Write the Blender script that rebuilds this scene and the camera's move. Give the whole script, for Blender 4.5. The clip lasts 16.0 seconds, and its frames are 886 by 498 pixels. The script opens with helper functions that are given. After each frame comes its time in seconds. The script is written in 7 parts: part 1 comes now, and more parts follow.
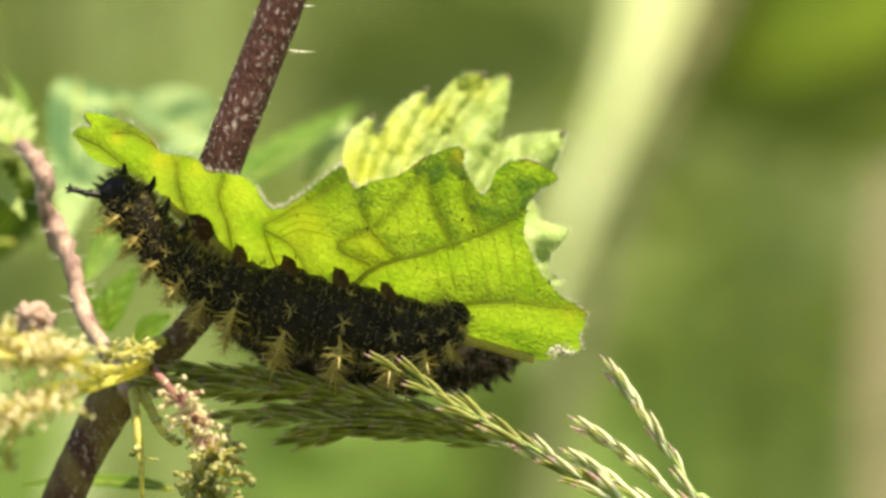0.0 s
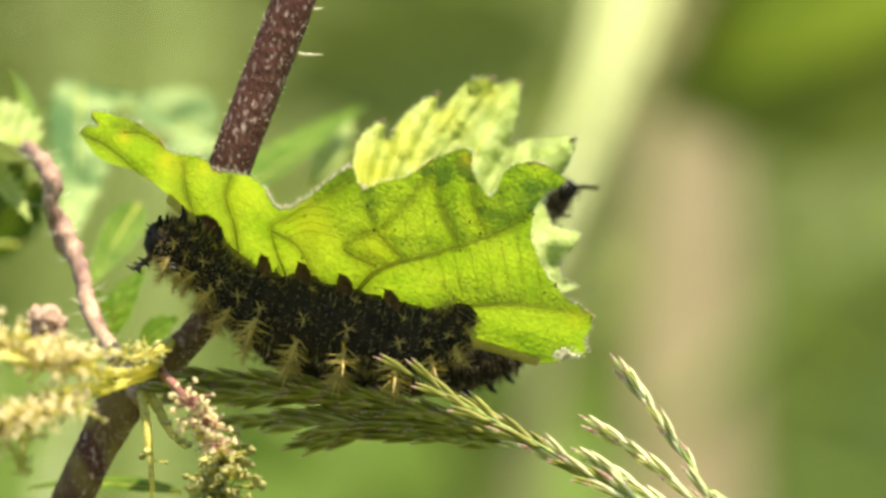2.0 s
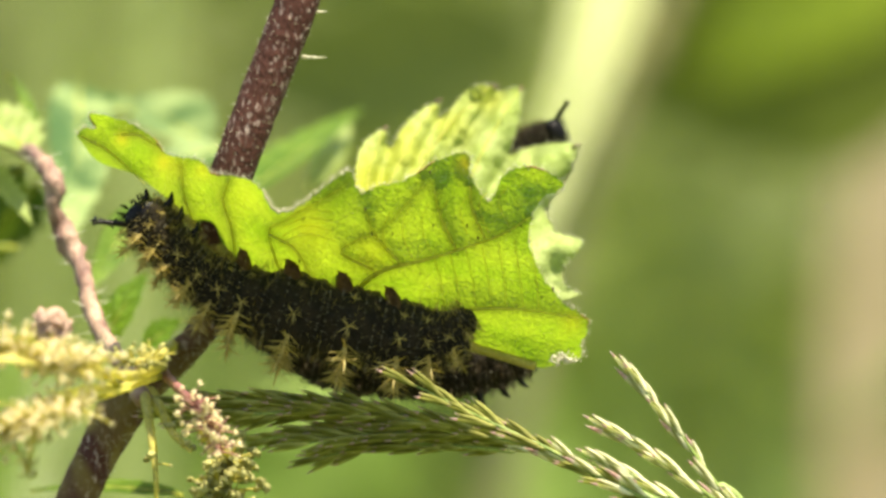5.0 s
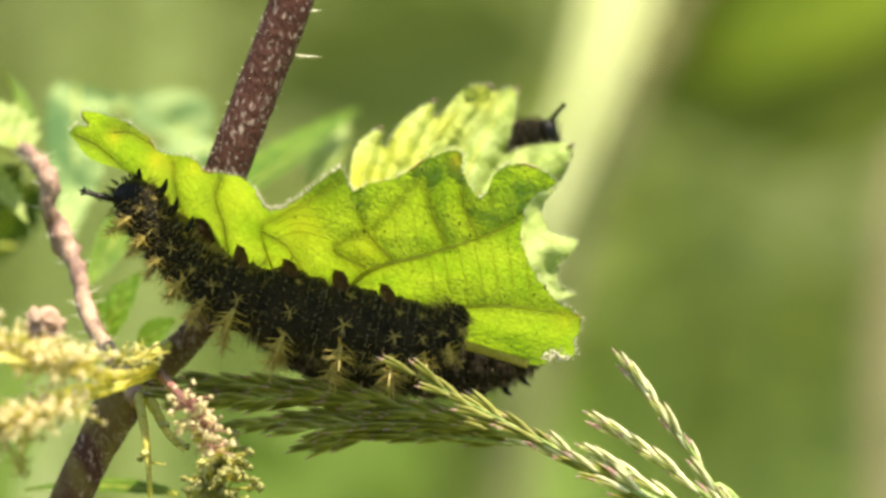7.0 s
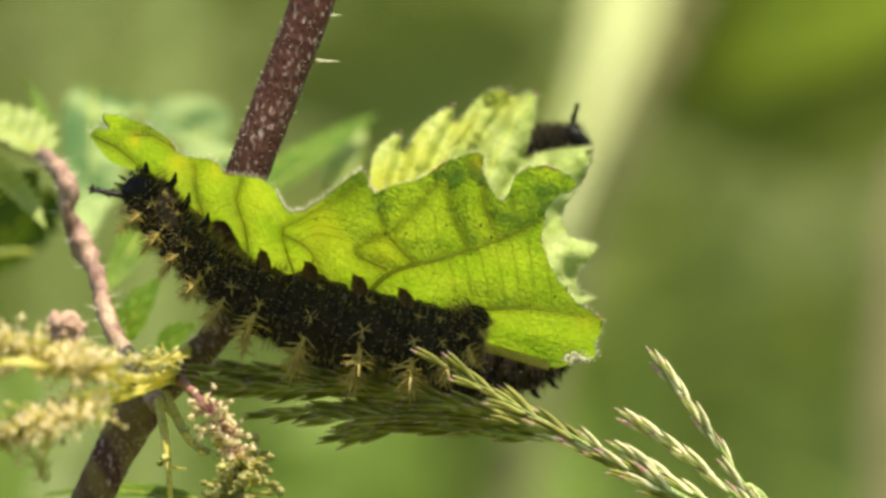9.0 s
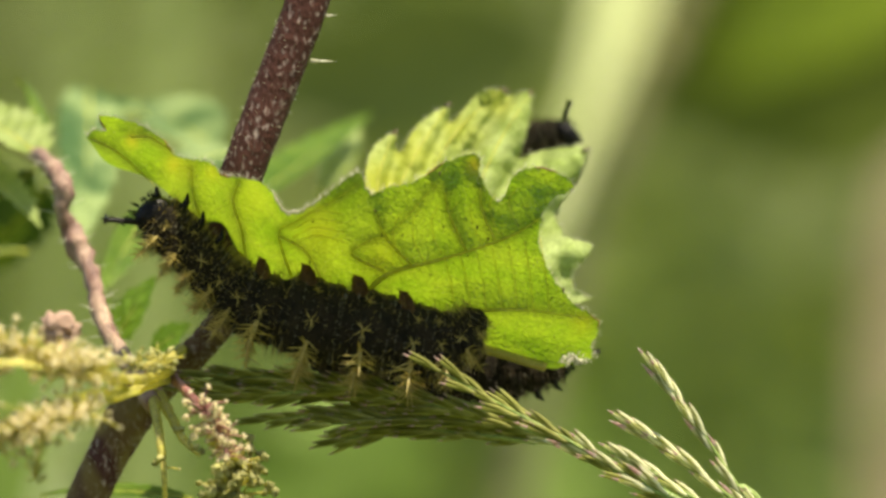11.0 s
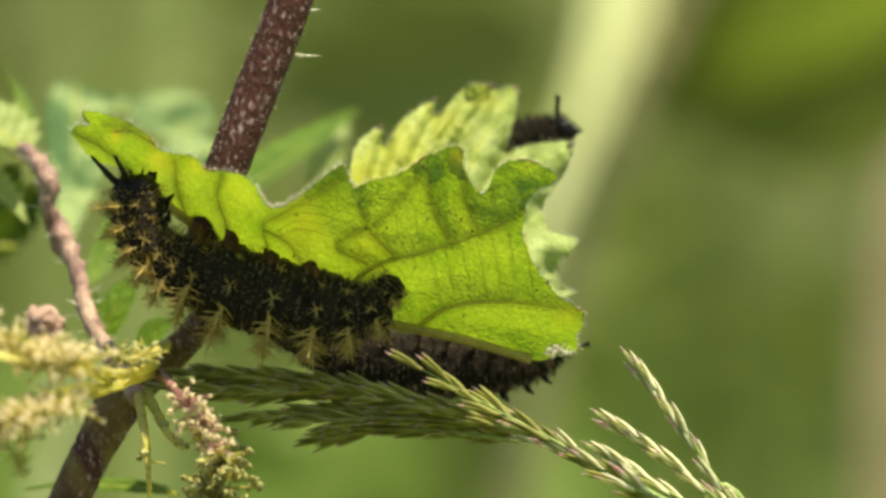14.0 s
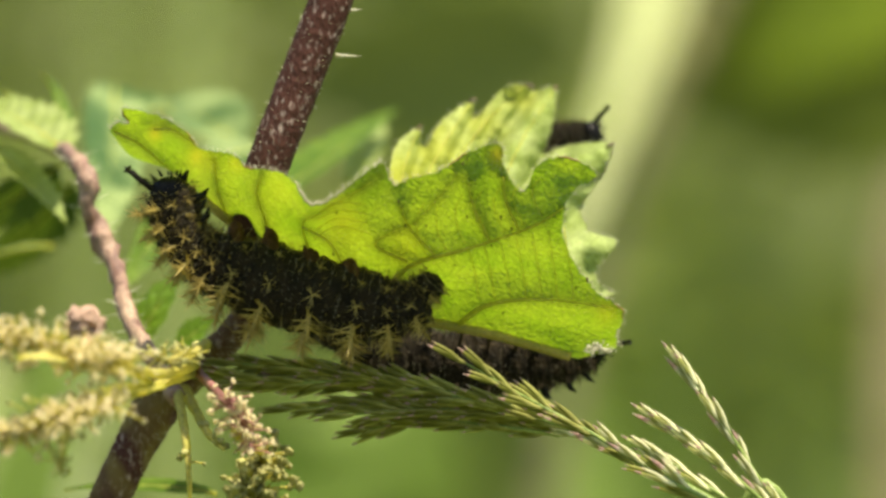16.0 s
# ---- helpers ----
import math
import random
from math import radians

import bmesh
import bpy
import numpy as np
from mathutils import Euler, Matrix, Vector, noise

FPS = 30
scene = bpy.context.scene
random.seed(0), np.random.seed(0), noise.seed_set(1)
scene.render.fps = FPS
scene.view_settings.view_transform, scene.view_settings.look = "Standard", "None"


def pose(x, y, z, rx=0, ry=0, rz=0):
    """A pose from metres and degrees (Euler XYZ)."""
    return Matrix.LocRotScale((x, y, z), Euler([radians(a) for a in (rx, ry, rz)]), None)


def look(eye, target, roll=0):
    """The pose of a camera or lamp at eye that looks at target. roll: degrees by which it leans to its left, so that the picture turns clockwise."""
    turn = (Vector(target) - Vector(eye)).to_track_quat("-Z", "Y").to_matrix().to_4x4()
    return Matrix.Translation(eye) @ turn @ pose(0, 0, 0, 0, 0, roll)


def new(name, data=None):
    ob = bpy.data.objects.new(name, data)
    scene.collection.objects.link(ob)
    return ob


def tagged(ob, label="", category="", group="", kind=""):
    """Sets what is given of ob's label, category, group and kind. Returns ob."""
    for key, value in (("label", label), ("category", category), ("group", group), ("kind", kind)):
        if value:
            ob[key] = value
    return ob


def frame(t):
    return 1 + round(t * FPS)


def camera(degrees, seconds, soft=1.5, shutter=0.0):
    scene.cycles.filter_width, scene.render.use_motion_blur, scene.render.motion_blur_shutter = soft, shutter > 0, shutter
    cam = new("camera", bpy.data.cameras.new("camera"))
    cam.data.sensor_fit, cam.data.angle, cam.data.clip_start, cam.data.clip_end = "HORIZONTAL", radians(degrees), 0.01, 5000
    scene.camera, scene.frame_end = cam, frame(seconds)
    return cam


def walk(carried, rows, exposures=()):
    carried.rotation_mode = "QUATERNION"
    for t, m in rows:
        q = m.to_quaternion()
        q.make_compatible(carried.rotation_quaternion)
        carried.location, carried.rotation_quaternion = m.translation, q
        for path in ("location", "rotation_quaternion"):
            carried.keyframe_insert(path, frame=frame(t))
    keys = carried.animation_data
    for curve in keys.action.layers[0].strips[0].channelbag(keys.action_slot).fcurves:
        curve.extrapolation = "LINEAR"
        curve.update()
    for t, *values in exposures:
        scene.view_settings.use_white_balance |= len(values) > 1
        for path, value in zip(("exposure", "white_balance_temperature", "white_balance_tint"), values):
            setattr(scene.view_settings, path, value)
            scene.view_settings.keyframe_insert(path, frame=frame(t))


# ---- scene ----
# A nettle in a meadow, three spiny caterpillars on its leaves, filmed close with a long lens.
from mathutils import geometry

cam = camera(6.677, 16.0, soft=3.0)
cam.data.dof.use_dof = True
cam.data.dof.focus_distance = 0.598
cam.data.dof.aperture_fstop = 30
walk(cam, [
    (0, pose(0.00000, -0.6, 0.60000, 90.0000, 0, 0.0000)),
    (0.5, pose(-0.00195, -0.6, 0.60117, 89.9307, 0, -0.0885)),
    (1, pose(-0.00461, -0.6, 0.60164, 89.9115, 0, -0.2483)),
    (1.5, pose(-0.00414, -0.6, 0.60133, 89.9414, 0, -0.2377)),
    (2, pose(-0.00445, -0.6, 0.60070, 89.9542, 0, -0.3528)),
    (2.5, pose(-0.01020, -0.6, 0.60520, 89.4890, 0, -1.0397)),
    (3, pose(-0.00828, -0.6, 0.60492, 89.4746, 0, -1.0295)),
    (3.5, pose(-0.01055, -0.6, 0.60461, 89.5343, 0, -1.1734)),
    (4, pose(-0.00844, -0.6, 0.60039, 89.9755, 0, -0.8441)),
    (4.2, pose(-0.00836, -0.6, 0.60043, 89.9867, 0, -0.7897)),
    (6.3, pose(-0.00359, -0.6, 0.60070, 89.9414, 0, -0.4199)),
    (6.5, pose(-0.00172, -0.6, 0.60020, 89.9281, 0, -0.3858)),
    (7, pose(-0.00578, -0.6, 0.60066, 89.9728, 0, -0.4966)),
    (7.5, pose(-0.00555, -0.6, 0.60020, 90.0176, 0, -0.4572)),
    (8, pose(-0.00602, -0.6, 0.60016, 90.0277, 0, -0.4466)),
    (8.5, pose(-0.00656, -0.6, 0.59992, 90.0671, 0, -0.4689)),
    (9, pose(-0.00766, -0.6, 0.59980, 90.0890, 0, -0.5265)),
    (9.2, pose(-0.00711, -0.6, 0.59953, 90.0917, 0, -0.5084)),
    (11.3, pose(-0.00719, -0.6, 0.60055, 90.0202, 0, -0.5201)),
    (11.5, pose(-0.00648, -0.6, 0.60043, 90.0208, 0, -0.4871)),
    (12, pose(-0.00727, -0.6, 0.60125, 89.9574, 0, -0.5190)),
    (12.5, pose(-0.00719, -0.6, 0.60109, 89.9723, 0, -0.5158)),
    (13, pose(-0.00836, -0.6, 0.60180, 89.9137, 0, -0.6022)),
    (13.5, pose(-0.00641, -0.6, 0.60078, 89.9638, 0, -0.5521)),
    (14, pose(-0.00539, -0.6, 0.59984, 90.0448, 0, -0.4636)),
    (14.5, pose(-0.00422, -0.6, 0.59926, 90.0943, 0, -0.3347)),
    (15, pose(-0.00555, -0.6, 0.59902, 90.1380, 0, -0.4018)),
    (15.5, pose(-0.00648, -0.6, 0.59949, 90.1103, 0, -0.3720)),
    (16, pose(-0.00672, -0.6, 0.59984, 90.0448, 0, -0.2878)),
], exposures=[(0, 1.05, 7300, 10), (3.5, 1.15, 7300, 10), (7, 1.15, 7300, 10), (8, 1.06, 7300, 10), (9, 0.81, 7300, 10), (11.5, 0.54, 7300, 10), (12, 0.44, 7300, 10), (12.5, 0.52, 7300, 10), (14.5, 0.66, 7300, 10), (16, 0.72, 7300, 10)])

# ---- light ----
SUN_TO = Vector((0.28, -0.23, 0.93)).normalized()
sky_world = bpy.data.worlds.new("sky")
scene.world = sky_world
sky_world.use_nodes = True
wn = sky_world.node_tree
sky = wn.nodes.new("ShaderNodeTexSky")
sky.sky_type, sky.sun_disc = "NISHITA", False
sky.sun_elevation = math.asin(SUN_TO.z)
sky.sun_rotation = math.atan2(SUN_TO.x, SUN_TO.y)
wn.links.new(sky.outputs["Color"], wn.nodes["Background"].inputs["Color"])
wn.nodes["Background"].inputs["Strength"].default_value = 0.11
sun = new("sun", bpy.data.lights.new("sun", "SUN"))
sun.data.energy, sun.data.angle, sun.data.color = 5.0, radians(0.6), (1.0, 0.94, 0.80)
sun.matrix_world = look(SUN_TO * 20, (0, 0, 0))


# ---- materials ----
def surface(name, c1, c2, scale=400, rough=0.5, bump=0.3, fine=4000, trans=None, share=0.0, spots=None, spot_scale=0, spot_size=0.2, contrast=(0.35, 0.65), spec=0.4, stretch=None, each=0.0, net=0, trans_low=None, ribs=0.0, ripe=None, net_dark=0.74, grainy=0.28):
    """A procedural surface: two colours in soft patches, a fine grain, relief, light that shines through, small spots."""
    m = bpy.data.materials.new(name)
    m.use_nodes = True
    t = m.node_tree
    n, l = t.nodes, t.links
    b = n["Principled BSDF"]
    b.inputs["Roughness"].default_value = rough
    b.inputs["Specular IOR Level"].default_value = spec
    co = n.new("ShaderNodeTexCoord").outputs["Object"]
    if stretch:
        mp = n.new("ShaderNodeMapping")
        mp.inputs["Scale"].default_value = stretch
        l.new(co, mp.inputs["Vector"])
        co = mp.outputs["Vector"]
    big = n.new("ShaderNodeTexNoise")
    big.inputs["Scale"].default_value, big.inputs["Detail"].default_value = scale, 4
    l.new(co, big.inputs["Vector"])
    ramp = n.new("ShaderNodeValToRGB")
    ramp.color_ramp.elements[0].position, ramp.color_ramp.elements[1].position = contrast
    ramp.color_ramp.elements[0].color, ramp.color_ramp.elements[1].color = (*c1, 1), (*c2, 1)
    l.new(big.outputs["Fac"], ramp.inputs["Fac"])
    small = n.new("ShaderNodeTexNoise")
    small.inputs["Scale"].default_value, small.inputs["Detail"].default_value = fine, 3
    l.new(co, small.inputs["Vector"])
    grain = n.new("ShaderNodeHueSaturation")
    value = n.new("ShaderNodeMapRange")
    value.inputs["From Min"].default_value, value.inputs["From Max"].default_value = 0.3, 0.7
    value.inputs["To Min"].default_value, value.inputs["To Max"].default_value = 1 - grainy, 1 + grainy
    l.new(small.outputs["Fac"], value.inputs["Value"])
    shade = value.outputs["Result"]
    if net:
        cells = n.new("ShaderNodeTexVoronoi")
        cells.feature = "DISTANCE_TO_EDGE"
        cells.inputs["Scale"].default_value = net
        l.new(co, cells.inputs["Vector"])
        lines = n.new("ShaderNodeMapRange")
        lines.inputs["From Max"].default_value = 0.16
        lines.inputs["To Min"].default_value = net_dark
        l.new(cells.outputs["Distance"], lines.inputs["Value"])
        times = n.new("ShaderNodeMath")
        times.operation = "MULTIPLY"
        l.new(shade, times.inputs[0])
        l.new(lines.outputs["Result"], times.inputs[1])
        shade = times.outputs["Value"]
    if ribs:
        rib_at = n.new("ShaderNodeAttribute")
        rib_at.attribute_name = "rib"
        rib_map = n.new("ShaderNodeMapRange")
        rib_map.inputs["To Min"].default_value, rib_map.inputs["To Max"].default_value = 1.0, 1.0 - ribs
        l.new(rib_at.outputs["Fac"], rib_map.inputs["Value"])
        rib_times = n.new("ShaderNodeMath")
        rib_times.operation = "MULTIPLY"
        l.new(shade, rib_times.inputs[0])
        l.new(rib_map.outputs["Result"], rib_times.inputs[1])
        shade = rib_times.outputs["Value"]
    l.new(shade, grain.inputs["Value"])
    l.new(ramp.outputs["Color"], grain.inputs["Color"])
    colour = grain.outputs["Color"]
    if each:
        info = n.new("ShaderNodeNewGeometry").outputs["Random Per Island"]
        if each < 0:
            info = n.new("ShaderNodeObjectInfo").outputs["Random"]
        vary = n.new("ShaderNodeHueSaturation")
        rng = n.new("ShaderNodeMapRange")
        rng.inputs["To Min"].default_value, rng.inputs["To Max"].default_value = 1 - abs(each), 1 + abs(each)
        l.new(info, rng.inputs["Value"])
        l.new(rng.outputs["Result"], vary.inputs["Value"])
        l.new(colour, vary.inputs["Color"])
        colour = vary.outputs["Color"]
    if ripe:
        ripe_at = n.new("ShaderNodeAttribute")
        ripe_at.attribute_name = "ripe"
        ripe_mix = n.new("ShaderNodeMix")
        ripe_mix.data_type = "RGBA"
        ripe_mix.inputs[7].default_value = (*ripe[0], 1)
        l.new(ripe_at.outputs["Fac"], ripe_mix.inputs["Factor"])
        l.new(colour, ripe_mix.inputs[6])
        colour = ripe_mix.outputs[2]
    if spots:
        vor = n.new("ShaderNodeTexVoronoi")
        vor.inputs["Scale"].default_value = spot_scale
        l.new(co, vor.inputs["Vector"])
        edge = n.new("ShaderNodeMapRange")
        edge.inputs["From Min"].default_value, edge.inputs["From Max"].default_value = spot_size, spot_size * 0.6
        l.new(vor.outputs["Distance"], edge.inputs["Value"])
        mix = n.new("ShaderNodeMix")
        mix.data_type = "RGBA"
        mix.inputs["B"].default_value = (0, 0, 0, 1)
        mix.inputs[7].default_value = (*spots, 1)
        l.new(edge.outputs["Result"], mix.inputs["Factor"])
        l.new(colour, mix.inputs[6])
        colour = mix.outputs[2]
    l.new(colour, b.inputs["Base Color"])
    if bump:
        bp = n.new("ShaderNodeBump")
        bp.inputs["Strength"].default_value, bp.inputs["Distance"].default_value = bump, 0.0004
        height = small.outputs["Fac"]
        if net:
            raised = n.new("ShaderNodeMath")
            raised.operation = "MULTIPLY_ADD"
            raised.inputs[1].default_value = 0.4
            l.new(cells.outputs["Distance"], raised.inputs[0])
            l.new(height, raised.inputs[2])
            height = raised.outputs["Value"]
        l.new(height, bp.inputs["Height"])
        l.new(bp.outputs["Normal"], b.inputs["Normal"])
    if share:
        tr = n.new("ShaderNodeBsdfTranslucent")
        tint = n.new("ShaderNodeMix")
        tint.data_type, tint.blend_type = "RGBA", "MULTIPLY"
        tint.inputs["Factor"].default_value = 1
        l.new(shade, tint.inputs[6])
        tint.inputs[7].default_value = (*trans, 1)
        if trans_low:
            through_ramp = n.new("ShaderNodeValToRGB")
            through_ramp.color_ramp.elements[0].position, through_ramp.color_ramp.elements[1].position = contrast
            through_ramp.color_ramp.elements[0].color, through_ramp.color_ramp.elements[1].color = (*trans_low, 1), (*trans, 1)
            l.new(big.outputs["Fac"], through_ramp.inputs["Fac"])
            l.new(through_ramp.outputs["Color"], tint.inputs[7])
        shining = tint.outputs[2]
        if ripe:
            ripe_glow = n.new("ShaderNodeMix")
            ripe_glow.data_type = "RGBA"
            ripe_glow.inputs[7].default_value = (*ripe[1], 1)
            l.new(ripe_at.outputs["Fac"], ripe_glow.inputs["Factor"])
            l.new(shining, ripe_glow.inputs[6])
            shining = ripe_glow.outputs[2]
        l.new(shining, tr.inputs["Color"])
        if bump:
            l.new(bp.outputs["Normal"], tr.inputs["Normal"])
        mx = n.new("ShaderNodeMixShader")
        mx.inputs["Fac"].default_value = share
        l.new(b.outputs["BSDF"], mx.inputs[1])
        l.new(tr.outputs["BSDF"], mx.inputs[2])
        l.new(mx.outputs["Shader"], n["Material Output"].inputs["Surface"])
    return m


LEAF = surface("young_leaf", (0.15, 0.29, 0.022), (0.25, 0.40, 0.045), 240, 0.34, 0.65, 3400, (0.46, 0.63, 0.03), 0.46, net=1000, net_dark=0.86, trans_low=(0.31, 0.51, 0.018), ribs=0.62, ripe=((0.60, 0.50, 0.04), (0.74, 0.64, 0.03)), spec=0.6, grainy=0.26)
LEAF_RIB = surface("leaf_rib", (0.44, 0.46, 0.10), (0.56, 0.54, 0.14), 900, 0.5, 0.3, 6000, (0.90, 0.88, 0.22), 0.6)
MIDRIB = surface("tan_midrib", (0.38, 0.36, 0.08), (0.54, 0.44, 0.13), 900, 0.5, 0.3, 6000, (0.7, 0.6, 0.15), 0.4)
LEAF_EDGE = surface("leaf_edge", (0.16, 0.05, 0.03), (0.40, 0.32, 0.05), 700, 0.6, 0.2)
PALE = surface("pale_leaf", (0.27, 0.36, 0.085), (0.42, 0.51, 0.185), 420, 0.5, 0.4, 3000, (0.50, 0.57, 0.14), 0.36, net=1300, net_dark=0.86, ribs=-0.25, grainy=0.15, ripe=((0.50, 0.50, 0.03), (0.64, 0.64, 0.04)), spec=0.15)
SCORCHED = surface("scorched_tip", (0.06, 0.035, 0.02), (0.16, 0.09, 0.04), 900, 0.6, 0.2)
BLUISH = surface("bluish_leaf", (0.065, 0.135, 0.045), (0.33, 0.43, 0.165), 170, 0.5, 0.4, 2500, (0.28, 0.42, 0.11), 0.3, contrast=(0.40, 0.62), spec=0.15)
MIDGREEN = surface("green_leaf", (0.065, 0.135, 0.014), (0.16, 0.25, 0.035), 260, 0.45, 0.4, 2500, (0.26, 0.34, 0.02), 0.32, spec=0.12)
# Darker copy of the green leaf: an underside's shade put into its colour.
GREEN_SHADE = surface("green_leaf_in_shade", (0.035, 0.075, 0.012), (0.075, 0.13, 0.022), 260, 0.5, 0.4, 2500, (0.10, 0.16, 0.01), 0.2, spec=0.12)
STEM = surface("nettle_stem", (0.080, 0.032, 0.023), (0.46, 0.36, 0.31), 2700, 0.7, 0.5, 3600, stretch=(1, 1, 0.5), contrast=(0.56, 0.74), ripe=((0.21, 0.155, 0.045), (0.2, 0.2, 0.05)), spec=0.15)
SIDE_STEM = surface("side_stem", (0.17, 0.085, 0.065), (0.46, 0.32, 0.22), 620, 0.55, 0.5, 2600, stretch=(1, 1, 0.4))
HAIR = surface("pale_hair", (0.62, 0.60, 0.42), (0.75, 0.72, 0.55), 900, 0.3, 0.0, trans=(0.7, 0.7, 0.5), share=0.3)
SKIN = surface("caterpillar_skin", (0.011, 0.009, 0.005), (0.030, 0.022, 0.011), 900, 0.7, 1.0, 4200, spots=(0.16, 0.14, 0.09), spot_scale=2300, spot_size=0.17, spec=0.12)
BELLY = surface("caterpillar_belly", (0.012, 0.007, 0.004), (0.07, 0.032, 0.012), 900, 0.6, 0.8, 4200)
PROLEG = surface("proleg_skin", (0.045, 0.025, 0.011), (0.14, 0.08, 0.03), 900, 0.6, 0.8, 4200, (0.5, 0.28, 0.08), 0.32, spec=0.15)
WART = surface("pale_wart", (0.10, 0.09, 0.06), (0.30, 0.28, 0.20), 2000, 0.6, 0.0, spec=0.15)
SPINE = surface("yellow_spine", (0.44, 0.35, 0.10), (0.64, 0.52, 0.18), 1200, 0.45, 0.2, 6000, (0.70, 0.58, 0.18), 0.4)
DARK_SPINE = surface("dark_spine", (0.026, 0.020, 0.012), (0.085, 0.062, 0.028), 1200, 0.6, 0.2, 6000, spec=0.15)
HEAD = surface("black_head", (0.006, 0.006, 0.005), (0.014, 0.012, 0.010), 1500, 0.22, 0.35, 4200, spec=0.12)
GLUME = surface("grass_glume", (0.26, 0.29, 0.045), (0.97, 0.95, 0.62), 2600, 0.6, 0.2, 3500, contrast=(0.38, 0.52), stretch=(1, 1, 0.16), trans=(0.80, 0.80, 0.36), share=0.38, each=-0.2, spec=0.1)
# Darker, greener copy of the glumes: the leaf's shade put into their colour.
GLUME_SHADED = surface("unripe_glume", (0.20, 0.215, 0.032), (0.50, 0.49, 0.16), 2600, 0.6, 0.3, 3500, contrast=(0.40, 0.62), stretch=(1, 1, 0.16), trans=(0.44, 0.46, 0.10), share=0.3, each=-0.3, spec=0.1)
GLUME_TIP = surface("glume_tip", (0.36, 0.14, 0.16), (0.85, 0.74, 0.60), 900, 0.45, 0.2, 3500, (0.8, 0.6, 0.5), 0.4, contrast=(0.42, 0.6))
CULM = surface("grass_stalk", (0.18, 0.27, 0.06), (0.28, 0.36, 0.09), 700, 0.4, 0.3, 3500)
BUD = surface("flower_bud", (0.95, 0.74, 0.55), (0.98, 0.94, 0.68), 900, 0.55, 0.0, 3000, (0.98, 0.93, 0.66), 0.68, each=-0.06)
KNOB = surface("pinkish_bud", (0.60, 0.36, 0.27), (0.80, 0.60, 0.44), 900, 0.6, 0.5, 3000, (0.8, 0.5, 0.35), 0.25, each=-0.1)
BUD_GREEN = surface("green_bud", (0.36, 0.36, 0.09), (0.78, 0.74, 0.34), 700, 0.55, 0.5, 3000, (0.7, 0.7, 0.25), 0.35, each=-0.35)
SPIKE = surface("flower_stalk", (0.54, 0.52, 0.12), (0.72, 0.64, 0.22), 500, 0.5, 0.4, 3000, (0.80, 0.74, 0.16), 0.5)
SPIKE_RED = surface("reddish_stalk", (0.30, 0.11, 0.11), (0.42, 0.22, 0.17), 500, 0.5, 0.4, 3000)
YOLK = surface("yellow_leaf", (0.72, 0.66, 0.16), (0.86, 0.80, 0.30), 500, 0.5, 0.4, 3000, (0.92, 0.86, 0.24), 0.5)
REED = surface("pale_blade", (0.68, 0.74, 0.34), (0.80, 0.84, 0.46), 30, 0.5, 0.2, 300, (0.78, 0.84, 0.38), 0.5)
BROWN_STALK = surface("brown_stalk", (0.24, 0.22, 0.10), (0.33, 0.29, 0.15), 60, 0.6, 0.3, 500)
# The two dock leaves' lit and shaded tones are put into their colours.
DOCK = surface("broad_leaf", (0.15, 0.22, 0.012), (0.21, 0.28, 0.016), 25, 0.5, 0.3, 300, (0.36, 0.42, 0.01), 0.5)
DOCK_SHADE = surface("broad_leaf_in_shade", (0.125, 0.165, 0.022), (0.17, 0.215, 0.03), 25, 0.6, 0.3, 300, (0.12, 0.15, 0.01), 0.2)
# Dull tone of an added leaf that darkens the background.
BANK_SHADE = surface("bank_shade", (0.165, 0.20, 0.042), (0.21, 0.25, 0.055), 25, 0.6, 0.3, 300, (0.16, 0.19, 0.03), 0.25)
DRY = surface("dry_leaf", (0.52, 0.40, 0.22), (0.66, 0.52, 0.32), 30, 0.6, 0.3, 300, (0.62, 0.46, 0.26), 0.45)
BLADE = surface("meadow_blade", (0.11, 0.19, 0.035), (0.19, 0.28, 0.06), 3, 0.5, 0.1, 100, (0.25, 0.36, 0.04), 0.35, each=0.3)
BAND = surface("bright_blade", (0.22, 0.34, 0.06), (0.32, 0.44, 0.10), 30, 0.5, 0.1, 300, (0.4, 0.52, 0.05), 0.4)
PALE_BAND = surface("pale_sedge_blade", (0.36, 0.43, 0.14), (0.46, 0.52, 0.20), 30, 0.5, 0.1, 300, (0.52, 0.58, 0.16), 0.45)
BUSH = surface("bush_leaf", (0.17, 0.235, 0.05), (0.28, 0.345, 0.072), 1.8, 0.6, 0.1, 60, (0.28, 0.36, 0.04), 0.35, each=0.2, spec=0.2)
SOIL = surface("meadow_ground", (0.06, 0.09, 0.025), (0.11, 0.13, 0.045), 1.5, 0.9, 0.4, 40)


# ---- building helpers ----
def P(x, y, z):
    """Millimetres from the middle of the nettle's leaf, which is 0.6 m above the ground."""
    return Vector((x * 0.001, y * 0.001, 0.6 + z * 0.001))


PIVOT = {}


def part(name, bm, material, parent=None, label="", at=None, smooth=True):
    """Links a bmesh, built in world metres, as one object under parent, turning about the place at."""
    at = Vector(at) if at is not None else PIVOT.get(parent.name, Vector()) if parent else Vector()
    bmesh.ops.translate(bm, verts=bm.verts, vec=-at)
    bm.normal_update()
    me = bpy.data.meshes.new(name)
    bm.to_mesh(me)
    bm.free()
    for p in me.polygons:
        p.use_smooth = smooth
    for mt in material if isinstance(material, (list, tuple)) else [material]:
        me.materials.append(mt)
    ob = new(name, me)
    ob.location = at
    if parent:
        ob.parent = parent
        ob.location = at - PIVOT.get(parent.name, Vector())
    PIVOT[ob.name] = at
    return tagged(ob, label)


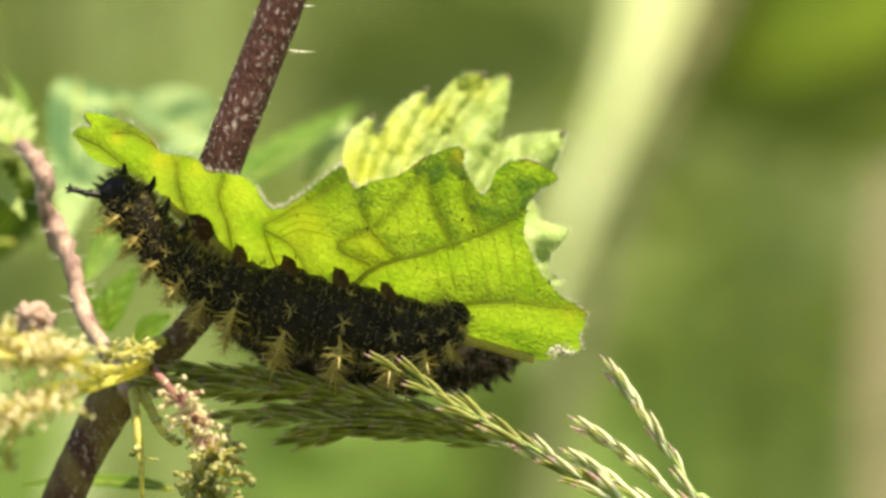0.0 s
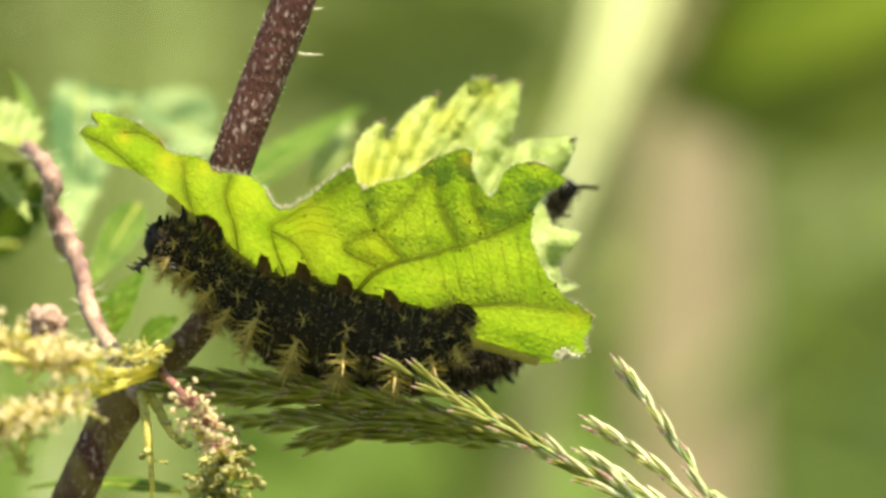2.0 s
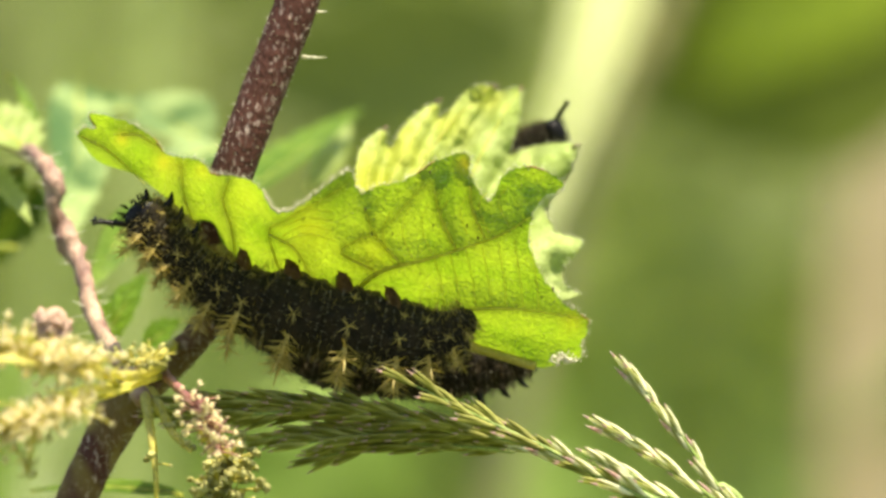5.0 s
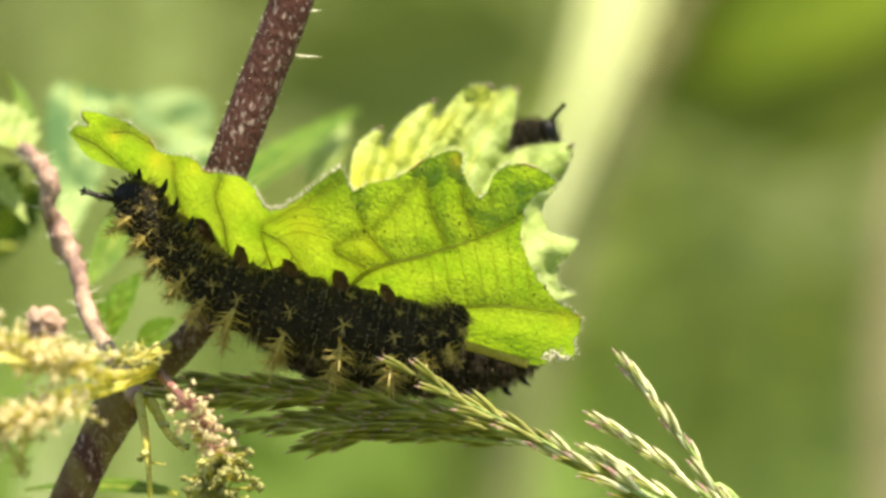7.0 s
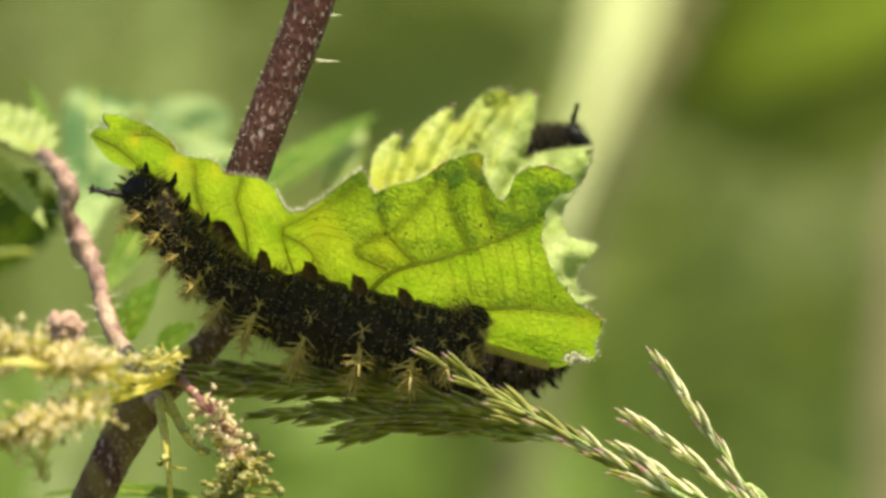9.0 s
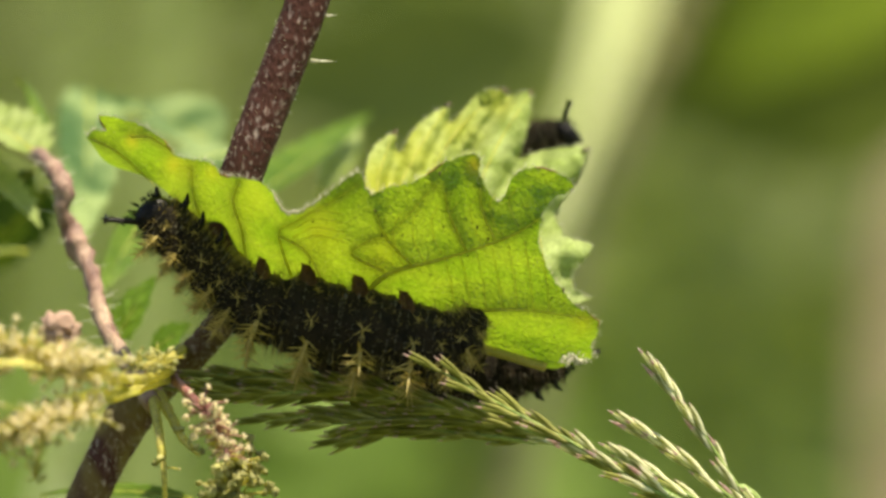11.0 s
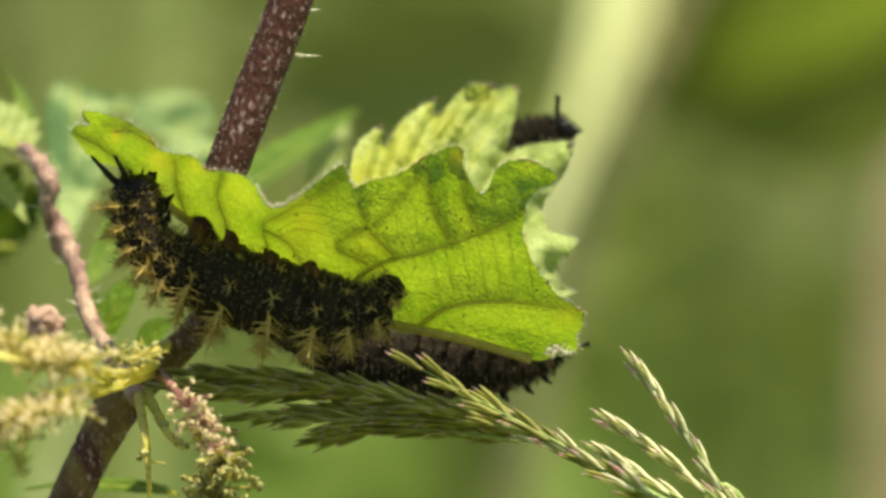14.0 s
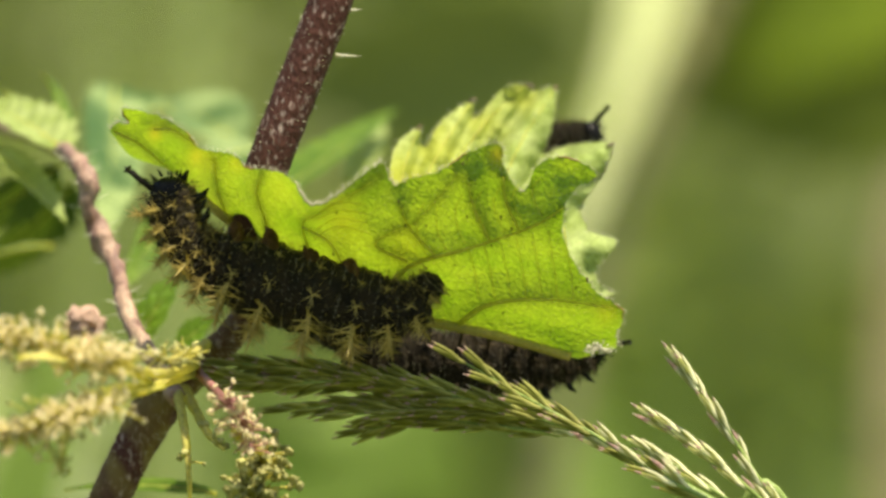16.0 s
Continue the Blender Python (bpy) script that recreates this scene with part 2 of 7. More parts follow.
def thing(name, at, label, category, group=""):
    ob = new(name)
    ob.empty_display_size = 0.005
    ob.location = at
    PIVOT[ob.name] = Vector(at)
    return tagged(ob, label, category, group)


def spline(points, count):
    """Points of a smooth curve through the given points, evenly by number."""
    p = np.array([tuple(q) for q in points], float)
    p = np.vstack([2 * p[0] - p[1], p, 2 * p[-1] - p[-2]])
    out = []
    for k in range(count):
        u = k / (count - 1) * (len(p) - 3)
        i = min(int(u), len(p) - 4)
        u -= i
        a, b, c, d = p[i:i + 4]
        out.append(0.5 * (2 * b + (c - a) * u + (2 * a - 5 * b + 4 * c - d) * u * u + (3 * b - a - 3 * c + d) * u ** 3))
    return [Vector(q) for q in out]


def tube(bm, path, radii, sides=8, rough=0.0, freq=900.0, flat=1.0, mat=0):
    """A tube along a path, with one radius a point or two ends' radii; uneven by rough."""
    n = len(path)
    if len(radii) == 2:
        radii = [radii[0] + (radii[1] - radii[0]) * k / (n - 1) for k in range(n)]
    rings, side = [], None
    for k in range(n):
        d = (path[min(k + 1, n - 1)] - path[max(k - 1, 0)]).normalized()
        side = (Vector((0, -1, 0.1)) if side is None else side)
        side = (side - d * side.dot(d)).normalized()
        up = d.cross(side)
        ring = []
        for s in range(sides):
            a = 2 * math.pi * s / sides
            q = side * math.cos(a) * flat + up * math.sin(a)
            w = radii[k] * (1 + rough * noise.noise((path[k] + q * radii[k]) * freq))
            ring.append(bm.verts.new(path[k] + q * w))
        rings.append(ring)
    for a, b in zip(rings, rings[1:]):
        for s in range(sides):
            bm.faces.new((a[s], a[(s + 1) % sides], b[(s + 1) % sides], b[s])).material_index = mat
    for ring, flip in ((rings[0], True), (rings[-1], False)):
        bm.faces.new(ring[::-1] if flip else ring).material_index = mat
    return rings


def sheet(bm, rows, thick=0.0, mat=0):
    """A grid of points as a surface; with thickness it becomes a closed leaf."""
    grid = [[bm.verts.new(q) for q in row] for row in rows]
    for a, b in zip(grid, grid[1:]):
        for i in range(len(a) - 1):
            if (a[i].co - b[i].co).length + (a[i + 1].co - b[i + 1].co).length > 1e-7:
                bm.faces.new((a[i], a[i + 1], b[i + 1], b[i])).material_index = mat
    if thick:
        bmesh.ops.solidify(bm, geom=bm.faces[:], thickness=thick)
    return grid


def blade_mesh(outline, depth, step):
    """A leaf blade: the outline, seen from the front, filled with points a step apart and shaped by depth(point)."""
    rnd = random.Random(2)
    pts = [Vector((q.x, q.z)) for q in outline]
    edges = [(k, (k + 1) % len(pts)) for k in range(len(pts))]
    lo_x, hi_x = min(p.x for p in pts), max(p.x for p in pts)
    lo_z, hi_z = min(p.y for p in pts), max(p.y for p in pts)
    ring = np.array([tuple(p) for p in pts])
    inner = []
    x = lo_x
    while x < hi_x:
        z = lo_z
        while z < hi_z:
            q = Vector((x + rnd.uniform(-0.3, 0.3) * step, z + rnd.uniform(-0.3, 0.3) * step))
            if np.min(np.hypot(ring[:, 0] - q.x, ring[:, 1] - q.y)) > step * 0.45:
                inner.append(q)
            z += step
        x += step
    verts, _, faces, *_ = geometry.delaunay_2d_cdt(pts + inner, edges, [], 1, 1e-7)
    bm = bmesh.new()
    made = [bm.verts.new((v.x, depth(Vector((v.x, 0, v.y))), v.y)) for v in verts]
    for f in faces:
        bm.faces.new([made[k] for k in f])
    bmesh.ops.delete(bm, geom=[v for v in made if not v.link_faces], context="VERTS")
    bmesh.ops.recalc_face_normals(bm, faces=bm.faces[:])
    return bm


def mark_ribs_and_relief(bm, lines, width, fine=()):
    """Notes on each point of a blade how close it lies to a vein, or, fainter, to a fine one, with relief shading round
    it.
    """
    layer = bm.verts.layers.float.new("rib")
    for v in bm.verts:
        near = min(np.min(np.hypot(q[:, 0] - v.co.x, q[:, 1] - v.co.z)) for q in lines)
        # Narrow term: the vein itself; wide term: shading of the swellings, painted in.
        v[layer] = max(0.9 * math.exp(-(near / (width * 1.6)) ** 2), 0.3 * math.exp(-(near / (width * 4)) ** 2))
        if fine:
            near = min(np.min(np.hypot(q[:, 0] - v.co.x, q[:, 1] - v.co.z)) for q in fine)
            v[layer] = max(v[layer], 0.26 * math.exp(-(near / (width * 0.6)) ** 2))


def mark_ripe(bm, spots):
    """Notes on each point of a blade how ripe or yellowed it is, by round patches of x, z, size and strength."""
    layer = bm.verts.layers.float.new("ripe")
    for v in bm.verts:
        v[layer] = max(k * math.exp(-((v.co.x - x) ** 2 + (v.co.z - z) ** 2) / (w * w)) for x, z, w, k in spots)


def puckers(p, size):
    """How far a point of a quilted blade stands in the middle of its little field: 0 on the net, 1 inside."""
    near = noise.voronoi(p / size)[0]
    return min(1.0, (near[1] - near[0]) * 2.2)


def thorn(bm, root, way, length, radius):
    tube(bm, [root, root + way * length * 0.35, root + way * length], [radius, radius * 0.55, radius * 0.06], 5)


def nettle_leaf(base, tip, width, facing, teeth=9, curl=0.15, fold=0.15, depth=0.16, quilt=0.03, seed=1, nu=54, nv=15):
    """A pointed, toothed leaf from base to tip: its blade and the line of its rib."""
    base, tip = Vector(base), Vector(tip)
    along = tip - base
    length = along.length
    d = along.normalized()
    across = d.cross(Vector(facing)).normalized()
    up = across.cross(d).normalized()
    rnd = random.Random(seed)
    wob = [rnd.uniform(0.75, 1.25) for _ in range(teeth + 2)]
    bm, rows, rib = bmesh.new(), [], []
    for i in range(nu):
        u = i / (nu - 1)
        shape = (math.sin(math.pi * min(1, u * 1.0) ** 0.72) ** 0.8 if 0 < u < 1 else 0) * (1 - 0.25 * u)
        saw = (u * teeth) % 1.0
        cut = (saw if saw < 0.78 else (1 - saw) / 0.22 * 0.78) * wob[int(u * teeth)]
        w = width * 0.5 * max(0.004, shape * (1 - depth) + depth * cut * min(1, shape * 2.2))
        mid = base + along * u + up * (-curl * length * (u - 0.35) ** 2)
        rib.append(mid - up * 0.0001)
        row = []
        for j in range(nv):
            v = j / (nv - 1) * 2 - 1
            lift = fold * abs(v) * w + quilt * width * math.sin((u * teeth - abs(v) * 1.3) * 2 * math.pi) * (1 - v * v) * abs(v) ** 0.4
            jag = d * (w * 0.28 * abs(v))
            row.append(mid + across * (v * w) + up * lift + jag * (1 - u))
        rows.append(row)
    sheet(bm, rows)
    return bm, rib


# ---- setting ----
def build_ground():
    bm = bmesh.new()
    n, r = 90, 300.0
    rows = []
    for i in range(n):
        row = []
        for j in range(n):
            a, b = (i / (n - 1) * 2 - 1), (j / (n - 1) * 2 - 1)
            x, y = r * a * abs(a) ** 1.6, r * b * abs(b) ** 1.6
            row.append(Vector((x, y, 0.05 * noise.noise(Vector((x * 0.3, y * 0.3, 0))) - 0.03 + 9.0 * (1 - math.exp(-max(0.0, y - 4.5) / 14.0)))))
        rows.append(row)
    sheet(bm, rows)
    ob = part("ground", bm, SOIL)
    tagged(ob, "dark green meadow ground reaching the horizon", "ground", kind="structure")


def blades(name, material, count, box, height, width, seed, label, lean=0.35, keep_off=None, fade=0):
    """Many grass blades in a stretch of the meadow, as one object."""
    rnd = random.Random(seed)
    verts, faces = [], []
    for _ in range(count):
        x, y = rnd.uniform(box[0], box[1]), rnd.uniform(box[2], box[3])
        h, w = rnd.uniform(*height), rnd.uniform(*width)
        ragged = 1 + 0.5 * noise.noise(Vector((x * 1.3, y * 1.3, 5)))
        if keep_off and ((x / keep_off[0]) ** 2 + (y / keep_off[1]) ** 2 < ragged or rnd.random() < (math.hypot(x, y) - 2) / 7):
            continue
        if fade and rnd.random() < (abs(x) - fade * ragged) / 1.2 + max(0, 1.9 - y) * 1.5:
            continue
        a, ln = rnd.uniform(0, 2 * math.pi), rnd.uniform(0, lean)
        c, s = math.cos(a), math.sin(a)
        k = len(verts)
        for t in (0, 0.35, 0.7, 1.0):
            ww = w * (1 - t ** 2.2) * 0.5 + 0.0002
            bx, bz = ln * h * t * t, h * t * (1 - 0.25 * ln * t)
            for e in (-1, 1):
                verts.append((x + c * bx - s * ww * e, y + s * bx + c * ww * e, bz - 0.03))
        for t in range(3):
            faces.append((k + 2 * t, k + 2 * t + 1, k + 2 * t + 3, k + 2 * t + 2))
    me = bpy.data.meshes.new(name)
    me.from_pydata(verts, [], faces)
    me.materials.append(material)
    tagged(new(name, me), label, "grass", kind="stuff")


def build_bush():
    """The leafy bank behind the meadow, of many small leaves on bent shoots."""
    rnd = random.Random(4)
    verts, faces = [], []
    for _ in range(42000):
        x = rnd.gauss(0.1, 1.7)
        y = rnd.uniform(3.2, 5.2)
        top = 1.75 + 0.35 * noise.noise(Vector((x * 0.9, y, 3)))
        z = top * rnd.random() ** 0.8
        y += 0.25 * noise.noise(Vector((x * 1.5, z * 1.5, 0)))
        size = rnd.uniform(0.018, 0.045)
        m = Matrix.Translation((x, y, z)) @ Euler((rnd.uniform(-0.9, 0.9), rnd.uniform(-0.9, 0.9), rnd.uniform(0, 6.3))).to_matrix().to_4x4()
        k = len(verts)
        for q in ((0, 0, 0), (0.35, 0.5, 0.08), (0.2, 1.0, 0), (0, 1.45, -0.1), (-0.2, 1.0, 0), (-0.35, 0.5, 0.08), (0, 0.6, -0.05)):
            verts.append(m @ (Vector(q) * size))
        faces += [(k, k + 1, k + 6), (k + 1, k + 2, k + 6), (k + 2, k + 3, k + 6), (k + 3, k + 4, k + 6), (k + 4, k + 5, k + 6), (k + 5, k, k + 6)]
    me = bpy.data.meshes.new("far_bushes")
    me.from_pydata([tuple(v) for v in verts], [], faces)
    me.materials.append(BUSH)
    tagged(new("far_bushes", me), "dense green leafy bank behind the meadow", "bushes", kind="stuff")


def ribbon(path, widths, across, bow=0.15):
    """A blade of grass or reed: a bowed strip along a path."""
    bm, rows = bmesh.new(), []
    n = len(path)
    for k in range(n):
        d = (path[min(k + 1, n - 1)] - path[max(k - 1, 0)]).normalized()
        a = (Vector(across) - d * d.dot(Vector(across))).normalized()
        nrm = a.cross(d)
        u = k / (n - 1) * (len(widths) - 1)
        i = min(int(u), len(widths) - 2)
        w = widths[i] + (widths[i + 1] - widths[i]) * (u - i)
        rows.append([path[k] + a * (w * v) + nrm * (bow * w * (v * v)) for v in (-0.5, -0.3, -0.1, 0.0, 0.1, 0.3, 0.5)])
    sheet(bm, rows)
    return bm


def build_background():
    pale = thing("reed", Vector((0.30, 1.0, -0.02)), "broad pale green reed blade arching over in the sun", "reed")
    arch = spline([P(13.83, 700, -19.25), P(19.49, 760, -3.95), P(34.38, 820, 30.75), P(41.34, 850, 51.89), P(49.33, 900, 96.09), P(69.99, 950, 166.19), P(132.86, 1000, 231.07), P(204.29, 1000, 159.64), P(228.10, 1000, -54.64), Vector((0.30, 1.0, -0.02))], 60)
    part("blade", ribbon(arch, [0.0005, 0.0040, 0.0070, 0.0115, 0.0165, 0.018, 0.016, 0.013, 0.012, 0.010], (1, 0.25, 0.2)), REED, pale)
    b = bmesh.new()
    tube(b, arch[3:], [0.0004, 0.0009], 6)
    part("midrib", b, BAND, pale)
    b = bmesh.new()
    tube(b, spline([P(9.34, 860, -115.04), P(21.83, 860, -39.00), P(31.61, 860, 2.28), P(44.10, 860, 32.70), P(53.34, 860, 52.25), P(66.92, 860, 93.53)], 30), [0.0030, 0.0022], 8, 0.2, 60)
    brown = thing("dry_stalk", P(9.34, 860, -115.04), "thin brown dry stalk behind the reed", "stalk")
    part("stalk", b, BROWN_STALK, brown)
    for q in (P(28.68, 860, -8.58), P(46.82, 860, 38.13)):
        b = bmesh.new()
        tube(b, [q + Vector((-0.001, 0, -0.003)), q, q + Vector((0.001, 0, 0.003))], [0.0026, 0.0034, 0.0026], 8)
        part("joint", b, BROWN_STALK, brown)
    # broad dock leaf hanging over from above
    dock = thing("dock_plant", P(107.81, 900, -118.19), "broad-leaved plant with one large drooping yellow-green leaf", "plant")
    b = bmesh.new()
    tube(b, spline([P(107.81, 900, -1290.07), P(113.39, 900, -285.60), P(118.97, 900, -17.75), P(108.93, 900, 86.05)], 24), [0.006, 0.0028], 8, 0.1, 60)
    part("stem", b, CULM, dock)
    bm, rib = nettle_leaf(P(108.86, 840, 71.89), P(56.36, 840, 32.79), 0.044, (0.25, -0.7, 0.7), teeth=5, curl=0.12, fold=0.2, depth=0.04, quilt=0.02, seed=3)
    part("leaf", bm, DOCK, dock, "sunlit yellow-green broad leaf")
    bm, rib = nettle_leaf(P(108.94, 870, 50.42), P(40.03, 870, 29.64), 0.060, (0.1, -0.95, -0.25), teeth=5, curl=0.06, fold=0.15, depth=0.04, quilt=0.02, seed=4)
    part("leaf", bm, DOCK_SHADE, dock, "broad leaf, its darker olive tone put in as shade")
    # Added leaf: its colour stands in for shadow in the bank behind.
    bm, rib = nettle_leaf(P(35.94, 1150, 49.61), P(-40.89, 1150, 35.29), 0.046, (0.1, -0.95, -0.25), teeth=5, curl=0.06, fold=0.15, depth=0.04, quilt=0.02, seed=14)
    part("leaf", bm, BANK_SHADE, dock, "broad leaf, its darker olive tone put in as shade")
    # bright upright blades; the fourth, fifth and last are added to lighten the background
    for p0, p1, p2, w, tone in (
            (P(-61.22, 1100, -133.95), P(-55.53, 1100, 5.19), P(-50.47, 1100, 76.02), 0.014, PALE_BAND),
            (P(-103.75, 1500, -165.47), P(-92.81, 1500, 6.41), P(-87.34, 1500, 93.91), 0.010, PALE_BAND),
            (P(-43.91, 700, -112.11), P(-21.67, 700, -52.14), P(1.55, 700, -19.25), 0.012, BAND),
            (P(-77.50, 800, -73.85), P(-74.38, 800, -40.52), P(-67.08, 800, -18.65), 0.026, REED),
            (P(-69.37, 420, -87.96), P(-60.26, 420, -40.91), P(-52.67, 420, -12.07), 0.013, BAND),
            (P(-25.00, 900, -73.55), P(-10.49, 900, -51.23), P(1.79, 900, -35.60), 0.026, BAND),
            (P(41.85, 1300, -107.30), P(37.60, 1300, -59.23), P(30.54, 1300, -16.82), 0.018, BAND)):
        g = thing("sedge", p0, "tall bright green sedge blade in the meadow", "sedge", "tall sedges")
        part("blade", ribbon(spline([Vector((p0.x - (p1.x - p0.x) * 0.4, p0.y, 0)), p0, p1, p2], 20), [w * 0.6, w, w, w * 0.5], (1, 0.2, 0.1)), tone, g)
        b = bmesh.new()
        tube(b, spline([Vector((p0.x - (p1.x - p0.x) * 0.4, p0.y, 0)), p0, p1, p2], 20), [0.0009, 0.0004], 6)
        part("midrib", b, CULM, g)
    dry = thing("dry_grass_leaf", P(143.13, 1500, -102.97), "broad tan dry leaf swaying upright in the wind", "dry leaf")
    part("blade", ribbon(spline([P(136.88, 1500, -337.34), P(141.56, 1500, -71.72), P(143.13, 1500, -9.22), P(145.63, 1500, 43.91)], 20), [0.024, 0.030, 0.033, 0.030, 0.020], (1, 0.2, 0.1), 0.2), DRY, dry)
    b = bmesh.new()
    tube(b, spline([P(80.63, 1500, -165.47), P(121.25, 1500, -68.91), P(143.13, 1500, -43.59), P(174.38, 1500, -12.34), P(221.25, 1500, 22.03)], 24), [0.003, 0.0018], 8, 0.1, 60)
    part("stalk", b, CULM, dry, "thin leaning stalk")
    return dry


# ---- the nettle ----
NETTLE_BASE = Vector((-0.16, 0.004, -0.02))
nettle = thing("nettle", NETTLE_BASE, "nettle with a purple-brown hairy stem and chewed leaves", "nettle")


def build_nettle():
    b = bmesh.new()
    main = [NETTLE_BASE, P(-110, 4, -350), P(-62, 8, -90), P(-32.06, 12, -23.18), P(-30.60, 12, -20.08), P(-28.87, 12, -16.35), P(-27.50, 12, -13.71), P(-26.23, 12, -11.70), P(-24.23, 12, -9.84), P(-22.13, 12, -8.06), P(-20.76, 12, -6.69), P(-19.31, 12, -4.74), P(-19.13, 12, -2.69), P(-19.49, 12, -0.41), P(-19.57, 8, 0.95), P(-17.86, 6, 6.36), P(-14.97, 6, 14.02), P(-12.58, 6, 20.34), P(-10.10, 6, 28.45)]
    path = spline(main, 300)
    radii = [0.001 * float(np.interp((q.z - 0.6) * 1000, [-600, -30, -16, -12.5, -9.5, -7, -2, 4, 30], [2.4, 1.5, 1.65, 1.95, 1.5, 1.2, 1.3, 1.75, 1.75])) for q in path]
    tube(b, path, radii, 28, 0.05, 1500)
    layer = b.verts.layers.float.new("ripe")
    for v in b.verts:
        h = (v.co.z - 0.6) * 1000
        v[layer] = 0.95 * math.exp(-((h + 14) / 6.5) ** 2) * min(1, max(0, noise.noise(Vector((v.co.x * 500 + v.co.z * 300, v.co.y * 900, v.co.z * 60))) * 1.6 + 0.7))
    part("stem", b, STEM, nettle)
    # pale stinging hairs on the stem
    rnd = random.Random(11)
    for root, way, ln in ((P(-12.26, 6, 15.74), Vector((1, -0.1, -0.02)), 2.1), (P(-11.32, 6, 19.34), Vector((1, -0.2, 0.05)), 1.2), (P(-30.24, 12, -18.62), Vector((-1, -0.2, 0.2)), 1.4)):
        b = bmesh.new()
        thorn(b, root, way.normalized(), ln * 0.001, 0.00021)
        part("stinging_hair", b, HAIR, nettle)
    b = bmesh.new()
    for _ in range(1100):
        k = rnd.randrange(80, 280)
        d = (path[k + 1] - path[k - 1]).normalized()
        w = Vector((rnd.uniform(-1, 1), rnd.uniform(-1, 1), rnd.uniform(-0.3, 0.3)))
        w = (w - d * w.dot(d)).normalized()
        thorn(b, path[k] + w * radii[k] * 0.9, (w + d * rnd.uniform(-0.3, 0.6)).normalized(), rnd.uniform(0.00025, 0.0006), 0.000045)
    part("short_hairs", b, HAIR, nettle)["kind"] = "stuff"
    # thin side stem with joints
    b = bmesh.new()
    sp = spline([P(-24.84, 8, -11.72), P(-27.87, 12, -7.24), P(-29.19, 14, -4.98), P(-30.26, 18, -1.24), P(-31.65, 20, 1.57), P(-32.57, 20, 3.51), P(-32.48, 20, 5.95), P(-34.08, 24, 7.85), P(-35.90, 40, 8.86), P(-38.50, 60, 9.97), P(-45.56, 70, 12.51)], 80)
    tube(b, sp, [0.00072 - 0.00012 * k / 80 + 0.00016 * math.exp(-((k - 48) / 5.0) ** 2) + 0.0003 * math.exp(-((k - 30) / 4.0) ** 2) for k in range(80)], 12, 0.5, 1100)
    part("side_stem", b, SIDE_STEM, nettle, "thin pinkish brown side stem")
    b = bmesh.new()
    for _ in range(60):
        k = rnd.randrange(6, 64)
        w = Vector((rnd.choice((-1, 1)), rnd.uniform(-0.5, 0.5), rnd.uniform(-0.2, 0.6))).normalized()
        thorn(b, sp[k], w, rnd.uniform(0.0012, 0.0021), 0.00009)
    part("side_hairs", b, HAIR, nettle)["kind"] = "stuff"
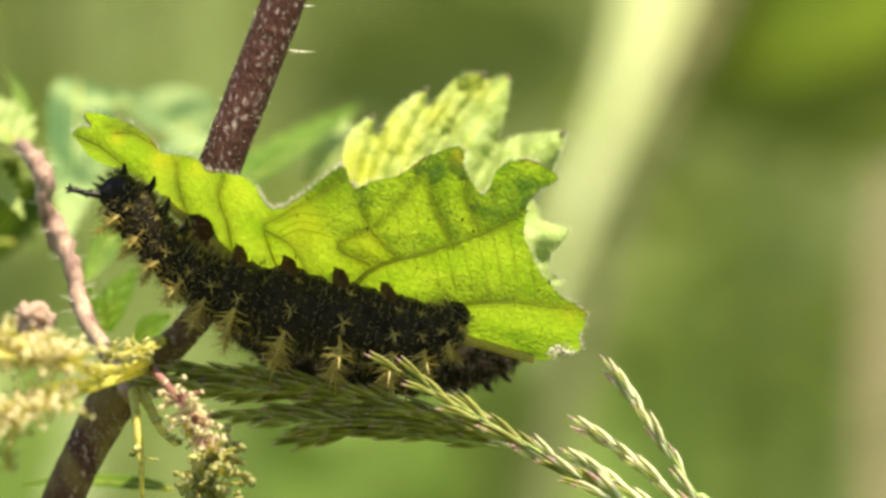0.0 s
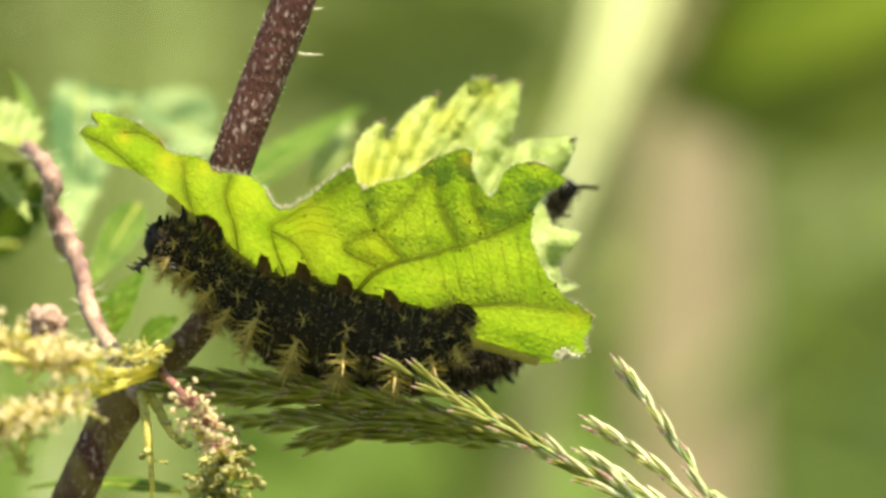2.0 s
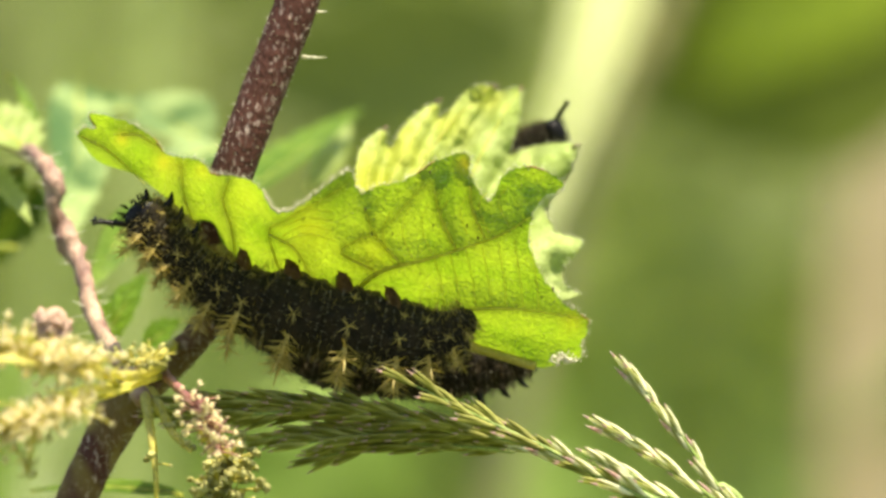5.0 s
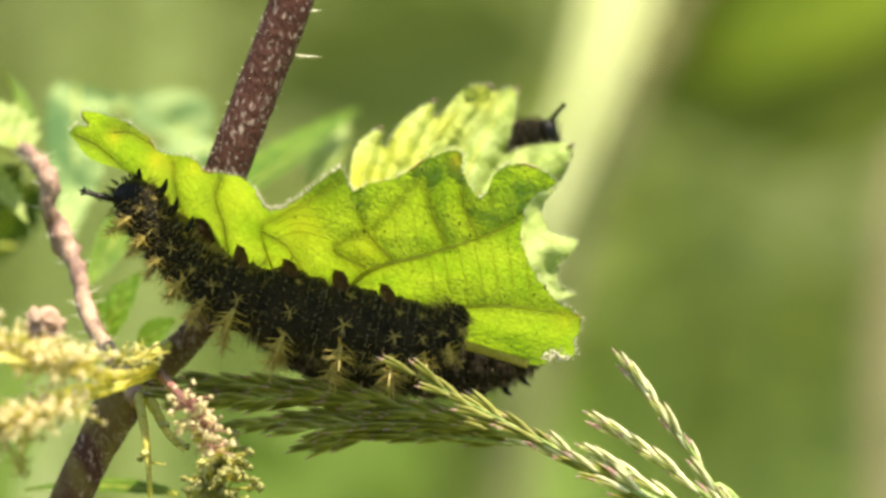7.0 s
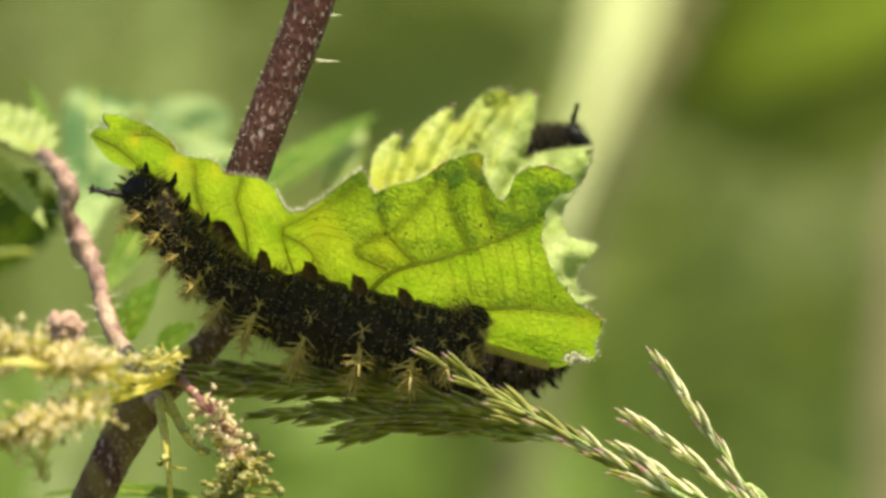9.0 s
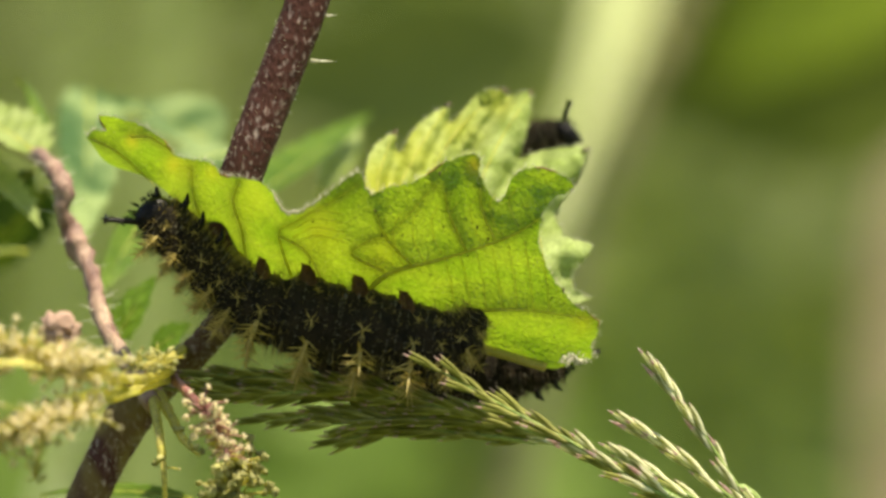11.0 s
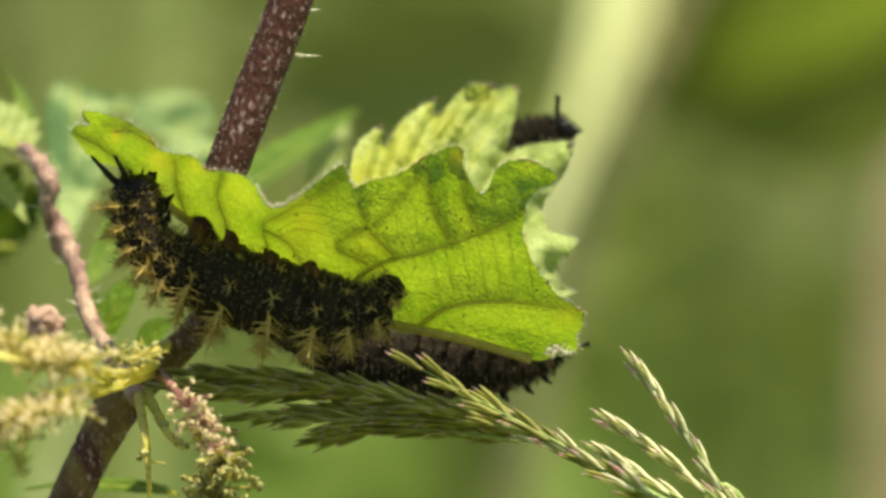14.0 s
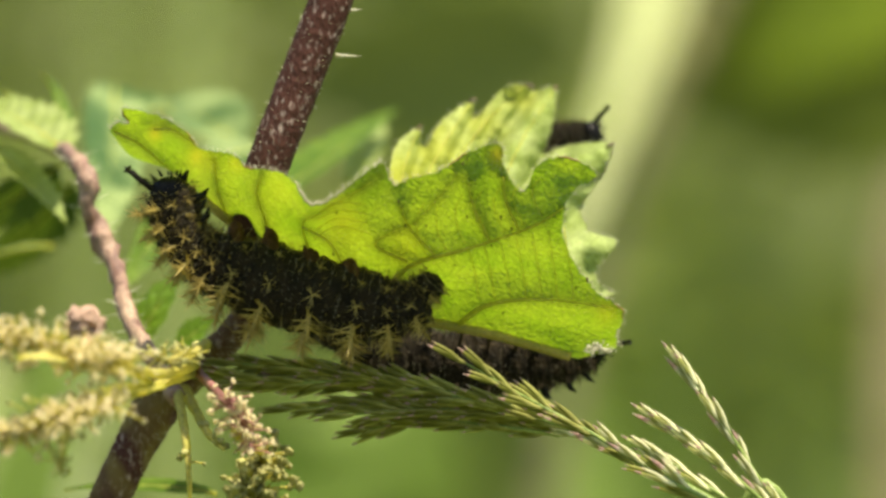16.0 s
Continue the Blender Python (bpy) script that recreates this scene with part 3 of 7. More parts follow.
    # leaves that hang behind, out of focus
    for base, tip, w, face, mt, lab, kw in (
            (P(-32.97, 90, 15.83), P(-32.35, 62, 2.28), 0.0075, (0.25, -0.8, 0.5), BLUISH, 'blue-green nettle leaf', dict(seed=2, fold=0.3, quilt=0.02)),
            (P(-27.94, 85, 13.17), P(-37.56, 95, 13.10), 0.0046, (0.1, -0.6, 0.8), BLUISH, 'blue-green nettle leaf', dict(seed=5, fold=0.35, quilt=0.02)),
            (P(-21.57, 85, 10.11), P(-29.71, 100, 15.02), 0.0088, (0.1, -0.75, 0.6), BLUISH, 'blue-green nettle leaf', dict(seed=6, fold=0.35, quilt=0.012)),
            (P(-19.10, 75, 9.46), P(-25.98, 70, 7.89), 0.0055, (0.0, -0.6, 0.8), BLUISH, 'blue-green nettle leaf', dict(seed=16, fold=0.2, quilt=0.02)),
            (P(-26.38, 50, 4.26), P(-30.12, 40, -2.47), 0.0038, (0.3, -0.7, 0.6), MIDGREEN, 'green nettle leaf', dict(seed=15, fold=0.2)),
            (P(-18.81, 50, 4.16), P(-7.34, 85, 13.40), 0.0060, (-0.25, -0.85, 0.45), MIDGREEN, 'green pointed nettle leaf', dict(seed=7, fold=0.3, curl=0.02, teeth=7)),
            (P(-11.91, 70, 6.28), P(-7.80, 90, 12.89), 0.0030, (0.3, -0.8, 0.4), PALE, 'pale nettle leaf', dict(seed=17, fold=0.3, teeth=5)),
            (P(-34.95, 34, 8.78), P(-44.55, 55, 14.53), 0.0078, (0.2, -0.75, 0.6), PALE, 'pale nettle leaf', dict(seed=8, depth=0.3, fold=0.3, quilt=0.05)),
            (P(-35.41, 38, 9.17), P(-37.23, 60, 16.71), 0.0029, (0.5, -0.7, 0.3), MIDGREEN, 'green nettle leaf', dict(seed=22, depth=0.3, fold=0.4, quilt=0.03)),
            (P(-41.31, 40, 8.86), P(-34.85, 36, 2.94), 0.0042, (0.4, -0.6, 0.6), PALE, 'pale nettle leaf', dict(seed=9, depth=0.3, fold=0.4, quilt=0.05)),
            (P(-36.30, 45, 7.11), P(-45.62, 65, 1.40), 0.0058, (0.0, -0.9, -0.3), GREEN_SHADE, 'green nettle leaf, its shaded underside put into the colour', dict(seed=24, depth=0.3, fold=0.3, quilt=0.03)),
            (P(-36.17, 75, 5.94), P(-46.86, 95, -3.70), 0.0076, (0.2, -0.8, -0.4), GREEN_SHADE, 'green nettle leaf, its shaded underside put into the colour', dict(seed=23, depth=0.3, fold=0.3, quilt=0.012)),
            (P(-37.48, 60, 0.90), P(-45.42, 70, -0.33), 0.0015, (0.0, -0.5, 0.9), PALE, 'pale nettle leaf', dict(seed=31, depth=0.3, fold=0.2)),
            (P(-38.27, 46, 11.21), P(-41.19, 56, 14.55), 0.0024, (0.5, -0.7, 0.4), PALE, 'pale nettle leaf', dict(seed=32, depth=0.3, fold=0.4, quilt=0.04, teeth=6)),
            (P(-29.35, 32, -7.47), P(-29.63, 28, -2.06), 0.0030, (0.8, -0.5, 0.2), LEAF, "small bright green leaf", dict(seed=10, teeth=4)),
            (P(-29.06, 31, -7.46), P(-25.50, 30, -1.36), 0.0042, (0.1, -0.5, 0.8), LEAF, "small bright green leaf", dict(seed=11, teeth=4)),
            (P(-25.74, 30, -7.93), P(-22.62, 28, -5.32), 0.0034, (-0.3, -0.8, 0.5), LEAF, "small bright green leaf", dict(seed=12, teeth=4)),
            (P(-22.18, 16, -19.20), P(-35.12, 26, -18.68), 0.0022, (0.1, -0.7, 0.7), MIDGREEN, "narrow dark green leaf", dict(seed=13)),
            (P(-25.76, -22, -9.50), P(-34.75, -40, -6.63), 0.0034, (0.15, -0.6, 0.8), YOLK, "yellow narrow leaf", dict(seed=14, teeth=5)),
            # Second yellow leaf, added to brighten the lower flower spike.
            (P(-24.99, -20, -9.80), P(-33.62, -38, -11.33), 0.0020, (0.1, -0.6, 0.8), YOLK, "yellow narrow leaf", dict(seed=19, teeth=5)),
            ):
        bm, rib = nettle_leaf(base, tip, w, face, **kw)
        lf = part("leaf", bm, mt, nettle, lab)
        b = bmesh.new()
        tube(b, rib, [0.00022, 0.00006], 6)
        part("midrib", b, LEAF_RIB, lf)


def build_front_leaf():
    """The folded young leaf on which the caterpillars feed, seen from below with the light coming through."""
    upper = spline([P(-29.46, 0, 9.06), P(-29.02, 0, 9.69), P(-27.95, 0, 9.69), P(-28.35, 0, 10.80), P(-25.54, 0, 10.22), P(-23.30, 0, 8.97), P(-22.14, 0, 7.63), P(-19.60, 0, 7.19), P(-18.39, 0, 6.07), P(-16.61, 0, 5.94), P(-14.82, 0, 5.13), P(-13.48, 0, 3.13),
                    P(-11.34, 0, 3.79), P(-8.0, 0, 6.35), P(-7.25, 0, 5.2), P(-6.75, 0, 4.75), P(-5.4, 0, 5.3), P(-3.2, 0, 5.9), P(-0.98, 0, 7.37), P(1.43, 0, 7.90), P(1.70, 0, 6.29), P(3.21, 0, 4.24),
                    P(4.46, 0, 6.47), P(6.74, 0, 6.92), P(9.06, 0, 5.58), P(7.14, 0, 4.33), P(6.34, 0, 1.74), P(7.23, 0, -0.94), P(9.20, 0, -3.62), P(11.34, 0, -5.13), P(10.89, 0, -7.01), P(10.98, 0, -8.08)], 440)
    upper = [q + Vector((noise.noise(q * 2600), 0, noise.noise(q * 2600 + Vector((7, 0, 0))))) * (0.00013 if k < 330 else 0.00022) for k, q in enumerate(upper)]
    lower = spline([P(-29.38, 0, 8.88), P(-27.86, 0, 7.10), P(-24.51, 0, 5.85), P(-21.30, 0, 3.20), P(-18.40, 0, 0.85), P(-15.40, 0, -1.60), P(-10.00, 0, -4.64), P(-4.20, 0, -5.98), P(1.61, 0, -7.19), P(8.13, 0, -9.06)], 200)
    xs, zs = [q.x for q in lower], [q.z for q in lower]
    veins = [spline(v, 24) for v in (
        [P(-8.21, 0, -4.42), P(-5.54, 0, -1.56), P(-1.07, 0, -0.22), P(3.84, 0, 1.47), P(6.52, 0, 3.08)],
        [P(-1.96, 0, -6.43), P(0.71, 0, -4.64), P(5.18, 0, -4.20), P(10.54, 0, -4.87)],
        [P(-29.20, 0, 9.06), P(-26.96, 0, 7.90), P(-24.06, 0, 5.31)],
        [P(-25.85, 0, 9.15), P(-24.29, 0, 9.06), P(-22.37, 0, 7.90)],
        [P(-5.76, 0, -1.29), P(-8.30, 0, 0.04), P(-6.88, 0, 1.16), P(-5.18, 0, 1.83), P(-1.96, 0, 5.40)],
        [P(-3.53, 0, -0.85), P(-5.54, 0, 1.29), P(-6.43, 0, 3.17)],
        [P(0.71, 0, 0.40), P(-0.63, 0, 3.17), P(-1.07, 0, 4.96)],
        [P(2.95, 0, 1.29), P(1.88, 0, 3.62), P(1.70, 0, 5.40)],
        [P(-12.46, 0, -3.53), P(-14.02, 0, 1.38), P(-12.68, 0, 2.50), P(-10.00, 0, 4.06), P(-7.95, 0, 5.40)],
        [P(-16.70, 0, -1.29), P(-17.05, 0, 1.83), P(-17.68, 0, 4.06), P(-17.14, 0, 5.63)],
        [P(-19.60, 0, 0.71), P(-20.80, 0, 4.06), P(-21.07, 0, 6.52)],
        [P(-14.02, 0, 1.47), P(-11.79, 0, 0.04), P(-10.00, 0, -3.53)],
        *[[P(-1.0 + 1.25 * k, 0, -0.2 + 0.28 * k), P(-0.4 + 1.25 * k, 0, -2.2 + 0.05 * k), P(-0.1 + 1.25 * k, 0, -4.2 - 0.05 * k)] for k in range(7)],
        *[[P(-4.2 + 1.5 * k, 0, -0.9 + 0.52 * k), P(-4.9 + 1.5 * k, 0, 0.7 + 0.5 * k), P(-5.0 + 1.5 * k, 0, 2.2 + 0.4 * k), P(-4.5 + 1.5 * k, 0, 3.4 + 0.3 * k)] for k in range(7)],
        *[[P(-13.2 + 0.2 * k, 0, 0.6 + 0.7 * k), P(-11.2, 0, 1.5 + 0.62 * k), P(-8.8 - 0.1 * k, 0, 1.0 + 0.75 * k)] for k in range(4)])]
    flat = [np.array([(q.x, q.z) for q in v]) for v in veins]

    foot = np.array([(q.x, q.z) for q in lower[90:]])

    def hollow(q):
        """Relief: the blade swells between its veins."""
        near = min(np.min(np.hypot(v[:, 0] - q.x, v[:, 1] - q.z)) for v in [*flat[:12], foot])
        return 0.0021 * math.sin(min(1.0, near / 0.0032) * math.pi / 2)

    def depth(q):
        h = q.z - float(np.interp(q.x, xs, zs))
        lean = 1.2 + 0.45 * min(1, max(0, (-0.006 - q.x) / 0.008)) + 0.6 * min(1, max(0, (-0.016 - q.x) / 0.008)) + 1.1 * math.exp(-((q.x + 0.0135) / 0.0045) ** 2)
        p = Vector((q.x, 0, q.z))
        over = 0.5 * (h - 0.008 + math.hypot(h - 0.008, 0.0015))
        steep = (lean - 0.7) * min(1, max(0, (q.x + 0.004) / 0.005))
        return 0.0068 - lean * h + steep * over + (0.55 + 0.35 * min(1, max(0, (-0.006 - q.x) / 0.006))) * hollow(q) + 0.0005 * noise.noise(p * 260) + 0.0010 * min(1, max(0, (-0.013 - q.x) / 0.004)) * noise.noise(p * 420) + 0.00017 * puckers(p, 0.0015) + 0.00006 * noise.noise(p * 2200)

    bm = blade_mesh(upper + lower[::-1][1:-1:3], depth, 0.00032)
    mark_ribs_and_relief(bm, flat[:12], 0.00030, flat[12:])
    # The mid-blade patches yellow the middles of the swollen fields.
    mark_ripe(bm, [(q.x, q.z, w * 0.001, k) for q, w, k in ((P(1.38, 0, 7.10), 0.8, 0.9), (P(-22.50, 0, 7.01), 0.7, 0.55), (P(-25.85, 0, 8.79), 0.5, 0.5), (P(-19.29, 0, 6.47), 0.7, 0.35), (P(-10.67, 0, 1.83), 1.7, 0.3), (P(-6.0, 0, -0.2), 1.4, 0.22), (P(-16.2, 0, 4.0), 1.4, 0.12), (P(-22.0, 0, 7.0), 1.2, 0.3), (P(10.09, 0, -5.31), 1.0, 0.25))])
    leaf = part("chewed_leaf", bm, LEAF, nettle, "bright green chewed leaf folded along its rib", at=P(-9.11, 0, 0.49))
    spots = [v.co + P(-9.11, 0, 0.49) for v in leaf.data.vertices]
    edge = [Vector((q.x, depth(q), q.z)) for q in upper]

    def on(q, off=0.00012):
        return Vector((q.x, depth(q) - off, q.z))

    for n, v in enumerate(veins):
        b = bmesh.new()
        pv = [on(q) for q in v]
        tube(b, pv, [0.00024 if n < 2 else 0.00009 if n < 12 else 0.00003, 0.00003], 7, flat=0.35)
        part("vein", b, LEAF_RIB, leaf)
    b = bmesh.new()
    tube(b, [on(q, 0.0002) for q in lower[60:-3]], [0.00055, 0.00036], 8)
    part("midrib", b, MIDRIB, leaf, "thick yellow-tan midrib")
    rnd = random.Random(5)
    b = bmesh.new()
    for _ in range(800):
        k = rnd.randrange(3, len(edge) - 3)
        q = edge[k]
        d = edge[k + 2] - edge[k - 2]
        w = Vector((-d.z, 0, d.x)).normalized() + Vector((rnd.uniform(-0.6, 0.6), rnd.uniform(-0.8, 0.3), rnd.uniform(-0.6, 0.6)))
        thorn(b, q, w.normalized(), rnd.uniform(0.00015, 0.0006), 0.000024)
    for _ in range(3200):
        q = rnd.choice(spots)
        thorn(b, q, Vector((rnd.uniform(-0.5, 0.5), -1, rnd.uniform(-0.3, 0.5))).normalized(), rnd.uniform(0.0001, 0.0003), 0.000025)
    notch = [q for q in edge if -0.0145 < q.x < -0.0078]
    for _ in range(300):
        thorn(b, rnd.choice(notch), Vector((rnd.uniform(-0.6, 0.3), rnd.uniform(-0.7, 0.3), 1)).normalized(), rnd.uniform(0.0002, 0.0006), 0.00003)
    part("leaf_hairs", b, HAIR, leaf)["kind"] = "stuff"
    b = bmesh.new()
    for _ in range(34):
        q = rnd.choice(spots)
        if q.x < -0.012:
            continue
        s = rnd.uniform(0.00007, 0.00018)
        tube(b, [q + Vector((0, -0.0003, s)), q + Vector((0, -0.0003, -s * rnd.uniform(0.2, 1.5)))], [s * 0.5, s * 0.4], 5)
    part("specks", b, DARK_SPINE, leaf)["kind"] = "stuff"
    b = bmesh.new()
    for _ in range(110):
        q = P(9.63, -1, -8.07) + Vector((rnd.gauss(-0.0003, 0.0005), rnd.uniform(-0.0006, 0.0004), rnd.gauss(0, 0.00025)))
        w = Vector((rnd.gauss(0, 1), rnd.gauss(0, 1), rnd.gauss(0, 1))).normalized()
        tube(b, [q, q + w * rnd.uniform(0.00015, 0.0004)], [rnd.uniform(0.00004, 0.0001), 0.00003], 5)
    part("chewed_rim", b, HAIR, leaf, "pale crumbs at the chewed tip")["kind"] = "stuff"
    # red-brown scorched tips of the teeth
    for k in (35, 76, 114, 249, 326, 410):
        b = bmesh.new()
        tube(b, [q + Vector((0, -0.00004, 0)) for q in (edge[j] for j in range(k - 5, k + 6))], [0.00002, 0.00005, 0.00007, 0.00007, 0.00008, 0.00008, 0.00008, 0.00007, 0.00006, 0.00005, 0.00002], 5)
        part("scorched_edge", b, LEAF_EDGE, leaf)
    return leaf


def build_rear_leaf():
    """The pale crinkled leaf behind, its deep teeth folded upwards."""
    upper = spline([P(-8.44, 10, 5.04), P(-7.81, 10, 9.12), P(-5.85, 10, 10.76), P(-5.54, 10, 9.30), P(-3.81, 10, 11.57), P(-1.45, 10, 13.12), P(-1.23, 10, 11.76), P(1.27, 10, 14.21), P(3.09, 10, 14.43), P(3.54, 10, 14.02),
                    P(5.45, 10, 14.12), P(5.17, 10, 11.17), P(4.54, 10, 8.85), P(6.63, 10, 9.49), P(9.89, 10, 9.44), P(9.08, 10, 6.76), P(7.53, 10, 4.36), P(8.08, 10, 2.41), P(10.26, 10, 1.59), P(8.81, 10, -0.50), P(8.71, 10, -1.77), P(10.08, 10, -2.68)], 380)
    upper = [q + Vector((noise.noise(q * 2300), 0, noise.noise(q * 2300 + Vector((7, 0, 0))))) * 0.00014 for q in upper]
    lower = spline([P(-8.35, 10, 4.36), P(-6.54, 10, 0.95), P(-2.90, 10, -1.32), P(0.73, 10, -2.22), P(4.36, 10, -2.68), P(7.08, 10, -3.36), P(9.12, 10, -3.04)], 120)
    veins = [np.array([(q.x, q.z) for q in spline(v, 20)]) for v in (
        [P(-6.08, 10, 10.26), P(-7.22, 10, 6.40), P(-6.54, 10, 1.86)], [P(-1.63, 10, 12.75), P(-4.27, 10, 8.67), P(-6.08, 10, 4.58), P(-6.54, 10, 0.95)], [P(2.77, 10, 14.21), P(-0.64, 10, 10.94), P(-3.36, 10, 6.40), P(-4.72, 10, 0.05)],
        [P(5.26, 10, 13.93), P(2.77, 10, 10.03), P(0.73, 10, 5.49), P(-1.09, 10, -1.32)], [P(9.80, 10, 9.35), P(6.63, 10, 7.53), P(3.90, 10, 4.13), P(1.63, 10, -1.77)], [P(10.17, 10, 1.59), P(6.63, 10, 0.95), P(4.36, 10, -1.77)])]
    creases = [np.array([(q.x, q.z) for q in spline(v, 24)]) for v in (
        [P(-5.54, 10, 9.30), P(-6.63, 10, 5.04), P(-6.72, 10, 1.86)], [P(-1.23, 10, 11.76), P(-3.27, 10, 7.31), P(-5.08, 10, 2.31)], [P(3.54, 10, 14.02), P(1.18, 10, 10.71), P(-0.86, 10, 8.12), P(-2.45, 10, 4.13)],
        [P(1.41, 10, 13.21), P(-0.86, 10, 9.35), P(-2.90, 10, 6.40)], [P(4.54, 10, 8.85), P(3.00, 10, 5.49), P(1.63, 10, 0.95)], [P(7.53, 10, 4.36), P(5.26, 10, 1.86), P(3.45, 10, -0.41)], [P(6.40, 10, 9.30), P(5.95, 10, 7.31), P(5.26, 10, 5.04)])]
    xs, zs = [q.x for q in lower], [q.z for q in lower]

    def depth(q):
        fold = min(np.min(np.hypot(v[:, 0] - q.x, v[:, 1] - q.z)) for v in creases)
        near = min(np.min(np.hypot(v[:, 0] - q.x, v[:, 1] - q.z)) for v in veins)
        h = q.z - float(np.interp(q.x, xs, zs))
        p = Vector((q.x, 0, q.z))
        return 0.0145 + 0.75 * h - 0.0018 * math.cos(min(1.0, near / 0.0020) * math.pi / 2) - 0.00042 * puckers(p, 0.0016) + 0.0015 * math.exp(-(fold / 0.0007) ** 2) - 0.0002 * noise.noise(p * 500)

    bm = blade_mesh(upper + lower[::-1][1:-1:2], depth, 0.00032)
    mark_ribs_and_relief(bm, veins, 0.0004)
    mark_ripe(bm, [(q.x, q.z, w * 0.001, k) for q, w, k in ((P(-7.22, 10, 6.40), 2.6, 0.7), (P(-4.27, 10, 9.12), 2.8, 0.55), (P(-0.64, 10, 11.39), 2.4, 0.45), (P(2.54, 10, 13.66), 1.6, 0.6), (P(-2.90, 10, 4.58), 3.0, 0.5))])
    leaf = part("pale_leaf", bm, PALE, nettle, "pale crinkled leaf with deep pointed teeth", at=P(-1.09, 8, -1.31))
    for v in veins[:4]:
        b = bmesh.new()
        tube(b, [Vector((x, depth(Vector((x, 0, z))) + 0.00002, z)) for x, z in v], [0.00005, 0.00014], 6)
        part("vein", b, LEAF_RIB, leaf)
    for q, way in ((P(-5.85, 10, 10.76), (0.5, 0, 0.6)), (P(-1.45, 10, 13.12), (0.7, 0, 0.4)), (P(3.27, 10, 14.39), (0.9, 0, -0.1)), (P(5.40, 10, 14.07), (0.2, 0, 0.7)), (P(9.85, 10, 9.40), (0.6, 0, 0.5))):
        b = bmesh.new()
        q = Vector((q.x, depth(q), q.z))
        tube(b, [q - Vector(way) * 0.0004, q, q + Vector(way) * 0.0006], [0.0002, 0.00017, 0.00003], 6)
        part("scorched_tip", b, SCORCHED, leaf)
    rnd = random.Random(8)
    b = bmesh.new()
    for _ in range(400):
        q = rnd.choice(upper)
        thorn(b, Vector((q.x, depth(q), q.z)), Vector((rnd.uniform(-0.6, 0.8), -0.3, rnd.uniform(-0.2, 1))).normalized(), rnd.uniform(0.0002, 0.0006), 0.00003)
    part("leaf_hairs", b, HAIR, leaf)["kind"] = "stuff"
    return leaf


BUD_MESH = {}


def bud(parent, place, size, material, seed):
    """One small knobbly flower bud."""
    key = (material.name, seed % 4)
    if key not in BUD_MESH:
        bm = bmesh.new()
        bmesh.ops.create_icosphere(bm, subdivisions=2, radius=1)
        for v in bm.verts:
            a = math.atan2(v.co.y, v.co.x)
            v.co *= 1 + 0.5 * math.cos((3 + seed % 3) * a + seed) * (1 - v.co.z ** 2) + 0.8 * noise.noise(v.co * 1.7 + Vector((seed, 0, 0)))
        me = bpy.data.meshes.new("bud")
        bm.to_mesh(me)
        bm.free()
        for p in me.polygons:
            p.use_smooth = True
        me.materials.append(material)
        BUD_MESH[key] = me
    ob = new("bud", BUD_MESH[key])
    ob.parent = parent
    ob.location = place - PIVOT[parent.name]
    ob.scale = (size, size, size * (0.9 + 0.16 * (seed % 8)))
    ob.rotation_euler = (seed * 1.7, seed * 0.9, seed * 2.3)


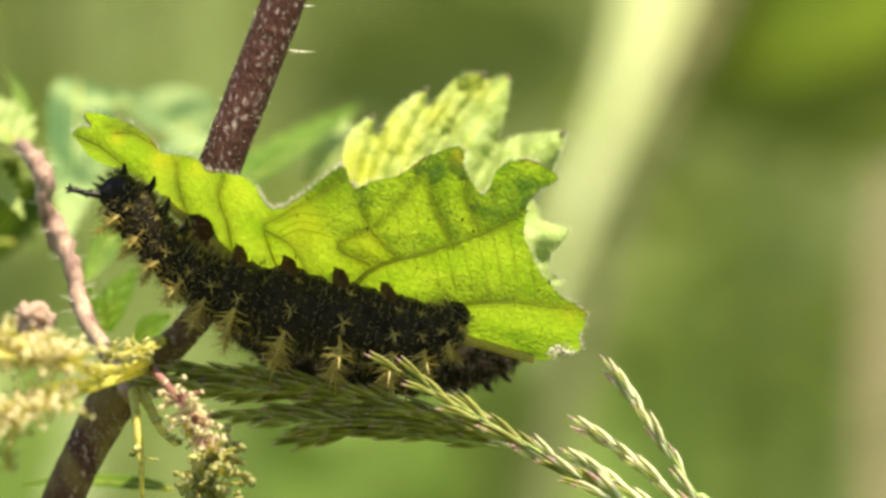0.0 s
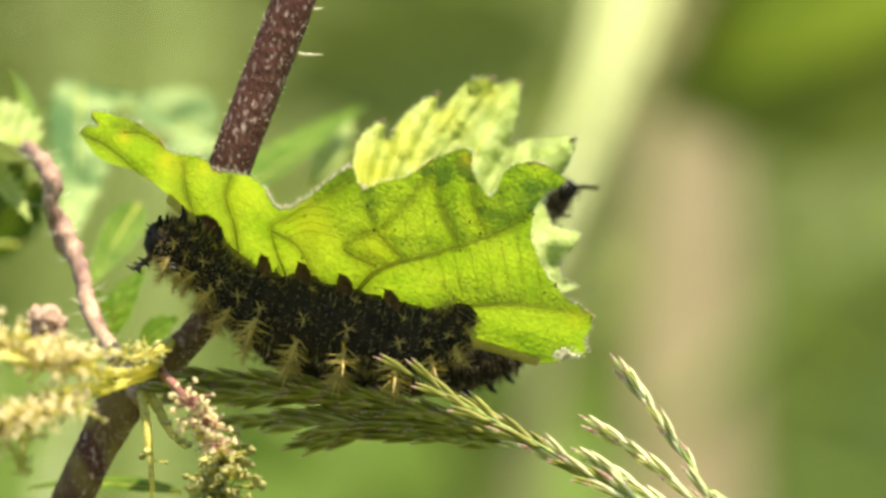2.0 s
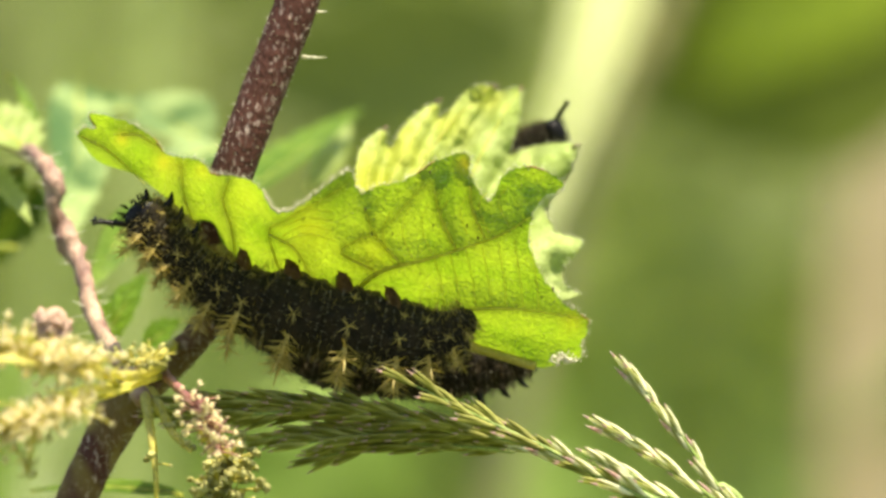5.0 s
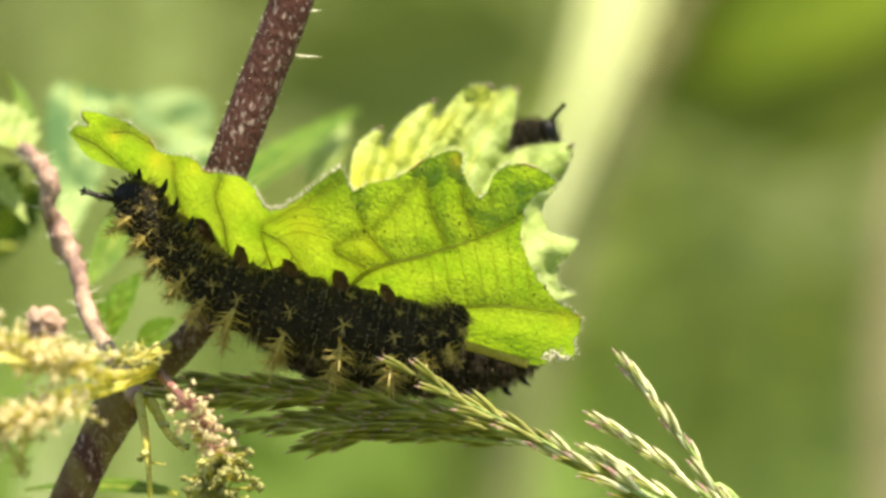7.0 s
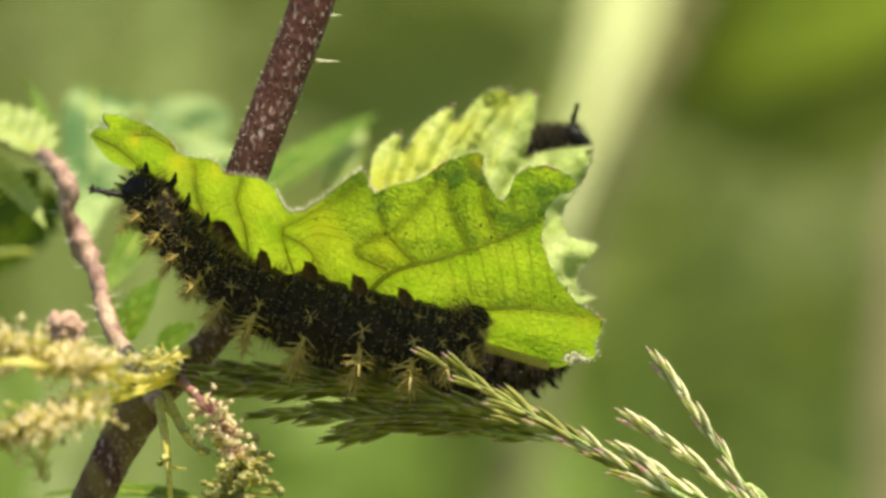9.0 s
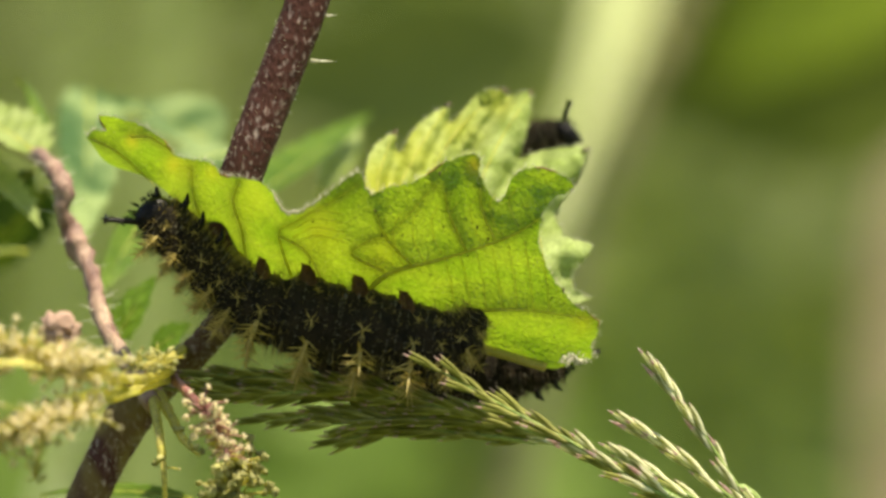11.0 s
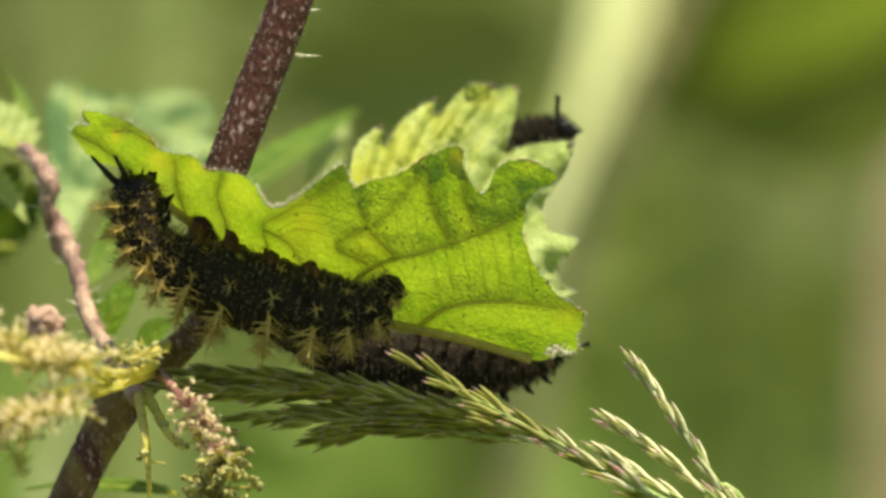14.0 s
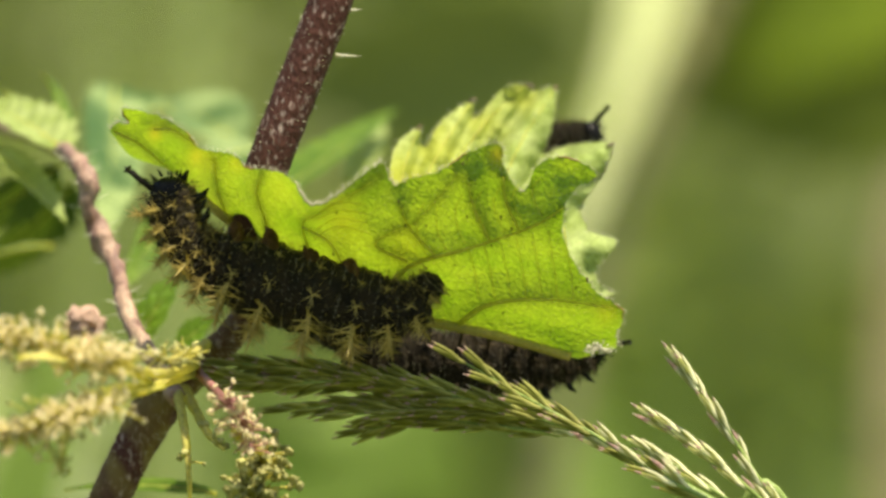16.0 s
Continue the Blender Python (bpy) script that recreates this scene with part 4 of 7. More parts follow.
def build_flowers():
    rnd = random.Random(21)
    spikes = (
        ([P(-23.46, 4, -8.94), P(-25.29, -18, -9.27), P(-28.06, -32, -8.41), P(-30.91, -34, -7.75), P(-35.54, -34, -6.70), P(-41.02, -34, -6.27)], 0.0005, SPIKE, BUD, 420, 0.0016, 0.00025),
        ([P(-23.73, 3, -9.60), P(-27.27, -22, -10.71), P(-29.65, -34, -11.54), P(-32.48, -36, -12.55), P(-36.26, -36, -13.81), P(-41.29, -36, -15.07)], 0.00045, SPIKE, BUD, 420, 0.0015, 0.00025),
        ([P(-31.64, -36, -11.71), P(-32.06, -36, -14.23), P(-32.51, -34, -16.38)], 0.0003, SPIKE, BUD_GREEN, 26, 0.0010, 0.00026),
        ([P(-23.87, 10, -9.03), P(-20.70, -13, -11.31), P(-19.17, -13, -13.28), P(-18.43, -13, -15.24)], 0.00045, SPIKE_RED, BUD, 120, 0.0012, 0.00026),
        ([P(-19.83, -13, -13.93), P(-17.83, -7, -15.84), P(-18.18, -7, -18.05), P(-18.71, -7, -21.58)], 0.0004, SPIKE, BUD_GREEN, 190, 0.0015, 0.00040),
        ([P(-25.09, 11, -10.41), P(-24.07, -1, -14.22), P(-23.60, -6, -17.19), P(-23.55, -5, -21.65)], 0.00045, SPIKE, BUD_GREEN, 6, 0.0007, 0.0004),
        ([P(-24.50, 11, -10.87), P(-22.24, -1, -14.22), P(-20.93, -4, -15.48)], 0.0005, SPIKE, BUD_GREEN, 4, 0.0006, 0.0004),
        ([P(-22.57, 14, -7.26), P(-23.72, -14, -8.02), P(-25.72, -18, -8.18)], 0.0005, SPIKE, BUD_GREEN, 60, 0.0011, 0.00025),
    )
    for pts, r, mt, bmt, count, spread, size in spikes:
        path = spline(pts, 40)
        b = bmesh.new()
        tube(b, path, [r, r * 0.2], 8, 0.3, 900)
        places = []
        for n in range(count):
            root = path[rnd.randrange(14, 40)]
            q = root + Vector((rnd.gauss(0, 1), rnd.gauss(0, 1), rnd.gauss(0.2, 0.8))) * spread * 0.7
            tube(b, [root, root.lerp(q, 0.5) + Vector((0, 0, 0.0001)), q], [0.00009, 0.00007, 0.00006], 4)
            places.append(q)
        sp = part("flower_spike", b, mt, nettle, "hanging yellow-green flower spike")
        for q in places:
            bud(sp, q, size * rnd.choice((0.35, 0.45, 0.5, 0.6, 0.7, 0.95)), bmt, rnd.randrange(50))
    big = P(-31.14, -22, -5.55)
    b = bmesh.new()
    tube(b, [P(-30.55, -25, -7.66), big], [0.0004, 0.0003], 6)
    sp = part("flower_spike", b, SPIKE_RED, nettle, "round pinkish flower head")
    for n in range(60):
        w = Vector((rnd.gauss(0, 1), rnd.gauss(0, 1), rnd.gauss(0, 1))).normalized()
        bud(sp, big + w * 0.00105, rnd.uniform(0.0003, 0.00045), KNOB, n)


# ---- caterpillars ----
def spine_mesh(name, shaft, reach, branches, spread, material, seed, radius=0.00009):
    """A stiff spine along +z: a tapering shaft from which thin bristles fan out all the way up."""
    rnd = random.Random(seed)
    bm = bmesh.new()
    n = branches + 3
    path = [Vector((0, 0, -0.0003 + (shaft + 0.0003) * (k / (n - 2)) ** 0.6)) for k in range(n - 1)] + [Vector((0, 0, shaft + reach * 0.7))]
    rings = tube(bm, path, [radius * (1.9 - 0.9 * k / n) for k in range(n - 1)] + [radius * 0.12], 6)
    for k in range(branches):
        j = (k * 2 + k // 3 + rnd.randrange(2)) % 6
        low, high = rings[k + 2], rings[k + 1]
        foot = [low[j], low[(j + 1) % 6], high[j]]
        c = (foot[0].co + foot[1].co + foot[2].co) / 3
        side = Vector((c.x, c.y, 0)).normalized()
        out = side * spread + Vector((-side.y, side.x, 0)) * rnd.uniform(-0.9, 0.9) + Vector((0, 0, rnd.uniform(0.15, 1.0)))
        way = out.normalized() * reach * rnd.uniform(0.7, 1.1)
        mid = [bm.verts.new(c + way * 0.55 + (v.co - c) * 0.6) for v in foot]
        tip = bm.verts.new(c + way)
        for i in range(3):
            bm.faces.new((foot[i], foot[(i + 1) % 3], mid[(i + 1) % 3], mid[i]))
            bm.faces.new((mid[i], mid[(i + 1) % 3], tip))
    bmesh.ops.recalc_face_normals(bm, faces=bm.faces[:])
    me = bpy.data.meshes.new(name)
    bm.normal_update()
    bm.to_mesh(me)
    bm.free()
    me.materials.append(material)
    return me


STARS = [spine_mesh("star_spine", 0.0006, 0.0013, 11, 1.5, SPINE, s, 0.00009) for s in (1, 2, 3)]
LONGS = [spine_mesh("long_spine", 0.0017, 0.0017, 20, 0.9, SPINE, s, 0.0001) for s in (4, 5, 6)]
DARKS = [spine_mesh("dark_spine", 0.0013, 0.0013, 11, 0.7, DARK_SPINE, s) for s in (7, 8, 9)]


def segment(parent, place, radius, length, turn, seed, legs=None, head=False, yellow=True, spine_scale=1.0, tail=False, drop=0.0):
    """One ring of a caterpillar, head towards -x, belly towards +z, with its spines and legs."""
    rnd = random.Random(seed)
    bm = bmesh.new()
    rings, nx, ns = [], 15, 28
    for i in range(nx):
        u = i / (nx - 1) * 2 - 1
        r = radius * (1 - abs(u) ** 2.4 * 0.5) * (1 + 0.04 * math.cos(u * 5 * math.pi))
        if abs(u) == 1:
            r *= 0.3
        ring = []
        for s in range(ns):
            a = 2 * math.pi * s / ns
            q = Vector((u * length * 0.5, -math.cos(a) * r, math.sin(a) * r))
            q *= 1 + 0.12 * noise.noise(q * 1300 + Vector((seed, 0, 0))) + 0.08 * noise.noise(q * 3400 + Vector((0, seed, 0)))
            ring.append(bm.verts.new(q))
        rings.append(ring)
    for a, b in zip(rings, rings[1:]):
        for s in range(ns):
            f = bm.faces.new((a[s], b[s], b[(s + 1) % ns], a[(s + 1) % ns]))
            ang = (s + 0.5) / ns * 360
            f.material_index = 1 if 62 < ang < 118 else 0
    bm.faces.new(rings[0])
    bm.faces.new(rings[-1][::-1])
    bm.normal_update()
    me = bpy.data.meshes.new("body_ring")
    bm.to_mesh(me)
    bm.free()
    for p in me.polygons:
        p.use_smooth = True
    me.materials.append(SKIN)
    me.materials.append(BELLY)
    ob = new("body_ring", me)
    ob.parent = parent
    ob.matrix_local = Matrix.Translation(Vector(place) - PIVOT[parent.name]) @ pose(0, 0, 0, 0, turn, 0)
    long_kind, star_kind = (LONGS, STARS) if yellow else (DARKS, DARKS)
    for ang, kind, sc in ((2, star_kind, 0.75), (30, long_kind, 1.1), (68, long_kind, 1.0), (94, long_kind, 0.95), (122, long_kind, 0.8), (160, star_kind, 0.85), (-40, star_kind, 0.5)):
        if tail and ang in (-40, 68, 122):
            continue
        a = radians(ang + rnd.uniform(-5, 5))
        out = Vector((0, -math.cos(a), -math.sin(a)))
        me2 = kind[rnd.randrange(3)]
        sp = new(me2.name, me2)
        sp.parent = ob
        aim = (out + Vector((rnd.uniform(-0.25, 0.25), 0, -0.5 if 10 < ang < 60 else 0))).normalized()
        q = aim.to_track_quat("Z", "X")
        sp.matrix_local = Matrix.LocRotScale(out * radius * 0.98, q, [sc * spine_scale * rnd.uniform(0.85, 1.15)] * 3)
    # rows of pale warts round the ring
    b = bmesh.new()
    for row in range(5):
        u = (row + 0.5) / 5 - 0.5
        for k in range(34):
            a = radians(-62 + 172 * (k + rnd.uniform(-0.3, 0.3)) / 33)
            if rnd.random() < 0.3:
                continue
            q = Vector((u * length * 0.62 + rnd.uniform(-0.00005, 0.00005), -math.cos(a) * radius * 1.0, -math.sin(a) * radius * 1.0))
            s = rnd.uniform(0.000015, 0.00004)
            tube(b, [q * 0.96, q * 1.0 + Vector((0, 0, s)), q * 1.035], [s * 1.3, s, s * 0.4], 4)
    me2 = bpy.data.meshes.new("granulation")
    b.normal_update()
    b.to_mesh(me2)
    b.free()
    me2.materials.append(WART)
    tagged(new("granulation", me2), kind="stuff").parent = ob
    b = bmesh.new()
    for _ in range(420):
        a, u = rnd.uniform(0, 2 * math.pi), rnd.uniform(-0.45, 0.45)
        out = Vector((rnd.uniform(-0.4, 0.4), -math.cos(a), math.sin(a))).normalized()
        root = Vector((u * length, -math.cos(a) * radius * 0.9, math.sin(a) * radius * 0.9))
        before = len(b.faces)
        thorn(b, root, out, rnd.uniform(0.0004, 0.0013) * (1 if yellow else 0.7), 0.000027)
        if rnd.random() < 0.4:
            b.faces.ensure_lookup_table()
            for k in range(before, len(b.faces)):
                b.faces[k].material_index = 1
    me2 = bpy.data.meshes.new("bristles")
    b.normal_update()
    b.to_mesh(me2)
    b.free()
    me2.materials.append(DARK_SPINE)
    me2.materials.append(SPINE if yellow else DARK_SPINE)
    fuzz = tagged(new("bristles", me2), kind="stuff")
    fuzz.parent = ob
    if legs:
        for side in (-1, 1):
            b = bmesh.new()
            kind, h = legs
            y = side * radius * 0.3
            if kind == "proleg":
                tube(b, spline([Vector((-0.0006, y, radius * 0.5)), Vector((-0.0010, y, radius * 0.95)), Vector((-0.0013, y, radius + h * 0.5)), Vector((-0.0014, y, radius + h * 0.85)), Vector((-0.0014, y, radius + h))], 14), [radius * (0.11 + 0.17 * (1 - min(1, k / 10)) ** 1.3 + (0.05 if k >= 12 else 0)) for k in range(14)], 14, 0.25, 2300)
                mt = PROLEG
            else:
                tube(b, [Vector((0, y, radius * 0.7)), Vector((-0.0002, y * 1.1, radius + h * 0.5)), Vector((-0.0006, y * 0.9, radius + h))], [radius * 0.2, radius * 0.13, radius * 0.03], 7)
                mt = HEAD
            me3 = bpy.data.meshes.new(kind)
            b.normal_update()
            b.to_mesh(me3)
            b.free()
            me3.materials.append(mt)
            lg = new(kind, me3)
            lg.parent = ob
    ob.data.transform(Matrix.Translation((0, 0, -drop)))
    for c in ob.children:
        c.location.z -= drop
    return ob


def cat_head(parent, place, radius, turn):
    """The shiny two-lobed head with its branched horns and jaws, facing -x."""
    bm = bmesh.new()
    for side in (-1, 1):
        r = bmesh.ops.create_icosphere(bm, subdivisions=3, radius=radius * 0.82)
        for v in r["verts"]:
            v.co = Vector((v.co.x * 0.85, v.co.y * 0.8 + side * radius * 0.36, v.co.z * 1.12))
            v.co += v.co.normalized() * 0.03 * radius * noise.noise(v.co * 3000)
    me = bpy.data.meshes.new("head")
    bm.to_mesh(me)
    bm.free()
    for p in me.polygons:
        p.use_smooth = True
    me.materials.append(HEAD)
    ob = new("head", me)
    ob.parent = parent
    ob.matrix_local = Matrix.Translation(Vector(place) - PIVOT[parent.name]) @ pose(0, 0, 0, 0, turn, 0)
    for side in (-1, 1):
        b = bmesh.new()
        root = Vector((-radius * 0.35, side * radius * 0.5, -radius * 0.75))
        way = Vector((-0.75, side * 0.3, -0.6)).normalized()
        tube(b, [root, root + way * radius * 0.8, root + way * radius * 1.4], [radius * 0.16, radius * 0.13, radius * 0.07], 7)
        for k in range(12):
            h = root + way * radius * (0.3 + 0.1 * k)
            a = 2.4 * k
            w = (Vector((math.cos(a), math.sin(a) * 0.8, math.sin(a + 1))) * 0.8 + way * 0.6).normalized()
            tube(b, [h, h + w * radius * 0.42], [radius * 0.11, radius * 0.02], 5)
        me2 = bpy.data.meshes.new("horn")
        b.normal_update()
        b.to_mesh(me2)
        b.free()
        me2.materials.append(HEAD)
        new("horn", me2).parent = ob
    for side in (-1, 1):
        b = bmesh.new()
        tube(b, [Vector((-radius * 0.4, side * radius * 0.25, radius * 0.7)), Vector((-radius * 0.75, side * radius * 0.15, radius * 1.0))], [radius * 0.2, radius * 0.06], 7)
        me2 = bpy.data.meshes.new("jaw")
        b.normal_update()
        b.to_mesh(me2)
        b.free()
        me2.materials.append(HEAD)
        new("jaw", me2).parent = ob
    b = bmesh.new()
    for n in range(130):
        w = Vector((math.cos(n * 2.4) - 0.35, 1.1 * math.sin(n * 2.4), 1.2 * math.sin(n * 1.37))).normalized()
        tube(b, [w * radius * 0.8, w * radius * (0.98 + 0.3 * (n % 5) / 5)], [radius * 0.035, radius * 0.006], 4)
    me2 = bpy.data.meshes.new("head_bristles")
    b.normal_update()
    b.to_mesh(me2)
    b.free()
    me2.materials.append(HEAD)
    tagged(new("head_bristles", me2), kind="stuff").parent = ob
    return ob


PX = 0.0000446
FEEDER_BODY = [(207, 338, 40, -52), (230, 366, 46, 48), (262, 402, 44, 46), (300, 440, 46, 42), (340, 472, 48, 36), (380, 497, 54, 31), (425, 520, 62, 22),
               (515, 548, 72, 16), (610, 572, 72, 13), (700, 590, 66, 5), (748, 592, 56, -8), (782, 585, 44, -30), (798, 566, 28, -62)]


def build_feeder():
    """The large caterpillar that hangs upside down from the chewed leaf."""
    cat = thing("caterpillar", P(-9.11, 0, 0.49), "black spiny caterpillar with yellow branched spines hanging below a leaf", "caterpillar", "caterpillars")
    rings = []
    for n, (x, y, r, turn) in enumerate(FEEDER_BODY):
        place = P((x - 784) * 0.04464, 1.4, (441 - y) * 0.04464)
        if n == 0:
            rings.append(cat_head(cat, place, r * PX, 52))
            continue
        prev, nxt = FEEDER_BODY[n - 1], FEEDER_BODY[min(n + 1, len(FEEDER_BODY) - 1)]
        gap = 0.5 * (math.hypot(x - prev[0], y - prev[1]) + math.hypot(nxt[0] - x, nxt[1] - y))
        legs = ("leg", 0.0010) if n in (1, 2, 3) else ("proleg", 0.0009) if n in (6, 7, 8, 9) else ("proleg", 0.0011) if n == 12 else None
        rings.append(segment(cat, place, r * PX, max(gap * 1.9, 70) * PX, turn, n, legs, spine_scale=min(1.0, 0.45 + 0.55 * (r - 30) / 40), tail=n >= 11, drop=PX * {2: 4, 3: 8, 4: 10, 5: 8, 6: 3}.get(n, 0)))
    return cat, rings


def build_other(name, label, spots, y, horn=52):
    """A further caterpillar along the given stations of x, height, radius in millimetres; the first is its head."""
    face = None
    cat = thing(name, P(spots[1][0], y, spots[1][1]), label, "caterpillar", "caterpillars")
    for n, (x, z, r) in enumerate(spots):
        a, b = spots[max(n - 1, 0)], spots[min(n + 1, len(spots) - 1)]
        turn = -math.degrees(math.atan2(b[1] - a[1], b[0] - a[0]))
        if n == 0:
            face = cat_head(cat, P(x, y, z), r * 0.001, turn + horn)
            continue
        gap = 0.5 * math.hypot(b[0] - a[0], b[1] - a[1])
        segment(cat, P(x, y, z), r * 0.001, max(gap * 1.7, 2.4) * 0.001, turn, 30 + n, None if n > 3 else ("leg", 0.0008), yellow=False, spine_scale=0.3 if r < 1.45 else 0.6 if r < 2 else 0.9)
    return cat, face


# ---- grass in flower ----
def spikelet_mesh(seed):
    """One slender spikelet along +z, with a few overlapping glumes and a pale pointed tip."""
    rnd = random.Random(seed)
    bm = bmesh.new()
    for k in range(2):
        base = 0.0005 * k
        ln = 0.0037 - 0.0009 * k + rnd.uniform(-0.0003, 0.0002)
        side = Vector((0.00022 * (1 if k % 2 else -1), rnd.uniform(-0.0001, 0.0001), 0))
        path = [side * t + Vector((0, 0, base + ln * t)) for t in (0, 0.12, 0.35, 0.65, 0.85, 0.95, 1.0)]
        tube(bm, path, [0.00005, 0.00016, 0.00023, 0.00019, 0.00011, 0.00005, 0.00002], 8)
        for f in bm.faces:
            if f.calc_center_median().z > base + ln * 0.9:
                f.material_index = 1
    me = bpy.data.meshes.new("spikelet")
    bm.normal_update()
    bm.to_mesh(me)
    bm.free()
    for p in me.polygons:
        p.use_smooth = True
    me.materials.append(GLUME)
    me.materials.append(GLUME_TIP)
    return me


SPIKELETS = [spikelet_mesh(s) for s in range(5)]
SHADED_SPIKELETS = [spikelet_mesh(s) for s in range(5, 9)]
for sp_mesh in SHADED_SPIKELETS:
    sp_mesh.materials[0] = GLUME_SHADED
DRY_SPIKELET = spikelet_mesh(9)
DRY_SPIKELET.materials[0], DRY_SPIKELET.materials[1] = BUD, SIDE_STEM
GRASS_AT = P(16.28, -2, -19.53)


def build_panicle():
    grass = thing("flowering_grass", GRASS_AT, "flowering grass panicle with green spikelets and purple-white tips", "grass")
    rnd = random.Random(33)
    root = P(24.38, 0, -25.40)
    b = bmesh.new()
    tube(b, spline([Vector((0.075, 0.05, -0.02)), P(70, 30, -300), P(52, 6, -90), root, P(17.68, 0, -21.83), P(12.32, 0, -18.71), P(6.96, 0, -15.58)], 60), [0.0006, 0.00025], 8)
    part("culm", b, CULM, grass)
    branches = (
        ([P(17.62, -2, -21.76), P(11.37, -3, -18.39), P(6.49, -3, -15.28), P(2.49, -3, -13.06), P(-3.05, -5, -9.78)], 22, 1.0),
        ([P(12.32, 0, -19.15), P(6.53, 1, -15.83), P(0.72, 1, -13.59), P(-4.67, 3, -12.29), P(-10.07, 4, -11.19)], 26, 1.0),
        ([P(6.99, 2, -16.08), P(0.72, 3, -14.09), P(-5.57, 4, -13.44), P(-11.90, 6, -13.84)], 30, 1.0),
        ([P(3.40, 2, -14.29), P(-3.77, 3, -12.29), P(-10.98, 5, -11.21), P(-17.31, 6, -11.23), P(-22.31, 7, -10.79)], 30, 1.0),
        ([P(-1.08, 3, -13.19), P(-8.27, 4, -11.19), P(-15.06, 6, -10.10), P(-20.96, 7, -9.67)], 26, 1.0),
        ([P(24.58, -3, -25.36), P(20.35, -4, -20.05), P(17.80, -4, -16.0), P(15.55, -4, -12.65), P(14.60, -4, -11.25)], 10, 1.0),
        ([P(24.78, -1, -25.36), P(18.51, -2, -19.53), P(14.96, -2, -16.64), P(13.00, -2, -15.17)], 9, 1.0),
        ([P(20.69, 1, -23.21), P(16.22, 1, -20.08), P(13.54, 1, -18.29), P(12.28, 1, -17.48)], 7, 0.95),
        ([P(4.30, 2, -15.63), P(-1.08, 4, -14.79), P(-6.49, 6, -14.38), P(-10.81, 8, -15.06)], 22, 0.95),
        ([P(-3.78, 5, -12.56), P(-9.20, 6, -11.68), P(-15.08, 7, -11.25), P(-20.54, 8, -11.26)], 26, 0.95),
        ([P(0.72, 5, -13.68), P(-4.69, 6, -13.26), P(-11.02, 7, -12.96), P(-16.69, 8, -13.30)], 22, 0.9),
    )
    for pts, count, size in branches:
        path = spline(pts, 60)
        b = bmesh.new()
        tube(b, path, [0.00022, 0.00008], 6)
        br = part("branch", b, CULM, grass)
        wide = 0.26 if pts[0].x < 0.018 else 0.12
        for n in range(count):
            k = 4 + (n + rnd.random() * 0.5) / count * 52
            i = min(int(k), 57)
            q = path[i].lerp(path[i + 1], k - i)
            d = (path[i + 1] - path[i]).normalized()
            side = d.cross(Vector((0, -1, 0))).normalized() * (1 if n % 2 else -1)
            aim = (d + side * rnd.uniform(0.0, wide) + Vector((0, rnd.uniform(-0.3, 0.3), 0))).normalized()
            # Pale spikelets where the sun reaches, shade-toned copies below the leaf.
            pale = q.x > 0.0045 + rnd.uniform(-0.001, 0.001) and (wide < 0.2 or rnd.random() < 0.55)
            sp = new("spikelet", rnd.choice(SPIKELETS if pale else SHADED_SPIKELETS))
            sp.parent = br
            sp.matrix_local = Matrix.LocRotScale(q - GRASS_AT + side * 0.00012, aim.to_track_quat("Z", "X"), [size * rnd.uniform(0.8, 1.15)] * 3)
        sp = new("spikelet", (SPIKELETS if path[-1].x > 0.0045 else SHADED_SPIKELETS)[0])
        sp.parent = br
        sp.matrix_local = Matrix.LocRotScale(path[-1] - GRASS_AT, (path[-1] - path[-4]).normalized().to_track_quat("Z", "X"), [size] * 3)
    return grass


def build_seed_head():
    """A small brown-tipped grass head that swings into view at the edge."""
    at = P(44.49, 60, -15.67)
    head = thing("grass_seed_head", at, "out-of-focus grass seed head with brown tip", "grass")
    b = bmesh.new()
    path = spline([at, P(46.46, 60, -18.37), P(48.91, 60, -21.56), P(51.52, 62, -26.55)], 30)
    tube(b, [*path, P(56.46, 80, -89.00), Vector((0.13, 0.11, -0.02))], [0.0002] * 32, 6)
    part("stalk", b, CULM, head)
    rnd = random.Random(3)
    for n in range(44):
        q = path[min(27, int(n / 44 * 28))]
        d = (path[0] - path[6]).normalized()
        aim = (d + Vector((rnd.uniform(-0.7, 0.7), rnd.uniform(-0.6, 0.6), rnd.uniform(-0.5, 0.5)))).normalized()
        sp = new("spikelet", DRY_SPIKELET if n < 20 else SPIKELETS[n % 5])
        sp.parent = head
        sp.matrix_local = Matrix.LocRotScale(q - at, aim.to_track_quat("Z", "X"), [rnd.uniform(0.5, 0.8)] * 3)
    return head


build_ground()
build_bush()
blades("meadow_grass", BLADE, 9000, (-3.4, 3.4, 1.4, 3.8), (0.25, 0.75), (0.004, 0.010), 8, "tall green meadow grass", fade=1.6)
blades("meadow_grass", BLADE, 16000, (-7.0, 7.0, -7.0, 6.0), (0.25, 0.75), (0.004, 0.012), 9, "tall green meadow grass", keep_off=(1.5, 3.2))
dry_leaf = build_background()
build_nettle()
chewed = build_front_leaf()
pale_leaf = build_rear_leaf()
build_flowers()
feeder, rings = build_feeder()
